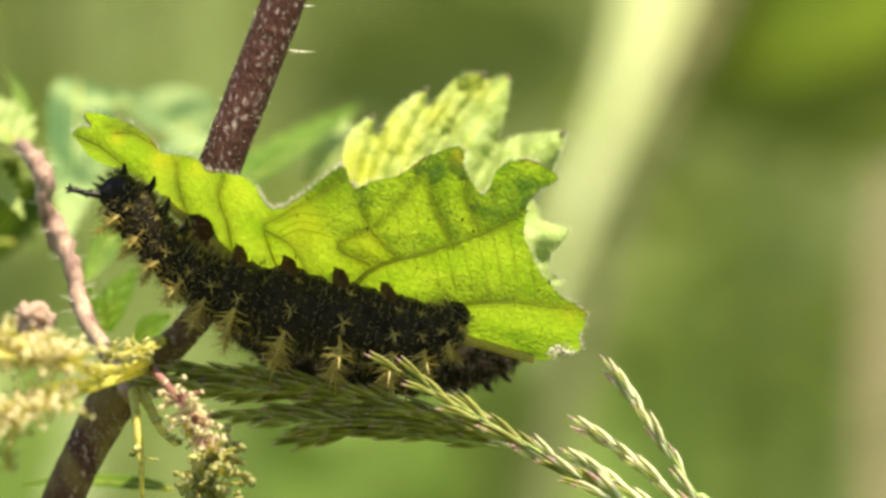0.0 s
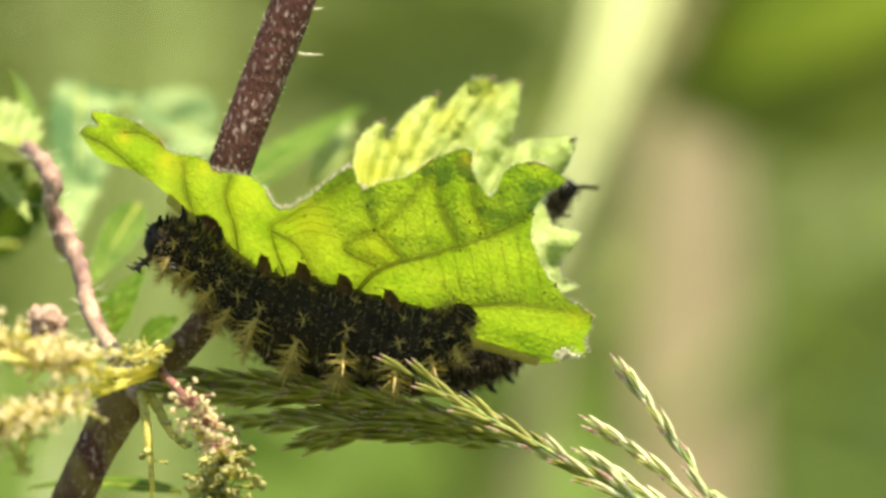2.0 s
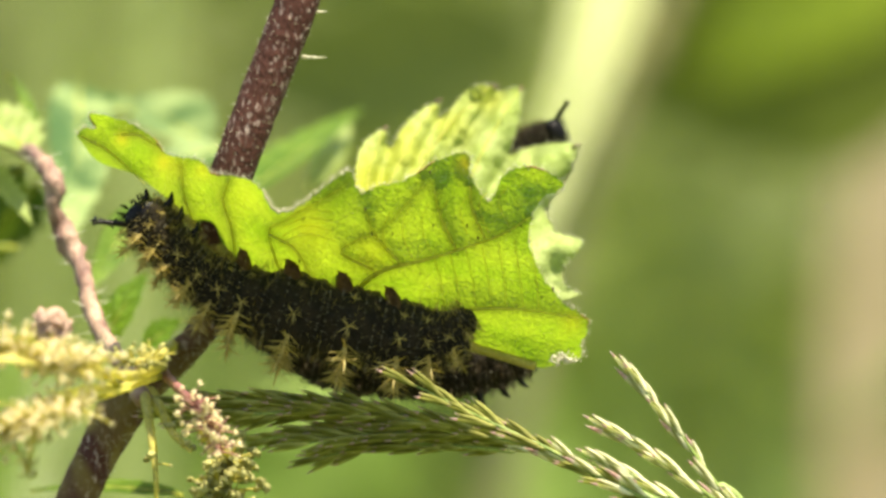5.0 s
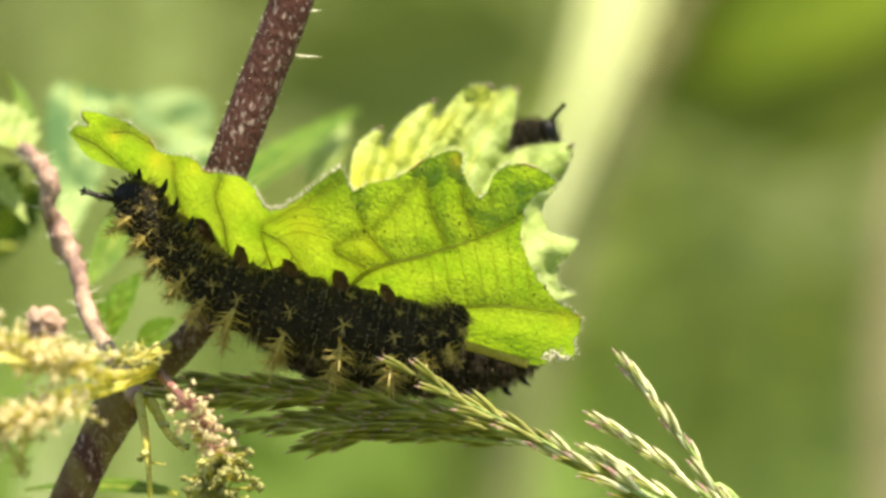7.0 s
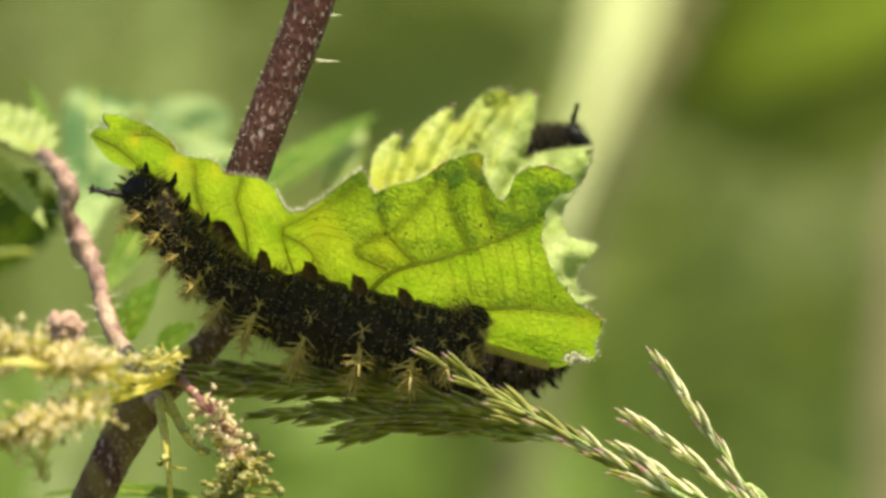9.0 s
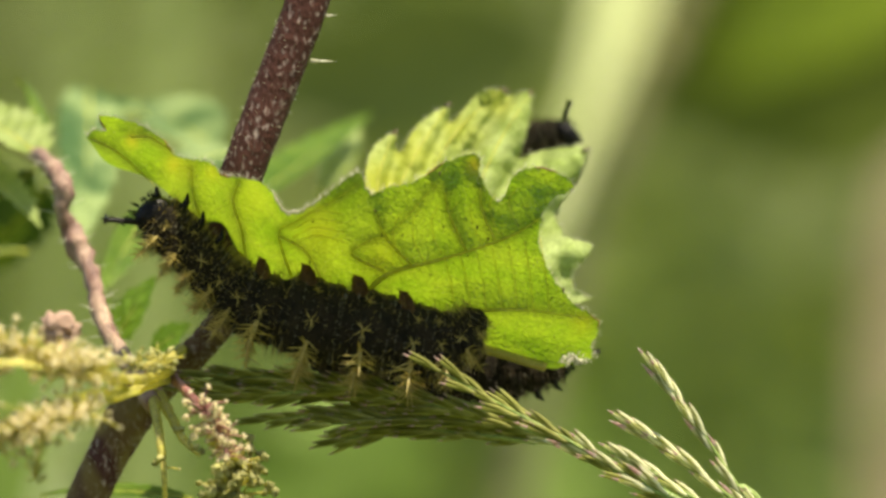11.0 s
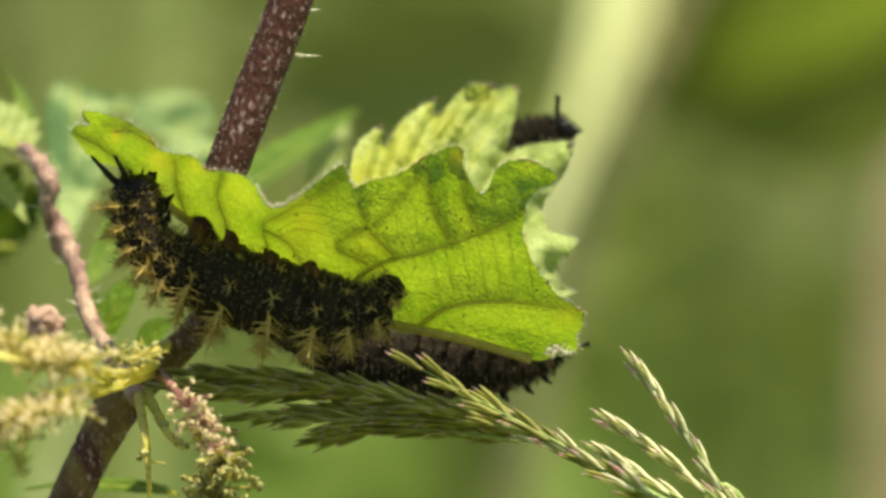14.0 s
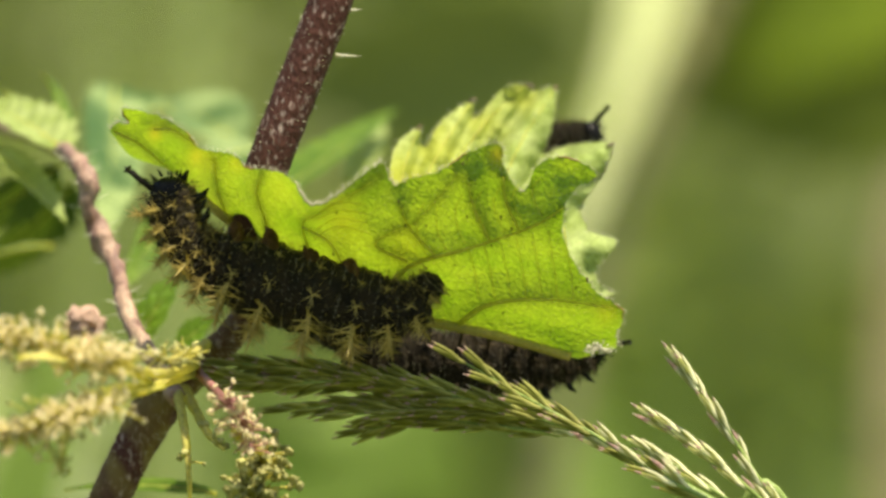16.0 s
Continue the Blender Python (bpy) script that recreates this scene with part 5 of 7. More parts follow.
neighbour, neighbour_face = build_other("caterpillar", "dark spiny caterpillar crawling behind the leaf's rib",
                        [(8.97, -8.21, 1.3), (7.63, -8.62, 1.6), (6.29, -8.93, 2.0), (4.51, -9.15, 2.3), (2.50, -9.24, 2.5), (0.27, -9.33, 2.6), (-2.19, -9.24, 2.6), (-4.64, -9.11, 2.5), (-7.32, -8.79, 2.3), (-9.78, -8.0, 1.9), (-12.0, -6.9, 1.4), (-13.6, -5.9, 0.8)], 12.0)
climber, climber_face = build_other("caterpillar", "small dark caterpillar with a shiny head on the pale leaf",
                      [(8.97, 9.06, 1.25), (7.63, 8.88, 1.15), (6.29, 8.66, 1.3), (4.87, 8.21, 1.4), (3.48, 7.63, 1.4), (2.14, 6.92, 1.4)], 26.0, -28)
panicle = build_panicle()
seed_head = build_seed_head()


def motions():
    walk(chewed, [
        (0, pose(0.15089, -0.00400, 0.62049, 0, 0.00, 0)), (0.5, pose(0.15072, -0.00400, 0.62042, 0, 0.11, 0)), (1, pose(0.15055, -0.00400, 0.62064, 0, 0.27, 0)),
        (1.5, pose(0.15071, -0.00400, 0.62064, 0, 0.26, 0)), (2, pose(0.15065, -0.00400, 0.62063, 0, 0.47, 0)), (2.5, pose(0.15051, -0.00400, 0.62015, 0, 0.55, 0)),
        (3, pose(0.15054, -0.00400, 0.62001, 0, 0.62, 0)), (3.5, pose(0.15010, -0.00400, 0.62014, 0, 0.71, 0)), (4, pose(0.15012, -0.00400, 0.62058, 0, 0.87, 0)),
        (4.2, pose(0.15021, -0.00400, 0.62065, 0, 0.70, 0)), (6.3, pose(0.14998, -0.00400, 0.62044, 0, 0.82, 0)), (6.5, pose(0.15022, -0.00400, 0.62048, 0, 0.57, 0)),
        (7, pose(0.15001, -0.00400, 0.62071, 0, 0.74, 0)), (7.5, pose(0.15017, -0.00400, 0.62090, 0, 0.59, 0)), (8, pose(0.15022, -0.00400, 0.62096, 0, 0.59, 0)),
        (8.5, pose(0.15018, -0.00400, 0.62084, 0, 0.46, 0)), (9, pose(0.15011, -0.00400, 0.62088, 0, 0.65, 0)), (9.2, pose(0.15011, -0.00400, 0.62091, 0, 0.65, 0)),
        (11.3, pose(0.15026, -0.00400, 0.62076, 0, 0.60, 0)), (11.5, pose(0.15021, -0.00400, 0.62078, 0, 0.65, 0)), (12, pose(0.15013, -0.00400, 0.62083, 0, 0.59, 0)),
        (12.5, pose(0.15015, -0.00400, 0.62085, 0, 0.52, 0)), (13, pose(0.15012, -0.00400, 0.62084, 0, 0.39, 0)), (13.5, pose(0.15027, -0.00400, 0.62068, 0, 0.22, 0)),
        (14, pose(0.15022, -0.00400, 0.62086, 0, 0.22, 0)), (14.5, pose(0.15020, -0.00400, 0.62088, 0, 0.29, 0)), (15, pose(0.15016, -0.00400, 0.62098, 0, 0.24, 0)),
        (15.5, pose(0.15012, -0.00400, 0.62109, 0, 0.22, 0)), (16, pose(0.15017, -0.00400, 0.62104, 0, 0.17, 0)),
    ])
    walk(pale_leaf, [
        (0, pose(0.15891, 0.00400, 0.61869, 0, 0.00, 0)), (0.5, pose(0.15887, 0.00400, 0.61865, 0, 0.00, 0)), (1, pose(0.15884, 0.00400, 0.61860, 0, 0.00, 0)),
        (1.5, pose(0.15906, 0.00400, 0.61860, 0, 0.00, 0)), (2, pose(0.15915, 0.00400, 0.61850, 0, 0.00, 0)), (2.5, pose(0.15910, 0.00400, 0.61823, 0, 0.00, 0)),
        (3, pose(0.15930, 0.00400, 0.61812, 0, 0.00, 0)), (3.5, pose(0.15915, 0.00400, 0.61806, 0, 0.00, 0)), (4, pose(0.15923, 0.00400, 0.61819, 0, 0.00, 0)),
        (4.2, pose(0.15921, 0.00400, 0.61825, 0, 0.00, 0)), (6.3, pose(0.15912, 0.00400, 0.61800, 0, 0.00, 0)), (6.5, pose(0.15923, 0.00400, 0.61810, 0, 0.00, 0)),
        (7, pose(0.15915, 0.00400, 0.61809, 0, 0.00, 0)), (7.5, pose(0.15919, 0.00400, 0.61817, 0, 0.00, 0)), (8, pose(0.15931, 0.00400, 0.61817, 0, 0.00, 0)),
        (8.5, pose(0.15921, 0.00400, 0.61810, 0, 0.00, 0)), (9, pose(0.15917, 0.00400, 0.61813, 0, 0.00, 0)), (9.2, pose(0.15917, 0.00400, 0.61817, 0, 0.00, 0)),
        (11.3, pose(0.15921, 0.00400, 0.61812, 0, 0.00, 0)), (11.5, pose(0.15923, 0.00400, 0.61807, 0, 0.00, 0)), (12, pose(0.15912, 0.00400, 0.61806, 0, 0.00, 0)),
        (12.5, pose(0.15917, 0.00400, 0.61806, 0, 0.00, 0)), (13, pose(0.15914, 0.00400, 0.61805, 0, 0.00, 0)), (13.5, pose(0.15916, 0.00400, 0.61809, 0, 0.00, 0)),
        (14, pose(0.15919, 0.00400, 0.61815, 0, 0.00, 0)), (14.5, pose(0.15915, 0.00400, 0.61813, 0, 0.00, 0)), (15, pose(0.15912, 0.00400, 0.61818, 0, 0.00, 0)),
        (15.5, pose(0.15911, 0.00400, 0.61817, 0, 0.00, 0)), (16, pose(0.15916, 0.00400, 0.61810, 0, 0.00, 0)),
    ])
    walk(panicle, [
        (0, pose(0.01628, -0.00200, 0.58047, 0, 0.00, 0)), (0.5, pose(0.01601, -0.00200, 0.58078, 0, -1.40, 0)), (1, pose(0.01600, -0.00200, 0.58114, 0, -1.28, 0)),
        (1.5, pose(0.01624, -0.00200, 0.58115, 0, -2.03, 0)), (2, pose(0.01649, -0.00200, 0.58085, 0, -1.01, 0)), (2.5, pose(0.01682, -0.00200, 0.58071, 0, -1.37, 0)),
        (3, pose(0.01665, -0.00200, 0.58020, 0, -0.86, 0)), (3.5, pose(0.01623, -0.00200, 0.58066, 0, -2.73, 0)), (4, pose(0.01661, -0.00200, 0.58131, 0, -3.57, 0)),
        (4.2, pose(0.01669, -0.00200, 0.58145, 0, -4.52, 0)), (6.3, pose(0.01699, -0.00200, 0.58117, 0, -2.02, 0)), (6.5, pose(0.01678, -0.00200, 0.58035, 0, 0.03, 0)),
        (7, pose(0.01710, -0.00200, 0.58149, 0, -2.35, 0)), (7.5, pose(0.01734, -0.00200, 0.58149, 0, -1.57, 0)), (8, pose(0.01752, -0.00200, 0.58176, 0, -2.57, 0)),
        (8.5, pose(0.01766, -0.00200, 0.58170, 0, -0.95, 0)), (9, pose(0.01789, -0.00200, 0.58192, 0, -1.00, 0)), (9.2, pose(0.01784, -0.00200, 0.58164, 0, -1.06, 0)),
        (11.3, pose(0.01778, -0.00200, 0.58182, 0, -1.51, 0)), (11.5, pose(0.01762, -0.00200, 0.58161, 0, -1.07, 0)), (12, pose(0.01769, -0.00200, 0.58191, 0, -2.03, 0)),
        (12.5, pose(0.01770, -0.00200, 0.58193, 0, -2.09, 0)), (13, pose(0.01770, -0.00200, 0.58203, 0, -1.69, 0)), (13.5, pose(0.01766, -0.00200, 0.58138, 0, -0.41, 0)),
        (14, pose(0.01761, -0.00200, 0.58150, 0, -1.48, 0)), (14.5, pose(0.01751, -0.00200, 0.58137, 0, -0.71, 0)), (15, pose(0.01760, -0.00200, 0.58156, 0, -0.21, 0)),
        (15.5, pose(0.01772, -0.00200, 0.58193, 0, -1.41, 0)), (16, pose(0.01762, -0.00200, 0.58184, 0, -0.85, 0)),
    ])
    walk(feeder, [
        (0, pose(-0.00911, 0.00000, 0.60049, 0, 0.00, 0)), (0.5, pose(-0.00928, 0.00000, 0.60042, 0, 0.11, 0)), (1, pose(-0.00945, 0.00000, 0.60064, 0, 0.27, 0)),
        (1.5, pose(-0.00929, 0.00000, 0.60064, 0, 0.26, 0)), (2, pose(-0.00935, 0.00000, 0.60063, 0, 0.47, 0)), (2.5, pose(-0.00949, 0.00000, 0.60015, 0, 0.55, 0)),
        (3, pose(-0.00946, 0.00000, 0.60001, 0, 0.62, 0)), (3.5, pose(-0.00990, 0.00000, 0.60014, 0, 0.71, 0)), (4, pose(-0.00988, 0.00000, 0.60058, 0, 0.87, 0)),
        (4.2, pose(-0.00979, 0.00000, 0.60065, 0, 0.70, 0)), (6.3, pose(-0.01002, 0.00000, 0.60044, 0, 0.82, 0)), (6.5, pose(-0.00978, 0.00000, 0.60048, 0, 0.57, 0)),
        (7, pose(-0.00999, 0.00000, 0.60071, 0, 0.74, 0)), (7.5, pose(-0.00983, 0.00000, 0.60090, 0, 0.59, 0)), (8, pose(-0.00978, 0.00000, 0.60096, 0, 0.59, 0)),
        (8.5, pose(-0.00982, 0.00000, 0.60084, 0, 0.46, 0)), (9, pose(-0.00989, 0.00000, 0.60088, 0, 0.65, 0)), (9.2, pose(-0.00989, 0.00000, 0.60091, 0, 0.65, 0)),
        (11.3, pose(-0.00974, 0.00000, 0.60076, 0, 0.60, 0)), (11.5, pose(-0.00979, 0.00000, 0.60078, 0, 0.65, 0)), (12, pose(-0.00987, 0.00000, 0.60083, 0, 0.59, 0)),
        (12.5, pose(-0.00985, 0.00000, 0.60085, 0, 0.52, 0)), (13, pose(-0.00988, 0.00000, 0.60084, 0, 0.39, 0)), (13.5, pose(-0.00973, 0.00000, 0.60068, 0, 0.22, 0)),
        (14, pose(-0.00978, 0.00000, 0.60086, 0, 0.22, 0)), (14.5, pose(-0.00980, 0.00000, 0.60088, 0, 0.29, 0)), (15, pose(-0.00984, 0.00000, 0.60098, 0, 0.24, 0)),
        (15.5, pose(-0.00988, 0.00000, 0.60109, 0, 0.22, 0)), (16, pose(-0.00983, 0.00000, 0.60104, 0, 0.17, 0)),
    ])
    walk(rings[0], [
        (0, pose(-0.01665, 0.00140, 0.00411, 0, 50.60, 0)), (0.5, pose(-0.01711, 0.00140, 0.00410, 0, 48.72, 10)), (1, pose(-0.01569, 0.00140, 0.00236, 0, 49.48, 55)),
        (1.5, pose(-0.01415, 0.00140, 0.00045, 0, 15.70, 75)), (2, pose(-0.01329, 0.00140, 0.00007, 0, 13.59, 75)), (2.5, pose(-0.01294, 0.00140, 0.00015, 0, 16.05, 65)),
        (3, pose(-0.01372, 0.00140, 0.00095, 0, 43.15, 30)), (3.5, pose(-0.01437, 0.00140, 0.00165, 0, 38.83, 25)), (4, pose(-0.01512, 0.00140, 0.00245, 0, 41.44, 45)),
        (4.2, pose(-0.01524, 0.00140, 0.00271, 0, 44.65, 0)), (6.3, pose(-0.01442, 0.00140, 0.00113, 0, 39.42, 0)), (6.5, pose(-0.01448, 0.00140, 0.00230, 0, 50.43, 0)),
        (7, pose(-0.01529, 0.00140, 0.00371, 0, 52.29, 0)), (7.5, pose(-0.01530, 0.00140, 0.00415, 0, 54.31, 0)), (8, pose(-0.01727, 0.00140, 0.00413, 0, 36.24, 0)),
        (8.5, pose(-0.01552, 0.00140, 0.00381, 0, 49.83, 0)), (9, pose(-0.01628, 0.00140, 0.00435, 0, 48.26, 0)), (9.2, pose(-0.01605, 0.00140, 0.00422, 0, 53.50, 0)),
        (11.3, pose(-0.01435, 0.00140, 0.00222, 0, 41.55, 0)), (11.5, pose(-0.01394, 0.00140, 0.00207, 0, 47.35, 0)), (12, pose(-0.01476, 0.00140, 0.00286, 0, 63.35, 0)),
        (12.5, pose(-0.01473, 0.00140, 0.00285, 0, 63.13, 0)), (13, pose(-0.01609, 0.00140, 0.00409, 0, 61.42, 0)), (13.5, pose(-0.01721, 0.00140, 0.00514, 0, 57.77, 0)),
        (14, pose(-0.01506, 0.00140, 0.00412, 0, 87.77, 35)), (14.5, pose(-0.01544, 0.00140, 0.00179, 0, 24.17, 75)), (15, pose(-0.01646, 0.00140, 0.00125, 0, -12.19, 80)),
        (15.5, pose(-0.01678, 0.00140, 0.00199, 0, 12.80, 40)), (16, pose(-0.01549, 0.00140, 0.00374, 0, 76.22, 0)),
    ])
    walk(rings[1], [
        (0, pose(-0.01563, 0.00140, 0.00286, 0, 49.33, 0)), (0.5, pose(-0.01598, 0.00140, 0.00280, 0, 47.77, 0)), (1, pose(-0.01505, 0.00140, 0.00161, 0, 47.81, 0)),
        (1.5, pose(-0.01359, 0.00140, 0.00029, 0, 23.75, 0)), (2, pose(-0.01259, 0.00140, -0.00010, 0, 21.09, 0)), (2.5, pose(-0.01241, 0.00140, -0.00000, 0, 24.26, 0)),
        (3, pose(-0.01321, 0.00140, 0.00047, 0, 42.73, 0)), (3.5, pose(-0.01381, 0.00140, 0.00120, 0, 39.59, 0)), (4, pose(-0.01451, 0.00140, 0.00191, 0, 41.49, 0)),
        (4.2, pose(-0.01461, 0.00140, 0.00208, 0, 43.95, 0)), (6.3, pose(-0.01368, 0.00140, 0.00053, 0, 39.90, 0)), (6.5, pose(-0.01380, 0.00140, 0.00148, 0, 48.66, 0)),
        (7, pose(-0.01448, 0.00140, 0.00267, 0, 50.49, 0)), (7.5, pose(-0.01443, 0.00140, 0.00292, 0, 52.40, 0)), (8, pose(-0.01593, 0.00140, 0.00315, 0, 36.99, 0)),
        (8.5, pose(-0.01467, 0.00140, 0.00280, 0, 48.46, 0)), (9, pose(-0.01529, 0.00140, 0.00325, 0, 47.24, 0)), (9.2, pose(-0.01520, 0.00140, 0.00308, 0, 51.62, 0)),
        (11.3, pose(-0.01349, 0.00140, 0.00146, 0, 41.56, 0)), (11.5, pose(-0.01332, 0.00140, 0.00140, 0, 46.05, 0)), (12, pose(-0.01427, 0.00140, 0.00188, 0, 59.10, 0)),
        (12.5, pose(-0.01433, 0.00140, 0.00207, 0, 58.14, 0)), (13, pose(-0.01549, 0.00140, 0.00298, 0, 57.99, 0)), (13.5, pose(-0.01609, 0.00140, 0.00336, 0, 58.65, 0)),
        (14, pose(-0.01501, 0.00140, 0.00285, 0, 84.11, 0)), (14.5, pose(-0.01520, 0.00140, 0.00168, 0, 44.92, 0)), (15, pose(-0.01571, 0.00140, 0.00142, 0, 4.93, 0)),
        (15.5, pose(-0.01587, 0.00140, 0.00178, 0, 23.56, 0)), (16, pose(-0.01523, 0.00140, 0.00266, 0, 74.26, 0)),
    ])
    walk(rings[2], [
        (0, pose(-0.01420, 0.00140, 0.00125, 0, 46.59, 0)), (0.5, pose(-0.01444, 0.00140, 0.00116, 0, 45.41, 0)), (1, pose(-0.01400, 0.00140, 0.00050, 0, 44.40, 0)),
        (1.5, pose(-0.01262, 0.00140, -0.00022, 0, 26.97, 0)), (2, pose(-0.01148, 0.00140, -0.00063, 0, 24.78, 0)), (2.5, pose(-0.01146, 0.00140, -0.00052, 0, 27.38, 0)),
        (3, pose(-0.01229, 0.00140, -0.00037, 0, 40.09, 0)), (3.5, pose(-0.01285, 0.00140, 0.00039, 0, 37.88, 0)), (4, pose(-0.01350, 0.00140, 0.00102, 0, 39.37, 0)),
        (4.2, pose(-0.01357, 0.00140, 0.00110, 0, 41.32, 0)), (6.3, pose(-0.01253, 0.00140, -0.00044, 0, 38.37, 0)), (6.5, pose(-0.01272, 0.00140, 0.00030, 0, 45.21, 0)),
        (7, pose(-0.01327, 0.00140, 0.00127, 0, 47.11, 0)), (7.5, pose(-0.01315, 0.00140, 0.00135, 0, 48.96, 0)), (8, pose(-0.01419, 0.00140, 0.00181, 0, 36.42, 0)),
        (8.5, pose(-0.01341, 0.00140, 0.00142, 0, 45.50, 0)), (9, pose(-0.01391, 0.00140, 0.00179, 0, 44.71, 0)), (9.2, pose(-0.01395, 0.00140, 0.00157, 0, 48.20, 0)),
        (11.3, pose(-0.01223, 0.00140, 0.00034, 0, 39.82, 0)), (11.5, pose(-0.01230, 0.00140, 0.00037, 0, 42.93, 0)), (12, pose(-0.01338, 0.00140, 0.00055, 0, 53.32, 0)),
        (12.5, pose(-0.01353, 0.00140, 0.00093, 0, 51.79, 0)), (13, pose(-0.01448, 0.00140, 0.00151, 0, 52.97, 0)), (13.5, pose(-0.01512, 0.00140, 0.00171, 0, 56.28, 0)),
        (14, pose(-0.01480, 0.00140, 0.00156, 0, 69.39, 0)), (14.5, pose(-0.01485, 0.00140, 0.00121, 0, 50.00, 0)), (15, pose(-0.01501, 0.00140, 0.00113, 0, 33.34, 0)),
        (15.5, pose(-0.01505, 0.00140, 0.00124, 0, 38.81, 0)), (16, pose(-0.01486, 0.00140, 0.00150, 0, 63.45, 0)),
    ])
    walk(rings[3], [
        (0, pose(-0.01250, 0.00140, -0.00045, 0, 41.91, 0)), (0.5, pose(-0.01264, 0.00140, -0.00058, 0, 40.66, 0)), (1, pose(-0.01269, 0.00140, -0.00070, 0, 38.79, 0)),
        (1.5, pose(-0.01138, 0.00140, -0.00083, 0, 35.27, 0)), (2, pose(-0.01011, 0.00140, -0.00125, 0, 36.05, 0)), (2.5, pose(-0.01025, 0.00140, -0.00112, 0, 36.68, 0)),
        (3, pose(-0.01111, 0.00140, -0.00130, 0, 39.36, 0)), (3.5, pose(-0.01162, 0.00140, -0.00051, 0, 39.31, 0)), (4, pose(-0.01223, 0.00140, 0.00003, 0, 39.81, 0)),
        (4.2, pose(-0.01227, 0.00140, 0.00002, 0, 40.47, 0)), (6.3, pose(-0.01112, 0.00140, -0.00150, 0, 40.08, 0)), (6.5, pose(-0.01137, 0.00140, -0.00097, 0, 43.00, 0)),
        (7, pose(-0.01180, 0.00140, -0.00022, 0, 43.54, 0)), (7.5, pose(-0.01160, 0.00140, -0.00032, 0, 45.04, 0)), (8, pose(-0.01219, 0.00140, 0.00038, 0, 39.85, 0)),
        (8.5, pose(-0.01188, 0.00140, -0.00004, 0, 44.07, 0)), (9, pose(-0.01226, 0.00140, 0.00025, 0, 43.06, 0)), (9.2, pose(-0.01243, 0.00140, -0.00002, 0, 43.42, 0)),
        (11.3, pose(-0.01070, 0.00140, -0.00087, 0, 42.25, 0)), (11.5, pose(-0.01101, 0.00140, -0.00075, 0, 42.74, 0)), (12, pose(-0.01222, 0.00140, -0.00087, 0, 44.37, 0)),
        (12.5, pose(-0.01247, 0.00140, -0.00030, 0, 44.87, 0)), (13, pose(-0.01321, 0.00140, -0.00004, 0, 51.08, 0)), (13.5, pose(-0.01406, 0.00140, 0.00033, 0, 47.91, 0)),
        (14, pose(-0.01406, 0.00140, 0.00033, 0, 50.65, 0)), (14.5, pose(-0.01406, 0.00140, 0.00033, 0, 44.86, 0)), (15, pose(-0.01406, 0.00140, 0.00033, 0, 41.33, 0)),
        (15.5, pose(-0.01406, 0.00140, 0.00033, 0, 42.39, 0)), (16, pose(-0.01406, 0.00140, 0.00033, 0, 48.91, 0)),
    ])
    walk(rings[4], [
        (0, pose(-0.01071, 0.00140, -0.00188, 0, 35.47, 0)), (0.5, pose(-0.01078, 0.00140, -0.00199, 0, 33.96, 0)), (1, pose(-0.01078, 0.00140, -0.00209, 0, 32.87, 0)),
        (1.5, pose(-0.00981, 0.00140, -0.00221, 0, 37.92, 0)), (2, pose(-0.00869, 0.00140, -0.00266, 0, 41.57, 0)), (2.5, pose(-0.00876, 0.00140, -0.00253, 0, 40.04, 0)),
        (3, pose(-0.00948, 0.00140, -0.00268, 0, 36.89, 0)), (3.5, pose(-0.00992, 0.00140, -0.00200, 0, 38.35, 0)), (4, pose(-0.01050, 0.00140, -0.00149, 0, 38.32, 0)),
        (4.2, pose(-0.01056, 0.00140, -0.00147, 0, 38.12, 0)), (6.3, pose(-0.00971, 0.00140, -0.00282, 0, 39.49, 0)), (6.5, pose(-0.00984, 0.00140, -0.00239, 0, 39.46, 0)),
        (7, pose(-0.01013, 0.00140, -0.00172, 0, 38.83, 0)), (7.5, pose(-0.00998, 0.00140, -0.00183, 0, 39.74, 0)), (8, pose(-0.01040, 0.00140, -0.00135, 0, 41.56, 0)),
        (8.5, pose(-0.01017, 0.00140, -0.00171, 0, 41.54, 0)), (9, pose(-0.01043, 0.00140, -0.00146, 0, 40.26, 0)), (9.2, pose(-0.01054, 0.00140, -0.00165, 0, 37.98, 0)),
        (11.3, pose(-0.00926, 0.00140, -0.00236, 0, 42.77, 0)), (11.5, pose(-0.00948, 0.00140, -0.00224, 0, 41.00, 0)), (12, pose(-0.01039, 0.00140, -0.00237, 0, 36.33, 0)),
        (12.5, pose(-0.01069, 0.00140, -0.00190, 0, 39.14, 0)), (13, pose(-0.01181, 0.00140, -0.00179, 0, 48.79, 0)), (13.5, pose(-0.01299, 0.00140, -0.00065, 0, 39.81, 0)),
        (14, pose(-0.01299, 0.00140, -0.00065, 0, 39.81, 0)), (14.5, pose(-0.01299, 0.00140, -0.00065, 0, 39.81, 0)), (15, pose(-0.01299, 0.00140, -0.00065, 0, 39.81, 0)),
        (15.5, pose(-0.01299, 0.00140, -0.00065, 0, 39.81, 0)), (16, pose(-0.01299, 0.00140, -0.00065, 0, 39.81, 0)),
    ])
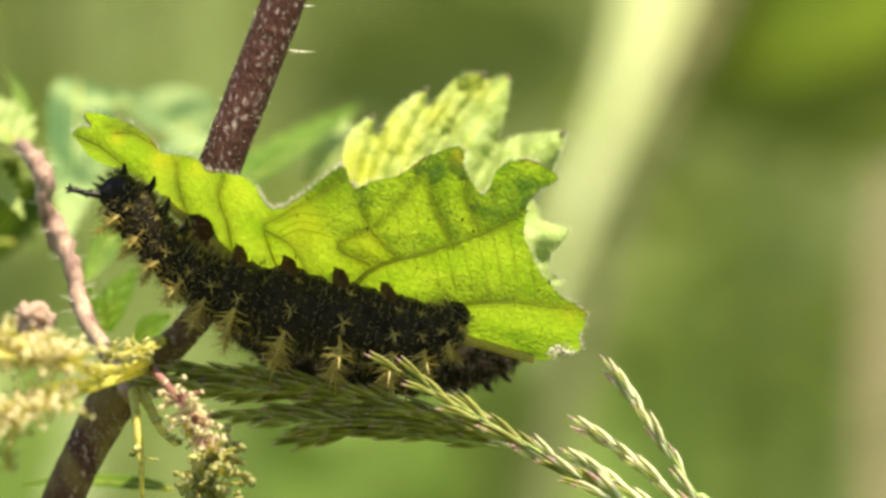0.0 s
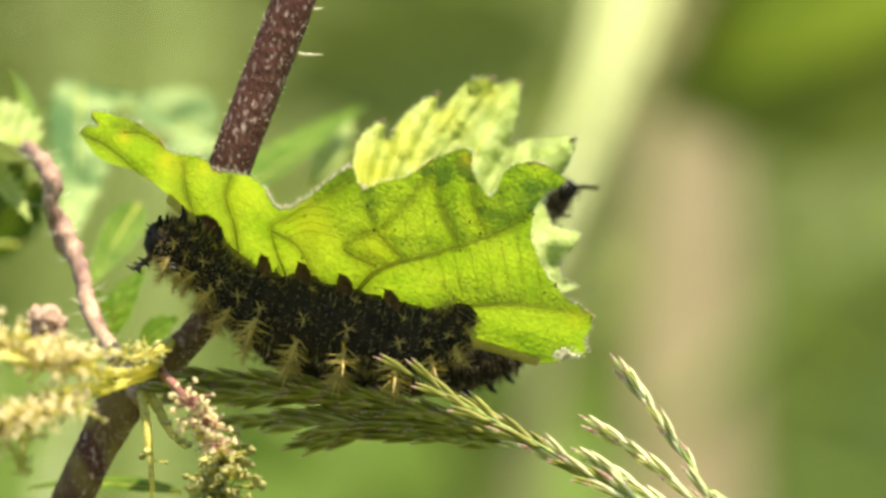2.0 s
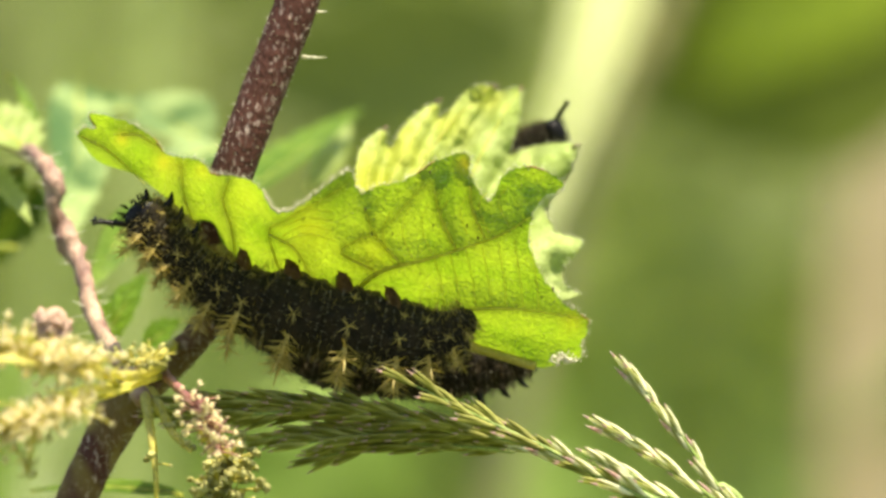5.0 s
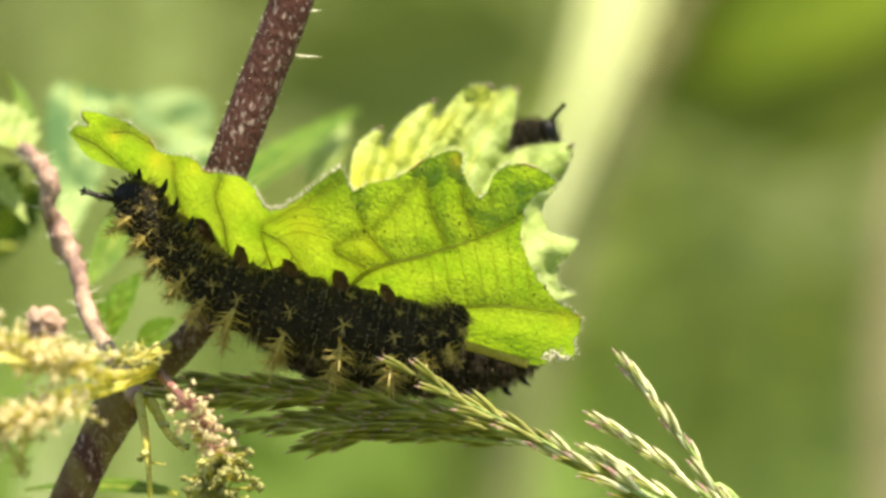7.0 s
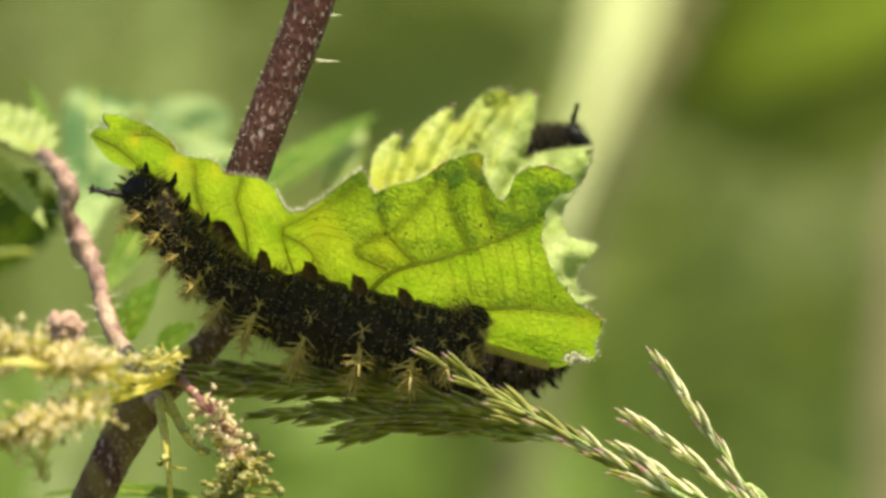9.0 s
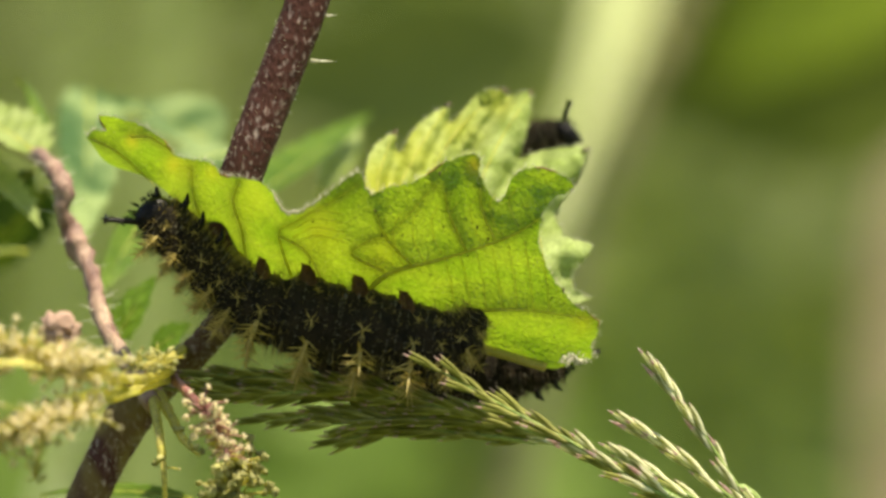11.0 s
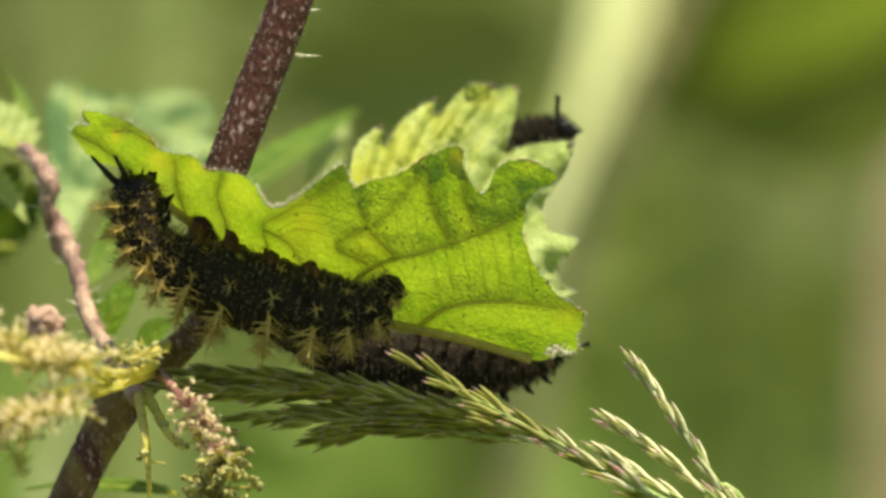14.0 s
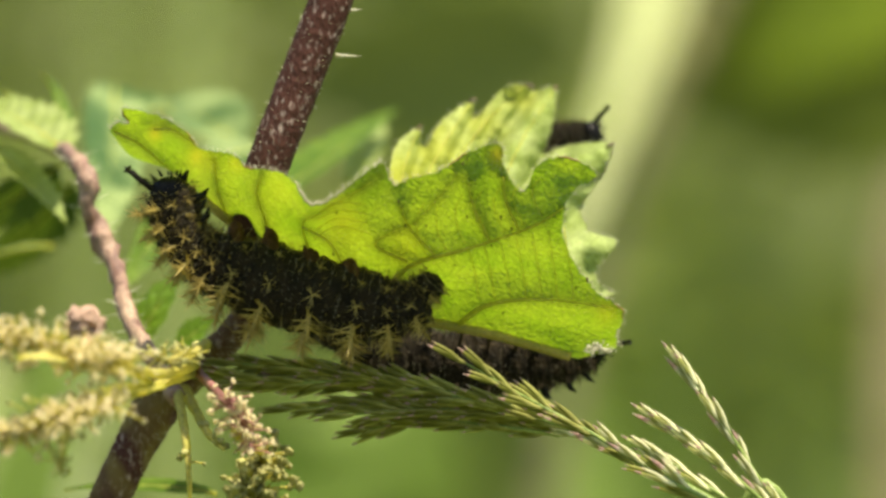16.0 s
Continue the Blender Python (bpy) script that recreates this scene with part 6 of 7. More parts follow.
    walk(rings[5], [
        (0, pose(-0.00893, 0.00140, -0.00299, 0, 29.45, 0)), (0.5, pose(-0.00892, 0.00140, -0.00309, 0, 28.08, 0)), (1, pose(-0.00887, 0.00140, -0.00317, 0, 27.07, 0)),
        (1.5, pose(-0.00825, 0.00140, -0.00327, 0, 31.28, 0)), (2, pose(-0.00727, 0.00140, -0.00377, 0, 34.66, 0)), (2.5, pose(-0.00726, 0.00140, -0.00364, 0, 33.31, 0)),
        (3, pose(-0.00785, 0.00140, -0.00375, 0, 30.42, 0)), (3.5, pose(-0.00823, 0.00140, -0.00319, 0, 32.26, 0)), (4, pose(-0.00877, 0.00140, -0.00270, 0, 32.34, 0)),
        (4.2, pose(-0.00885, 0.00140, -0.00266, 0, 32.05, 0)), (6.3, pose(-0.00830, 0.00140, -0.00382, 0, 32.29, 0)), (6.5, pose(-0.00832, 0.00140, -0.00349, 0, 32.80, 0)),
        (7, pose(-0.00847, 0.00140, -0.00290, 0, 32.67, 0)), (7.5, pose(-0.00836, 0.00140, -0.00301, 0, 33.49, 0)), (8, pose(-0.00862, 0.00140, -0.00278, 0, 36.07, 0)),
        (8.5, pose(-0.00846, 0.00140, -0.00306, 0, 35.79, 0)), (9, pose(-0.00860, 0.00140, -0.00285, 0, 34.79, 0)), (9.2, pose(-0.00866, 0.00140, -0.00297, 0, 32.49, 0)),
        (11.3, pose(-0.00782, 0.00140, -0.00353, 0, 36.09, 0)), (11.5, pose(-0.00795, 0.00140, -0.00341, 0, 34.52, 0)), (12, pose(-0.00857, 0.00140, -0.00355, 0, 30.52, 0)),
        (12.5, pose(-0.00890, 0.00140, -0.00320, 0, 33.42, 0)), (13, pose(-0.01042, 0.00140, -0.00322, 0, 42.73, 0)), (13.5, pose(-0.01182, 0.00140, -0.00153, 0, 32.56, 0)),
        (14, pose(-0.01182, 0.00140, -0.00153, 0, 32.56, 0)), (14.5, pose(-0.01182, 0.00140, -0.00153, 0, 32.56, 0)), (15, pose(-0.01182, 0.00140, -0.00153, 0, 32.56, 0)),
        (15.5, pose(-0.01182, 0.00140, -0.00153, 0, 32.56, 0)), (16, pose(-0.01182, 0.00140, -0.00153, 0, 32.56, 0)),
    ])
    walk(rings[6], [
        (0, pose(-0.00692, 0.00140, -0.00402, 0, 20.70, 0)), (0.5, pose(-0.00683, 0.00140, -0.00410, 0, 20.44, 0)), (1, pose(-0.00674, 0.00140, -0.00416, 0, 20.02, 0)),
        (1.5, pose(-0.00646, 0.00140, -0.00425, 0, 21.23, 0)), (2, pose(-0.00562, 0.00140, -0.00478, 0, 23.09, 0)), (2.5, pose(-0.00554, 0.00140, -0.00465, 0, 22.12, 0)),
        (3, pose(-0.00599, 0.00140, -0.00473, 0, 19.37, 0)), (3.5, pose(-0.00631, 0.00140, -0.00428, 0, 20.69, 0)), (4, pose(-0.00682, 0.00140, -0.00382, 0, 20.96, 0)),
        (4.2, pose(-0.00691, 0.00140, -0.00375, 0, 21.12, 0)), (6.3, pose(-0.00666, 0.00140, -0.00474, 0, 19.46, 0)), (6.5, pose(-0.00656, 0.00140, -0.00450, 0, 20.63, 0)),
        (7, pose(-0.00658, 0.00140, -0.00400, 0, 21.71, 0)), (7.5, pose(-0.00652, 0.00140, -0.00411, 0, 22.17, 0)), (8, pose(-0.00661, 0.00140, -0.00412, 0, 24.00, 0)),
        (8.5, pose(-0.00653, 0.00140, -0.00433, 0, 23.57, 0)), (9, pose(-0.00654, 0.00140, -0.00416, 0, 23.42, 0)), (9.2, pose(-0.00654, 0.00140, -0.00420, 0, 22.44, 0)),
        (11.3, pose(-0.00616, 0.00140, -0.00462, 0, 20.24, 0)), (11.5, pose(-0.00620, 0.00140, -0.00449, 0, 20.02, 0)), (12, pose(-0.00652, 0.00140, -0.00465, 0, 19.70, 0)),
        (12.5, pose(-0.00690, 0.00140, -0.00440, 0, 25.00, 0)), (13, pose(-0.00880, 0.00140, -0.00457, 0, 26.11, 0)), (13.5, pose(-0.01035, 0.00140, -0.00233, 0, 23.90, 0)),
        (14, pose(-0.01035, 0.00140, -0.00233, 0, 23.90, 0)), (14.5, pose(-0.01035, 0.00140, -0.00233, 0, 23.90, 0)), (15, pose(-0.01035, 0.00140, -0.00233, 0, 23.90, 0)),
        (15.5, pose(-0.01035, 0.00140, -0.00233, 0, 23.90, 0)), (16, pose(-0.01035, 0.00140, -0.00233, 0, 23.90, 0)),
    ])
    walk(rings[7], [
        (0, pose(-0.00290, 0.00140, -0.00527, 0, 15.70, 0)), (0.5, pose(-0.00288, 0.00140, -0.00534, 0, 15.83, 0)), (1, pose(-0.00278, 0.00140, -0.00539, 0, 15.67, 0)),
        (1.5, pose(-0.00268, 0.00140, -0.00543, 0, 15.77, 0)), (2, pose(-0.00233, 0.00140, -0.00587, 0, 16.36, 0)), (2.5, pose(-0.00216, 0.00140, -0.00571, 0, 15.54, 0)),
        (3, pose(-0.00232, 0.00140, -0.00569, 0, 13.00, 0)), (3.5, pose(-0.00251, 0.00140, -0.00535, 0, 14.01, 0)), (4, pose(-0.00281, 0.00140, -0.00498, 0, 14.61, 0)),
        (4.2, pose(-0.00291, 0.00140, -0.00495, 0, 15.07, 0)), (6.3, pose(-0.00259, 0.00140, -0.00584, 0, 13.57, 0)), (6.5, pose(-0.00254, 0.00140, -0.00566, 0, 14.55, 0)),
        (7, pose(-0.00255, 0.00140, -0.00526, 0, 15.81, 0)), (7.5, pose(-0.00254, 0.00140, -0.00539, 0, 16.14, 0)), (8, pose(-0.00260, 0.00140, -0.00546, 0, 16.90, 0)),
        (8.5, pose(-0.00262, 0.00140, -0.00561, 0, 16.52, 0)), (9, pose(-0.00260, 0.00140, -0.00545, 0, 16.54, 0)), (9.2, pose(-0.00260, 0.00140, -0.00547, 0, 16.25, 0)),
        (11.3, pose(-0.00227, 0.00140, -0.00558, 0, 12.29, 0)), (11.5, pose(-0.00228, 0.00140, -0.00547, 0, 12.48, 0)), (12, pose(-0.00262, 0.00140, -0.00568, 0, 13.22, 0)),
        (12.5, pose(-0.00356, 0.00140, -0.00569, 0, 19.13, 0)), (13, pose(-0.00608, 0.00140, -0.00535, 0, 13.75, 0)), (13.5, pose(-0.00753, 0.00140, -0.00344, 0, 18.70, 0)),
        (14, pose(-0.00753, 0.00140, -0.00344, 0, 18.70, 0)), (14.5, pose(-0.00753, 0.00140, -0.00344, 0, 18.70, 0)), (15, pose(-0.00753, 0.00140, -0.00344, 0, 18.70, 0)),
        (15.5, pose(-0.00753, 0.00140, -0.00344, 0, 18.70, 0)), (16, pose(-0.00753, 0.00140, -0.00344, 0, 18.70, 0)),
    ])
    walk(rings[8], [
        (0, pose(0.00134, 0.00140, -0.00634, 0, 12.79, 0)), (0.5, pose(0.00130, 0.00140, -0.00640, 0, 12.42, 0)), (1, pose(0.00140, 0.00140, -0.00644, 0, 12.09, 0)),
        (1.5, pose(0.00132, 0.00140, -0.00644, 0, 12.60, 0)), (2, pose(0.00118, 0.00140, -0.00678, 0, 12.81, 0)), (2.5, pose(0.00144, 0.00140, -0.00659, 0, 12.81, 0)),
        (3, pose(0.00157, 0.00140, -0.00647, 0, 11.65, 0)), (3.5, pose(0.00152, 0.00140, -0.00624, 0, 11.45, 0)), (4, pose(0.00142, 0.00140, -0.00596, 0, 10.91, 0)),
        (4.2, pose(0.00132, 0.00140, -0.00597, 0, 11.47, 0)), (6.3, pose(0.00171, 0.00140, -0.00676, 0, 11.32, 0)), (6.5, pose(0.00171, 0.00140, -0.00665, 0, 11.93, 0)),
        (7, pose(0.00171, 0.00140, -0.00634, 0, 12.20, 0)), (7.5, pose(0.00167, 0.00140, -0.00648, 0, 12.64, 0)), (8, pose(0.00162, 0.00140, -0.00662, 0, 12.53, 0)),
        (8.5, pose(0.00152, 0.00140, -0.00672, 0, 12.28, 0)), (9, pose(0.00156, 0.00140, -0.00656, 0, 11.98, 0)), (9.2, pose(0.00156, 0.00140, -0.00656, 0, 12.13, 0)),
        (11.3, pose(0.00185, 0.00140, -0.00636, 0, 12.01, 0)), (11.5, pose(0.00185, 0.00140, -0.00628, 0, 12.38, 0)), (12, pose(0.00149, 0.00140, -0.00653, 0, 11.72, 0)),
        (12.5, pose(-0.00001, 0.00140, -0.00679, 0, 9.24, 0)), (13, pose(-0.00313, 0.00140, -0.00596, 0, 12.40, 0)), (13.5, pose(-0.00409, 0.00140, -0.00445, 0, 14.34, 0)),
        (14, pose(-0.00409, 0.00140, -0.00445, 0, 14.34, 0)), (14.5, pose(-0.00409, 0.00140, -0.00445, 0, 14.34, 0)), (15, pose(-0.00409, 0.00140, -0.00445, 0, 14.34, 0)),
        (15.5, pose(-0.00409, 0.00140, -0.00445, 0, 14.34, 0)), (16, pose(-0.00409, 0.00140, -0.00445, 0, 14.34, 0)),
    ])
    walk(rings[9], [
        (0, pose(0.00536, 0.00140, -0.00714, 0, 8.25, 0)), (0.5, pose(0.00536, 0.00140, -0.00716, 0, 7.68, 0)), (1, pose(0.00537, 0.00140, -0.00714, 0, 7.38, 0)),
        (1.5, pose(0.00534, 0.00140, -0.00723, 0, 8.01, 0)), (2, pose(0.00525, 0.00140, -0.00760, 0, 6.87, 0)), (2.5, pose(0.00547, 0.00140, -0.00744, 0, 7.71, 0)),
        (3, pose(0.00560, 0.00140, -0.00732, 0, 7.80, 0)), (3.5, pose(0.00560, 0.00140, -0.00699, 0, 7.95, 0)), (4, pose(0.00545, 0.00140, -0.00657, 0, 8.00, 0)),
        (4.2, pose(0.00540, 0.00140, -0.00664, 0, 8.43, 0)), (6.3, pose(0.00574, 0.00140, -0.00751, 0, 6.25, 0)), (6.5, pose(0.00574, 0.00140, -0.00741, 0, 6.61, 0)),
        (7, pose(0.00574, 0.00140, -0.00705, 0, 7.31, 0)), (7.5, pose(0.00574, 0.00140, -0.00725, 0, 7.25, 0)), (8, pose(0.00565, 0.00140, -0.00729, 0, 6.33, 0)),
        (8.5, pose(0.00559, 0.00140, -0.00740, 0, 6.10, 0)), (9, pose(0.00559, 0.00140, -0.00719, 0, 6.00, 0)), (9.2, pose(0.00559, 0.00140, -0.00723, 0, 6.27, 0)),
        (11.3, pose(0.00583, 0.00140, -0.00730, 0, 8.87, 0)), (11.5, pose(0.00584, 0.00140, -0.00726, 0, 9.40, 0)), (12, pose(0.00476, 0.00140, -0.00721, 0, 5.93, 0)),
        (12.5, pose(0.00281, 0.00140, -0.00672, 0, -8.13, 0)), (13, pose(0.00023, 0.00140, -0.00674, 0, 3.76, 0)), (13.5, pose(-0.00065, 0.00140, -0.00520, 0, 10.24, 0)),
        (14, pose(-0.00065, 0.00140, -0.00520, 0, 10.24, 0)), (14.5, pose(-0.00065, 0.00140, -0.00520, 0, 10.24, 0)), (15, pose(-0.00065, 0.00140, -0.00520, 0, 10.24, 0)),
        (15.5, pose(-0.00065, 0.00140, -0.00520, 0, 10.24, 0)), (16, pose(-0.00065, 0.00140, -0.00520, 0, 10.24, 0)),
    ])
    walk(rings[10], [
        (0, pose(0.00750, 0.00140, -0.00723, 0, -3.49, 0)), (0.5, pose(0.00750, 0.00140, -0.00724, 0, -3.58, 0)), (1, pose(0.00752, 0.00140, -0.00723, 0, -3.26, 0)),
        (1.5, pose(0.00748, 0.00140, -0.00731, 0, -3.71, 0)), (2, pose(0.00746, 0.00140, -0.00754, 0, -7.75, 0)), (2.5, pose(0.00764, 0.00140, -0.00743, 0, -6.63, 0)),
        (3, pose(0.00775, 0.00140, -0.00732, 0, -6.29, 0)), (3.5, pose(0.00774, 0.00140, -0.00711, 0, -2.70, 0)), (4, pose(0.00759, 0.00140, -0.00683, 0, 1.83, 0)),
        (4.2, pose(0.00758, 0.00140, -0.00690, 0, 1.91, 0)), (6.3, pose(0.00791, 0.00140, -0.00744, 0, -8.22, 0)), (6.5, pose(0.00791, 0.00140, -0.00736, 0, -7.56, 0)),
        (7, pose(0.00788, 0.00140, -0.00713, 0, -3.65, 0)), (7.5, pose(0.00788, 0.00140, -0.00727, 0, -5.38, 0)), (8, pose(0.00782, 0.00140, -0.00730, 0, -5.76, 0)),
        (8.5, pose(0.00777, 0.00140, -0.00739, 0, -6.51, 0)), (9, pose(0.00776, 0.00140, -0.00721, 0, -5.35, 0)), (9.2, pose(0.00776, 0.00140, -0.00724, 0, -5.81, 0)),
        (11.3, pose(0.00796, 0.00140, -0.00732, 0, -5.90, 0)), (11.5, pose(0.00795, 0.00140, -0.00729, 0, -5.51, 0)), (12, pose(0.00663, 0.00140, -0.00706, 0, -12.59, 0)),
        (12.5, pose(0.00451, 0.00140, -0.00615, 0, -29.18, 0)), (13, pose(0.00247, 0.00140, -0.00632, 0, -17.65, 0)), (13.5, pose(0.00172, 0.00140, -0.00550, 0, -0.22, 0)),
        (14, pose(0.00172, 0.00140, -0.00550, 0, -0.22, 0)), (14.5, pose(0.00172, 0.00140, -0.00550, 0, -0.22, 0)), (15, pose(0.00172, 0.00140, -0.00550, 0, -0.22, 0)),
        (15.5, pose(0.00172, 0.00140, -0.00550, 0, -0.22, 0)), (16, pose(0.00172, 0.00140, -0.00550, 0, -0.22, 0)),
    ])
    walk(rings[11], [
        (0, pose(0.00902, 0.00140, -0.00692, 0, -27.47, 0)), (0.5, pose(0.00902, 0.00140, -0.00693, 0, -27.61, 0)), (1, pose(0.00903, 0.00140, -0.00693, 0, -27.19, 0)),
        (1.5, pose(0.00900, 0.00140, -0.00699, 0, -27.79, 0)), (2, pose(0.00905, 0.00140, -0.00708, 0, -31.50, 0)), (2.5, pose(0.00918, 0.00140, -0.00701, 0, -30.93, 0)),
        (3, pose(0.00928, 0.00140, -0.00691, 0, -30.79, 0)), (3.5, pose(0.00925, 0.00140, -0.00682, 0, -26.49, 0)), (4, pose(0.00911, 0.00140, -0.00669, 0, -20.21, 0)),
        (4.2, pose(0.00914, 0.00140, -0.00676, 0, -19.31, 0)), (6.3, pose(0.00945, 0.00140, -0.00697, 0, -32.87, 0)), (6.5, pose(0.00945, 0.00140, -0.00692, 0, -32.05, 0)),
        (7, pose(0.00939, 0.00140, -0.00681, 0, -27.75, 0)), (7.5, pose(0.00940, 0.00140, -0.00690, 0, -29.93, 0)), (8, pose(0.00937, 0.00140, -0.00692, 0, -29.86, 0)),
        (8.5, pose(0.00933, 0.00140, -0.00697, 0, -30.52, 0)), (9, pose(0.00930, 0.00140, -0.00684, 0, -29.36, 0)), (9.2, pose(0.00930, 0.00140, -0.00685, 0, -29.93, 0)),
        (11.3, pose(0.00946, 0.00140, -0.00693, 0, -30.86, 0)), (11.5, pose(0.00944, 0.00140, -0.00691, 0, -30.67, 0)), (12, pose(0.00787, 0.00140, -0.00652, 0, -44.08, 0)),
        (12.5, pose(0.00559, 0.00140, -0.00517, 0, -61.49, 0)), (13, pose(0.00409, 0.00140, -0.00551, 0, -41.70, 0)), (13.5, pose(0.00350, 0.00140, -0.00518, 0, -27.13, 0)),
        (14, pose(0.00350, 0.00140, -0.00518, 0, -27.13, 0)), (14.5, pose(0.00350, 0.00140, -0.00518, 0, -27.13, 0)), (15, pose(0.00350, 0.00140, -0.00518, 0, -27.13, 0)),
        (15.5, pose(0.00350, 0.00140, -0.00518, 0, -27.13, 0)), (16, pose(0.00350, 0.00140, -0.00518, 0, -27.13, 0)),
    ])
    walk(rings[12], [
        (0, pose(0.00973, 0.00140, -0.00607, 0, -49.90, 0)), (0.5, pose(0.00973, 0.00140, -0.00607, 0, -50.02, 0)), (1, pose(0.00975, 0.00140, -0.00609, 0, -49.69, 0)),
        (1.5, pose(0.00971, 0.00140, -0.00613, 0, -50.18, 0)), (2, pose(0.00984, 0.00140, -0.00608, 0, -51.72, 0)), (2.5, pose(0.00992, 0.00140, -0.00606, 0, -52.13, 0)),
        (3, pose(0.01001, 0.00140, -0.00598, 0, -52.33, 0)), (3.5, pose(0.00996, 0.00140, -0.00600, 0, -49.14, 0)), (4, pose(0.00982, 0.00140, -0.00601, 0, -43.56, 0)),
        (4.2, pose(0.00990, 0.00140, -0.00609, 0, -41.65, 0)), (6.3, pose(0.01019, 0.00140, -0.00597, 0, -53.69, 0)), (6.5, pose(0.01019, 0.00140, -0.00593, 0, -53.01, 0)),
        (7, pose(0.01010, 0.00140, -0.00596, 0, -50.19, 0)), (7.5, pose(0.01011, 0.00140, -0.00599, 0, -51.95, 0)), (8, pose(0.01011, 0.00140, -0.00599, 0, -51.28, 0)),
        (8.5, pose(0.01009, 0.00140, -0.00602, 0, -51.50, 0)), (9, pose(0.01004, 0.00140, -0.00593, 0, -50.88, 0)), (9.2, pose(0.01004, 0.00140, -0.00593, 0, -51.34, 0)),
        (11.3, pose(0.01015, 0.00140, -0.00601, 0, -53.00, 0)), (11.5, pose(0.01012, 0.00140, -0.00600, 0, -53.19, 0)), (12, pose(0.00832, 0.00140, -0.00543, 0, -67.85, 0)),
        (12.5, pose(0.00586, 0.00140, -0.00366, 0, -79.72, 0)), (13, pose(0.00490, 0.00140, -0.00416, 0, -58.94, 0)), (13.5, pose(0.00470, 0.00140, -0.00397, 0, -45.22, 0)),
        (14, pose(0.00470, 0.00140, -0.00397, 0, -45.22, 0)), (14.5, pose(0.00470, 0.00140, -0.00397, 0, -45.22, 0)), (15, pose(0.00470, 0.00140, -0.00397, 0, -45.22, 0)),
        (15.5, pose(0.00470, 0.00140, -0.00397, 0, -45.22, 0)), (16, pose(0.00470, 0.00140, -0.00397, 0, -45.22, 0)),
    ])
    walk(dry_leaf, [
        (0, pose(0.13375, 1.50000, 0.49703, 0, 0.00, 0)), (1, pose(0.13824, 1.50000, 0.49703, 0, 0.17, 0)), (1.5, pose(0.11488, 1.50000, 0.49703, 0, -0.72, 0)),
        (2, pose(0.08051, 1.50000, 0.49703, 0, -2.04, 0)), (2.5, pose(0.11557, 1.50000, 0.49703, 0, -0.70, 0)), (3, pose(0.14133, 1.50000, 0.49703, 0, 0.29, 0)),
        (3.5, pose(0.10684, 1.50000, 0.49703, 0, -1.03, 0)), (4, pose(0.08750, 1.50000, 0.49703, 0, -1.78, 0)), (4.2, pose(0.09027, 1.50000, 0.49703, 0, -1.67, 0)),
        (5.2, pose(0.14390, 1.50000, 0.49703, 0, 0.39, 0)), (6.3, pose(0.14867, 1.50000, 0.49703, 0, 0.57, 0)), (6.5, pose(0.14773, 1.50000, 0.49703, 0, 0.54, 0)),
        (7.5, pose(0.14887, 1.50000, 0.49703, 0, 0.58, 0)), (9.2, pose(0.14840, 1.50000, 0.49703, 0, 0.56, 0)), (10.5, pose(0.14549, 1.50000, 0.49703, 0, 0.45, 0)),
        (11.3, pose(0.13938, 1.50000, 0.49703, 0, 0.22, 0)), (11.5, pose(0.12793, 1.50000, 0.49703, 0, -0.22, 0)), (12, pose(0.14082, 1.50000, 0.49703, 0, 0.27, 0)),
        (12.5, pose(0.11734, 1.50000, 0.49703, 0, -0.63, 0)), (13, pose(0.14746, 1.50000, 0.49703, 0, 0.53, 0)), (13.5, pose(0.13508, 1.50000, 0.49703, 0, 0.05, 0)),
        (14, pose(0.14535, 1.50000, 0.49703, 0, 0.45, 0)), (15, pose(0.14293, 1.50000, 0.49703, 0, 0.35, 0)), (16, pose(0.14070, 1.50000, 0.49703, 0, 0.27, 0)),
    ])
    walk(seed_head, [
        (0, pose(0.04766, 0.06000, 0.58273, 0, 0.00, 0)), (2, pose(0.04629, 0.06000, 0.58291, 0, 0.00, 0)), (2.8, pose(0.04561, 0.06000, 0.58178, 0, 0.00, 0)),
        (3.0, pose(0.04240, 0.06000, 0.58195, 0, 0.00, 0)), (3.3, pose(0.03762, 0.06000, 0.58242, 0, 0.00, 0)), (3.5, pose(0.03796, 0.06000, 0.58247, 0, 0.00, 0)),
        (3.6, pose(0.03900, 0.06000, 0.58475, 0, 0.00, 0)), (3.8, pose(0.03587, 0.06000, 0.58510, 0, 0.00, 0)), (4.0, pose(0.04404, 0.06000, 0.58383, 0, 0.00, 0)),
        (4.2, pose(0.04546, 0.06000, 0.58301, 0, 0.00, 0)), (5.2, pose(0.04766, 0.06000, 0.58265, 0, 0.00, 0)), (6.3, pose(0.04130, 0.06000, 0.58227, 0, 0.00, 0)),
        (6.5, pose(0.03929, 0.06000, 0.58078, 0, 0.00, 0)), (6.7, pose(0.04240, 0.06000, 0.58117, 0, 0.00, 0)), (7, pose(0.04662, 0.06000, 0.58259, 0, 0.00, 0)),
        (8, pose(0.04679, 0.06000, 0.58296, 0, 0.00, 0)), (12, pose(0.04638, 0.06000, 0.58325, 0, 0.00, 0)), (16, pose(0.04475, 0.06000, 0.58285, 0, 0.00, 0)),
    ])
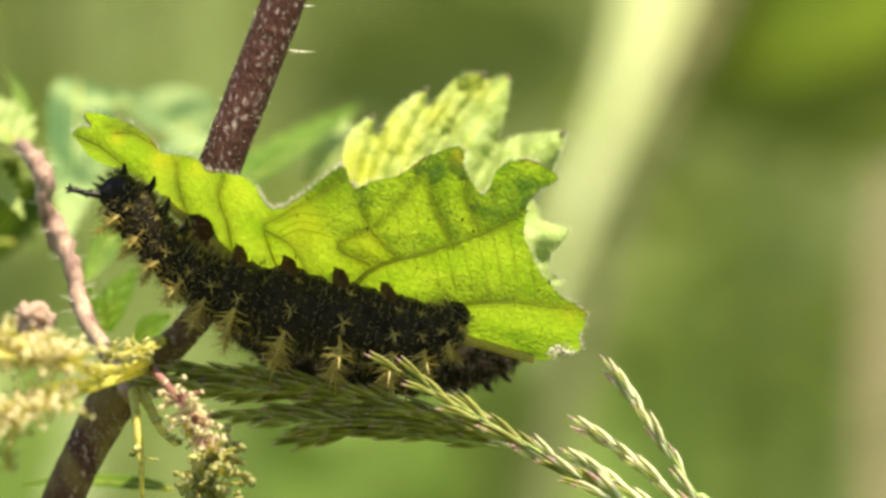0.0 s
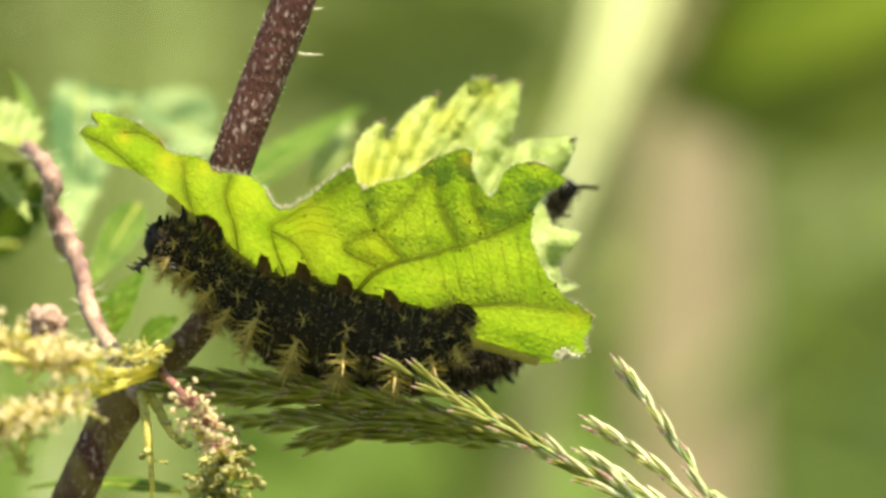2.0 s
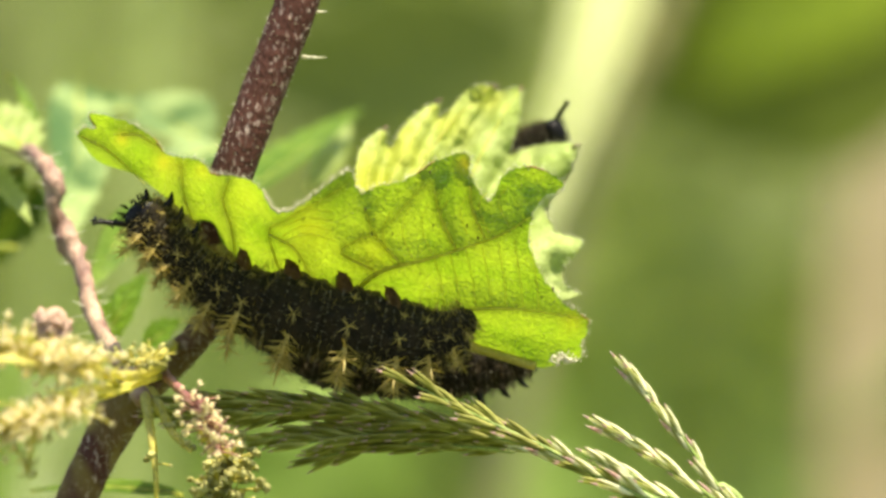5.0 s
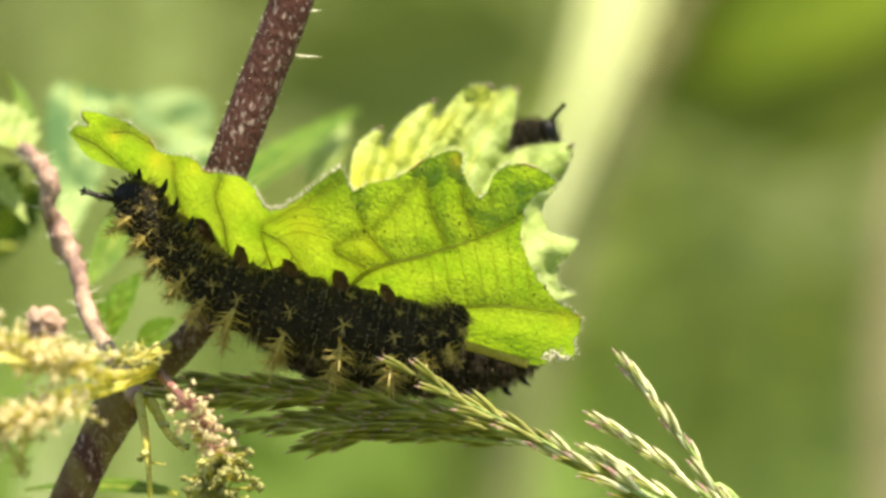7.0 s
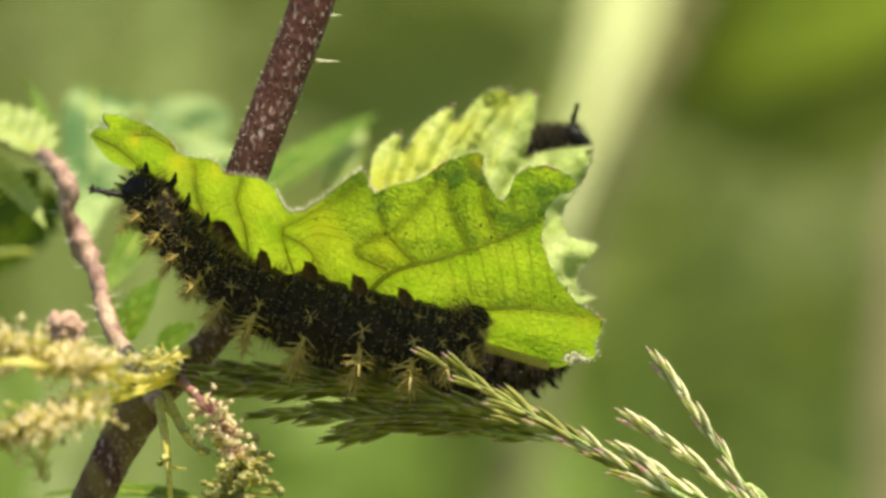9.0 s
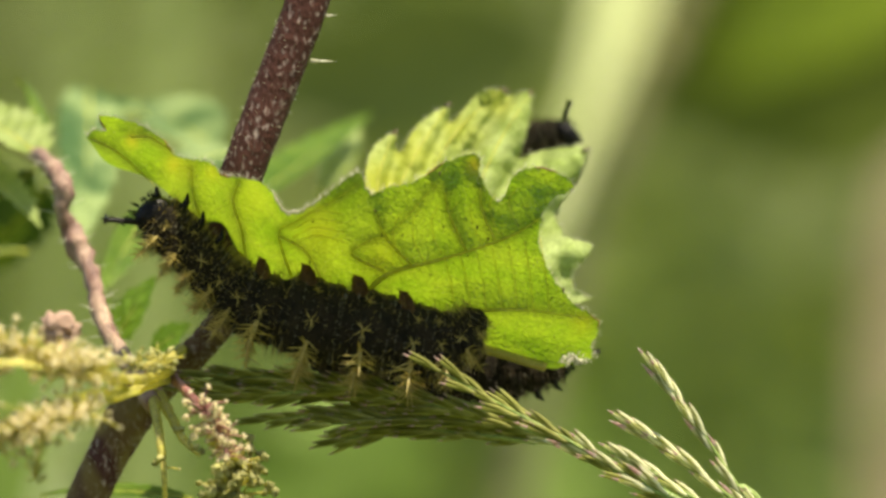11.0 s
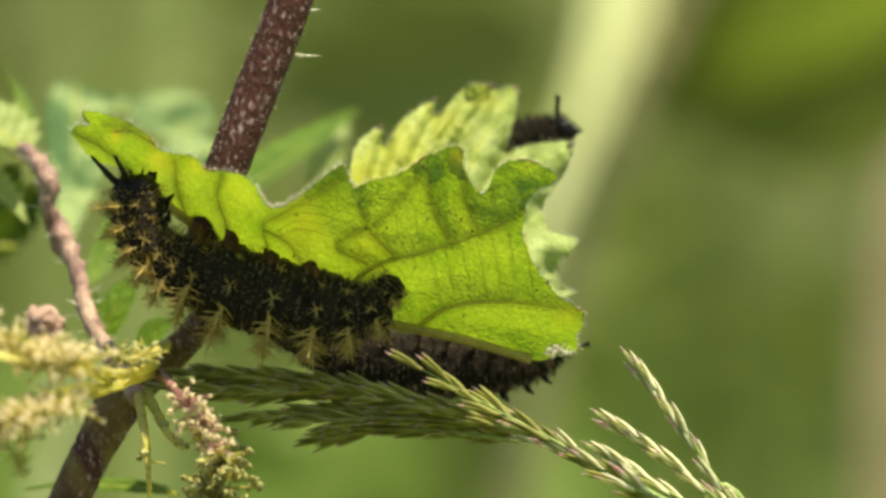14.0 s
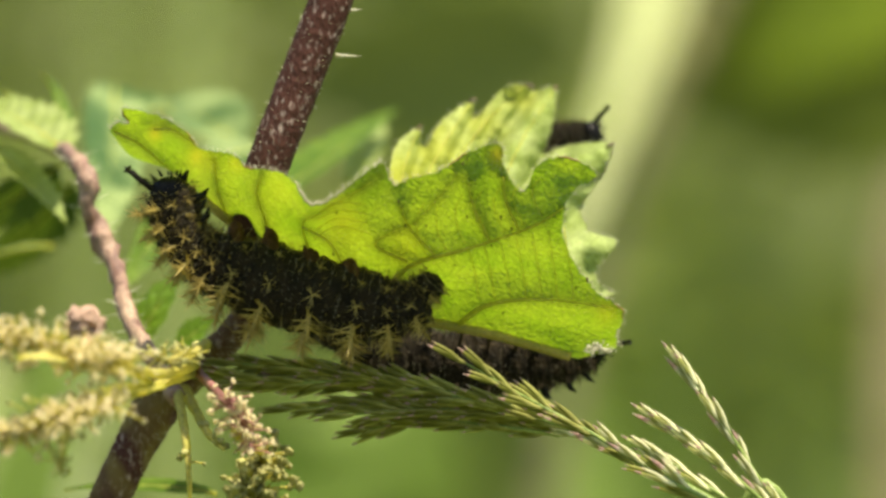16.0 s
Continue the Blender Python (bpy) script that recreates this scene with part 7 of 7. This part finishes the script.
    walk(neighbour, [
        (0, pose(0.00437, 0.01200, 0.59142, 0, 0.00, 0)), (0.5, pose(0.00401, 0.01200, 0.59134, 0, 0.11, 0)), (1, pose(0.00366, 0.01200, 0.59157, 0, 0.27, 0)),
        (1.5, pose(0.00393, 0.01200, 0.59157, 0, 0.26, 0)), (2, pose(0.00399, 0.01200, 0.59155, 0, 0.47, 0)), (2.5, pose(0.00418, 0.01200, 0.59096, 0, 0.55, 0)),
        (3, pose(0.00441, 0.01200, 0.59082, 0, 0.62, 0)), (3.5, pose(0.00423, 0.01200, 0.59094, 0, 0.71, 0)), (4, pose(0.00444, 0.01200, 0.59146, 0, 0.87, 0)),
        (4.2, pose(0.00460, 0.01200, 0.59152, 0, 0.70, 0)), (6.3, pose(0.00507, 0.01200, 0.59126, 0, 0.82, 0)), (6.5, pose(0.00535, 0.01200, 0.59130, 0, 0.57, 0)),
        (7, pose(0.00541, 0.01200, 0.59152, 0, 0.74, 0)), (7.5, pose(0.00572, 0.01200, 0.59171, 0, 0.59, 0)), (8, pose(0.00592, 0.01200, 0.59177, 0, 0.59, 0)),
        (8.5, pose(0.00604, 0.01200, 0.59163, 0, 0.46, 0)), (9, pose(0.00614, 0.01200, 0.59168, 0, 0.65, 0)), (9.2, pose(0.00618, 0.01200, 0.59170, 0, 0.65, 0)),
        (11.3, pose(0.00688, 0.01200, 0.59149, 0, 0.60, 0)), (11.5, pose(0.00686, 0.01200, 0.59152, 0, 0.65, 0)), (12, pose(0.00692, 0.01200, 0.59154, 0, 0.59, 0)),
        (12.5, pose(0.00700, 0.01200, 0.59157, 0, 0.52, 0)), (13, pose(0.00706, 0.01200, 0.59154, 0, 0.39, 0)), (13.5, pose(0.00722, 0.01200, 0.59140, 0, 0.22, 0)),
        (14, pose(0.00721, 0.01200, 0.59159, 0, 0.22, 0)), (14.5, pose(0.00721, 0.01200, 0.59162, 0, 0.29, 0)), (15, pose(0.00724, 0.01200, 0.59172, 0, 0.24, 0)),
        (15.5, pose(0.00726, 0.01200, 0.59183, 0, 0.22, 0)), (16, pose(0.00736, 0.01200, 0.59176, 0, 0.17, 0)),
    ])
    walk(climber, [
        (0, pose(0.00573, 0.02600, 0.60435, 0, -30.00, 0)), (0.5, pose(0.00521, 0.02600, 0.60453, 0, -30.00, 0)), (1, pose(0.00477, 0.02600, 0.60455, 0, -30.00, 0)),
        (1.5, pose(0.00521, 0.02600, 0.60503, 0, -30.00, 0)), (2, pose(0.00830, 0.02600, 0.60408, 0, -30.00, 0)), (2.5, pose(0.00913, 0.02600, 0.60470, 0, -30.00, 0)),
        (3, pose(0.01005, 0.02600, 0.60555, 0, -40.00, 0)), (3.5, pose(0.00975, 0.02600, 0.60600, 0, -48.00, 0)), (4, pose(0.00766, 0.02600, 0.60838, 0, -25.00, 0)),
        (4.2, pose(0.00721, 0.02600, 0.60878, 0, -22.83, 0)), (6.3, pose(0.00762, 0.02600, 0.60981, 0, 0.00, 0)), (6.5, pose(0.00772, 0.02600, 0.60980, 0, 0.00, 0)),
        (7, pose(0.00697, 0.02600, 0.60974, 0, 0.00, 0)), (7.5, pose(0.00663, 0.02600, 0.60966, 0, 0.00, 0)), (8, pose(0.00675, 0.02600, 0.60974, 0, 0.00, 0)),
        (8.5, pose(0.00747, 0.02600, 0.60984, 0, 0.00, 0)), (9, pose(0.00761, 0.02600, 0.60977, 0, 0.00, 0)), (9.2, pose(0.00773, 0.02600, 0.60972, 0, 0.00, 0)),
        (11.3, pose(0.00722, 0.02600, 0.61004, 0, 0.00, 0)), (11.5, pose(0.00788, 0.02600, 0.60993, 0, 0.00, 0)), (12, pose(0.00783, 0.02600, 0.61006, 0, 0.00, 0)),
        (12.5, pose(0.00787, 0.02600, 0.60993, 0, 0.00, 0)), (13, pose(0.00731, 0.02600, 0.60999, 0, 0.00, 0)), (13.5, pose(0.00742, 0.02600, 0.60966, 0, 0.00, 0)),
        (14, pose(0.00830, 0.02600, 0.60998, 0, 0.00, 0)), (14.5, pose(0.00811, 0.02600, 0.60984, 0, 0.00, 0)), (15, pose(0.00784, 0.02600, 0.60971, 0, 0.00, 0)),
        (15.5, pose(0.00770, 0.02600, 0.60969, 0, 0.00, 0)), (16, pose(0.00734, 0.02600, 0.60952, 0, 0.00, 0)),
    ])
    walk(climber_face, [
        (0, pose(0.00134, 0.00000, 0.00018, 0, 214.00, 0)), (0.5, pose(0.00134, 0.00000, 0.00018, 0, 214.00, 0)), (1, pose(0.00134, 0.00000, 0.00018, 0, 214.00, 0)),
        (1.5, pose(0.00134, 0.00000, 0.00018, 0, 214.00, 0)), (2, pose(0.00134, 0.00000, 0.00018, 0, 250.00, 0)), (2.5, pose(0.00134, 0.00000, 0.00018, 0, 260.00, 0)),
        (3, pose(0.00134, 0.00000, 0.00018, 0, 250.00, 0)), (3.5, pose(0.00134, 0.00000, 0.00018, 0, 256.00, 0)), (4, pose(0.00134, 0.00000, 0.00018, 0, 189.00, 0)),
        (4.2, pose(0.00134, 0.00000, 0.00018, 0, 185.96, 0)), (6.3, pose(0.00134, 0.00000, 0.00018, 0, 154.00, 0)), (6.5, pose(0.00134, 0.00000, 0.00018, 0, 169.00, 0)),
        (7, pose(0.00134, 0.00000, 0.00018, 0, 169.00, 0)), (7.5, pose(0.00134, 0.00000, 0.00018, 0, 169.00, 0)), (8, pose(0.00134, 0.00000, 0.00018, 0, 139.00, 0)),
        (8.5, pose(0.00134, 0.00000, 0.00018, 0, 141.50, 0)), (9, pose(0.00134, 0.00000, 0.00018, 0, 144.00, 0)), (9.2, pose(0.00134, 0.00000, 0.00018, 0, 144.25, 0)),
        (11.3, pose(0.00134, 0.00000, 0.00018, 0, 146.88, 0)), (11.5, pose(0.00134, 0.00000, 0.00018, 0, 147.12, 0)), (12, pose(0.00134, 0.00000, 0.00018, 0, 147.75, 0)),
        (12.5, pose(0.00134, 0.00000, 0.00018, 0, 148.38, 0)), (13, pose(0.00134, 0.00000, 0.00018, 0, 149.00, 0)), (13.5, pose(0.00134, 0.00000, 0.00018, 0, 174.00, 0)),
        (14, pose(0.00134, 0.00000, 0.00018, 0, 129.00, 0)), (14.5, pose(0.00134, 0.00000, 0.00018, 0, 134.00, 0)), (15, pose(0.00134, 0.00000, 0.00018, 0, 139.00, 0)),
        (15.5, pose(0.00134, 0.00000, 0.00018, 0, 144.00, 0)), (16, pose(0.00134, 0.00000, 0.00018, 0, 169.00, 0)),
    ])


motions()
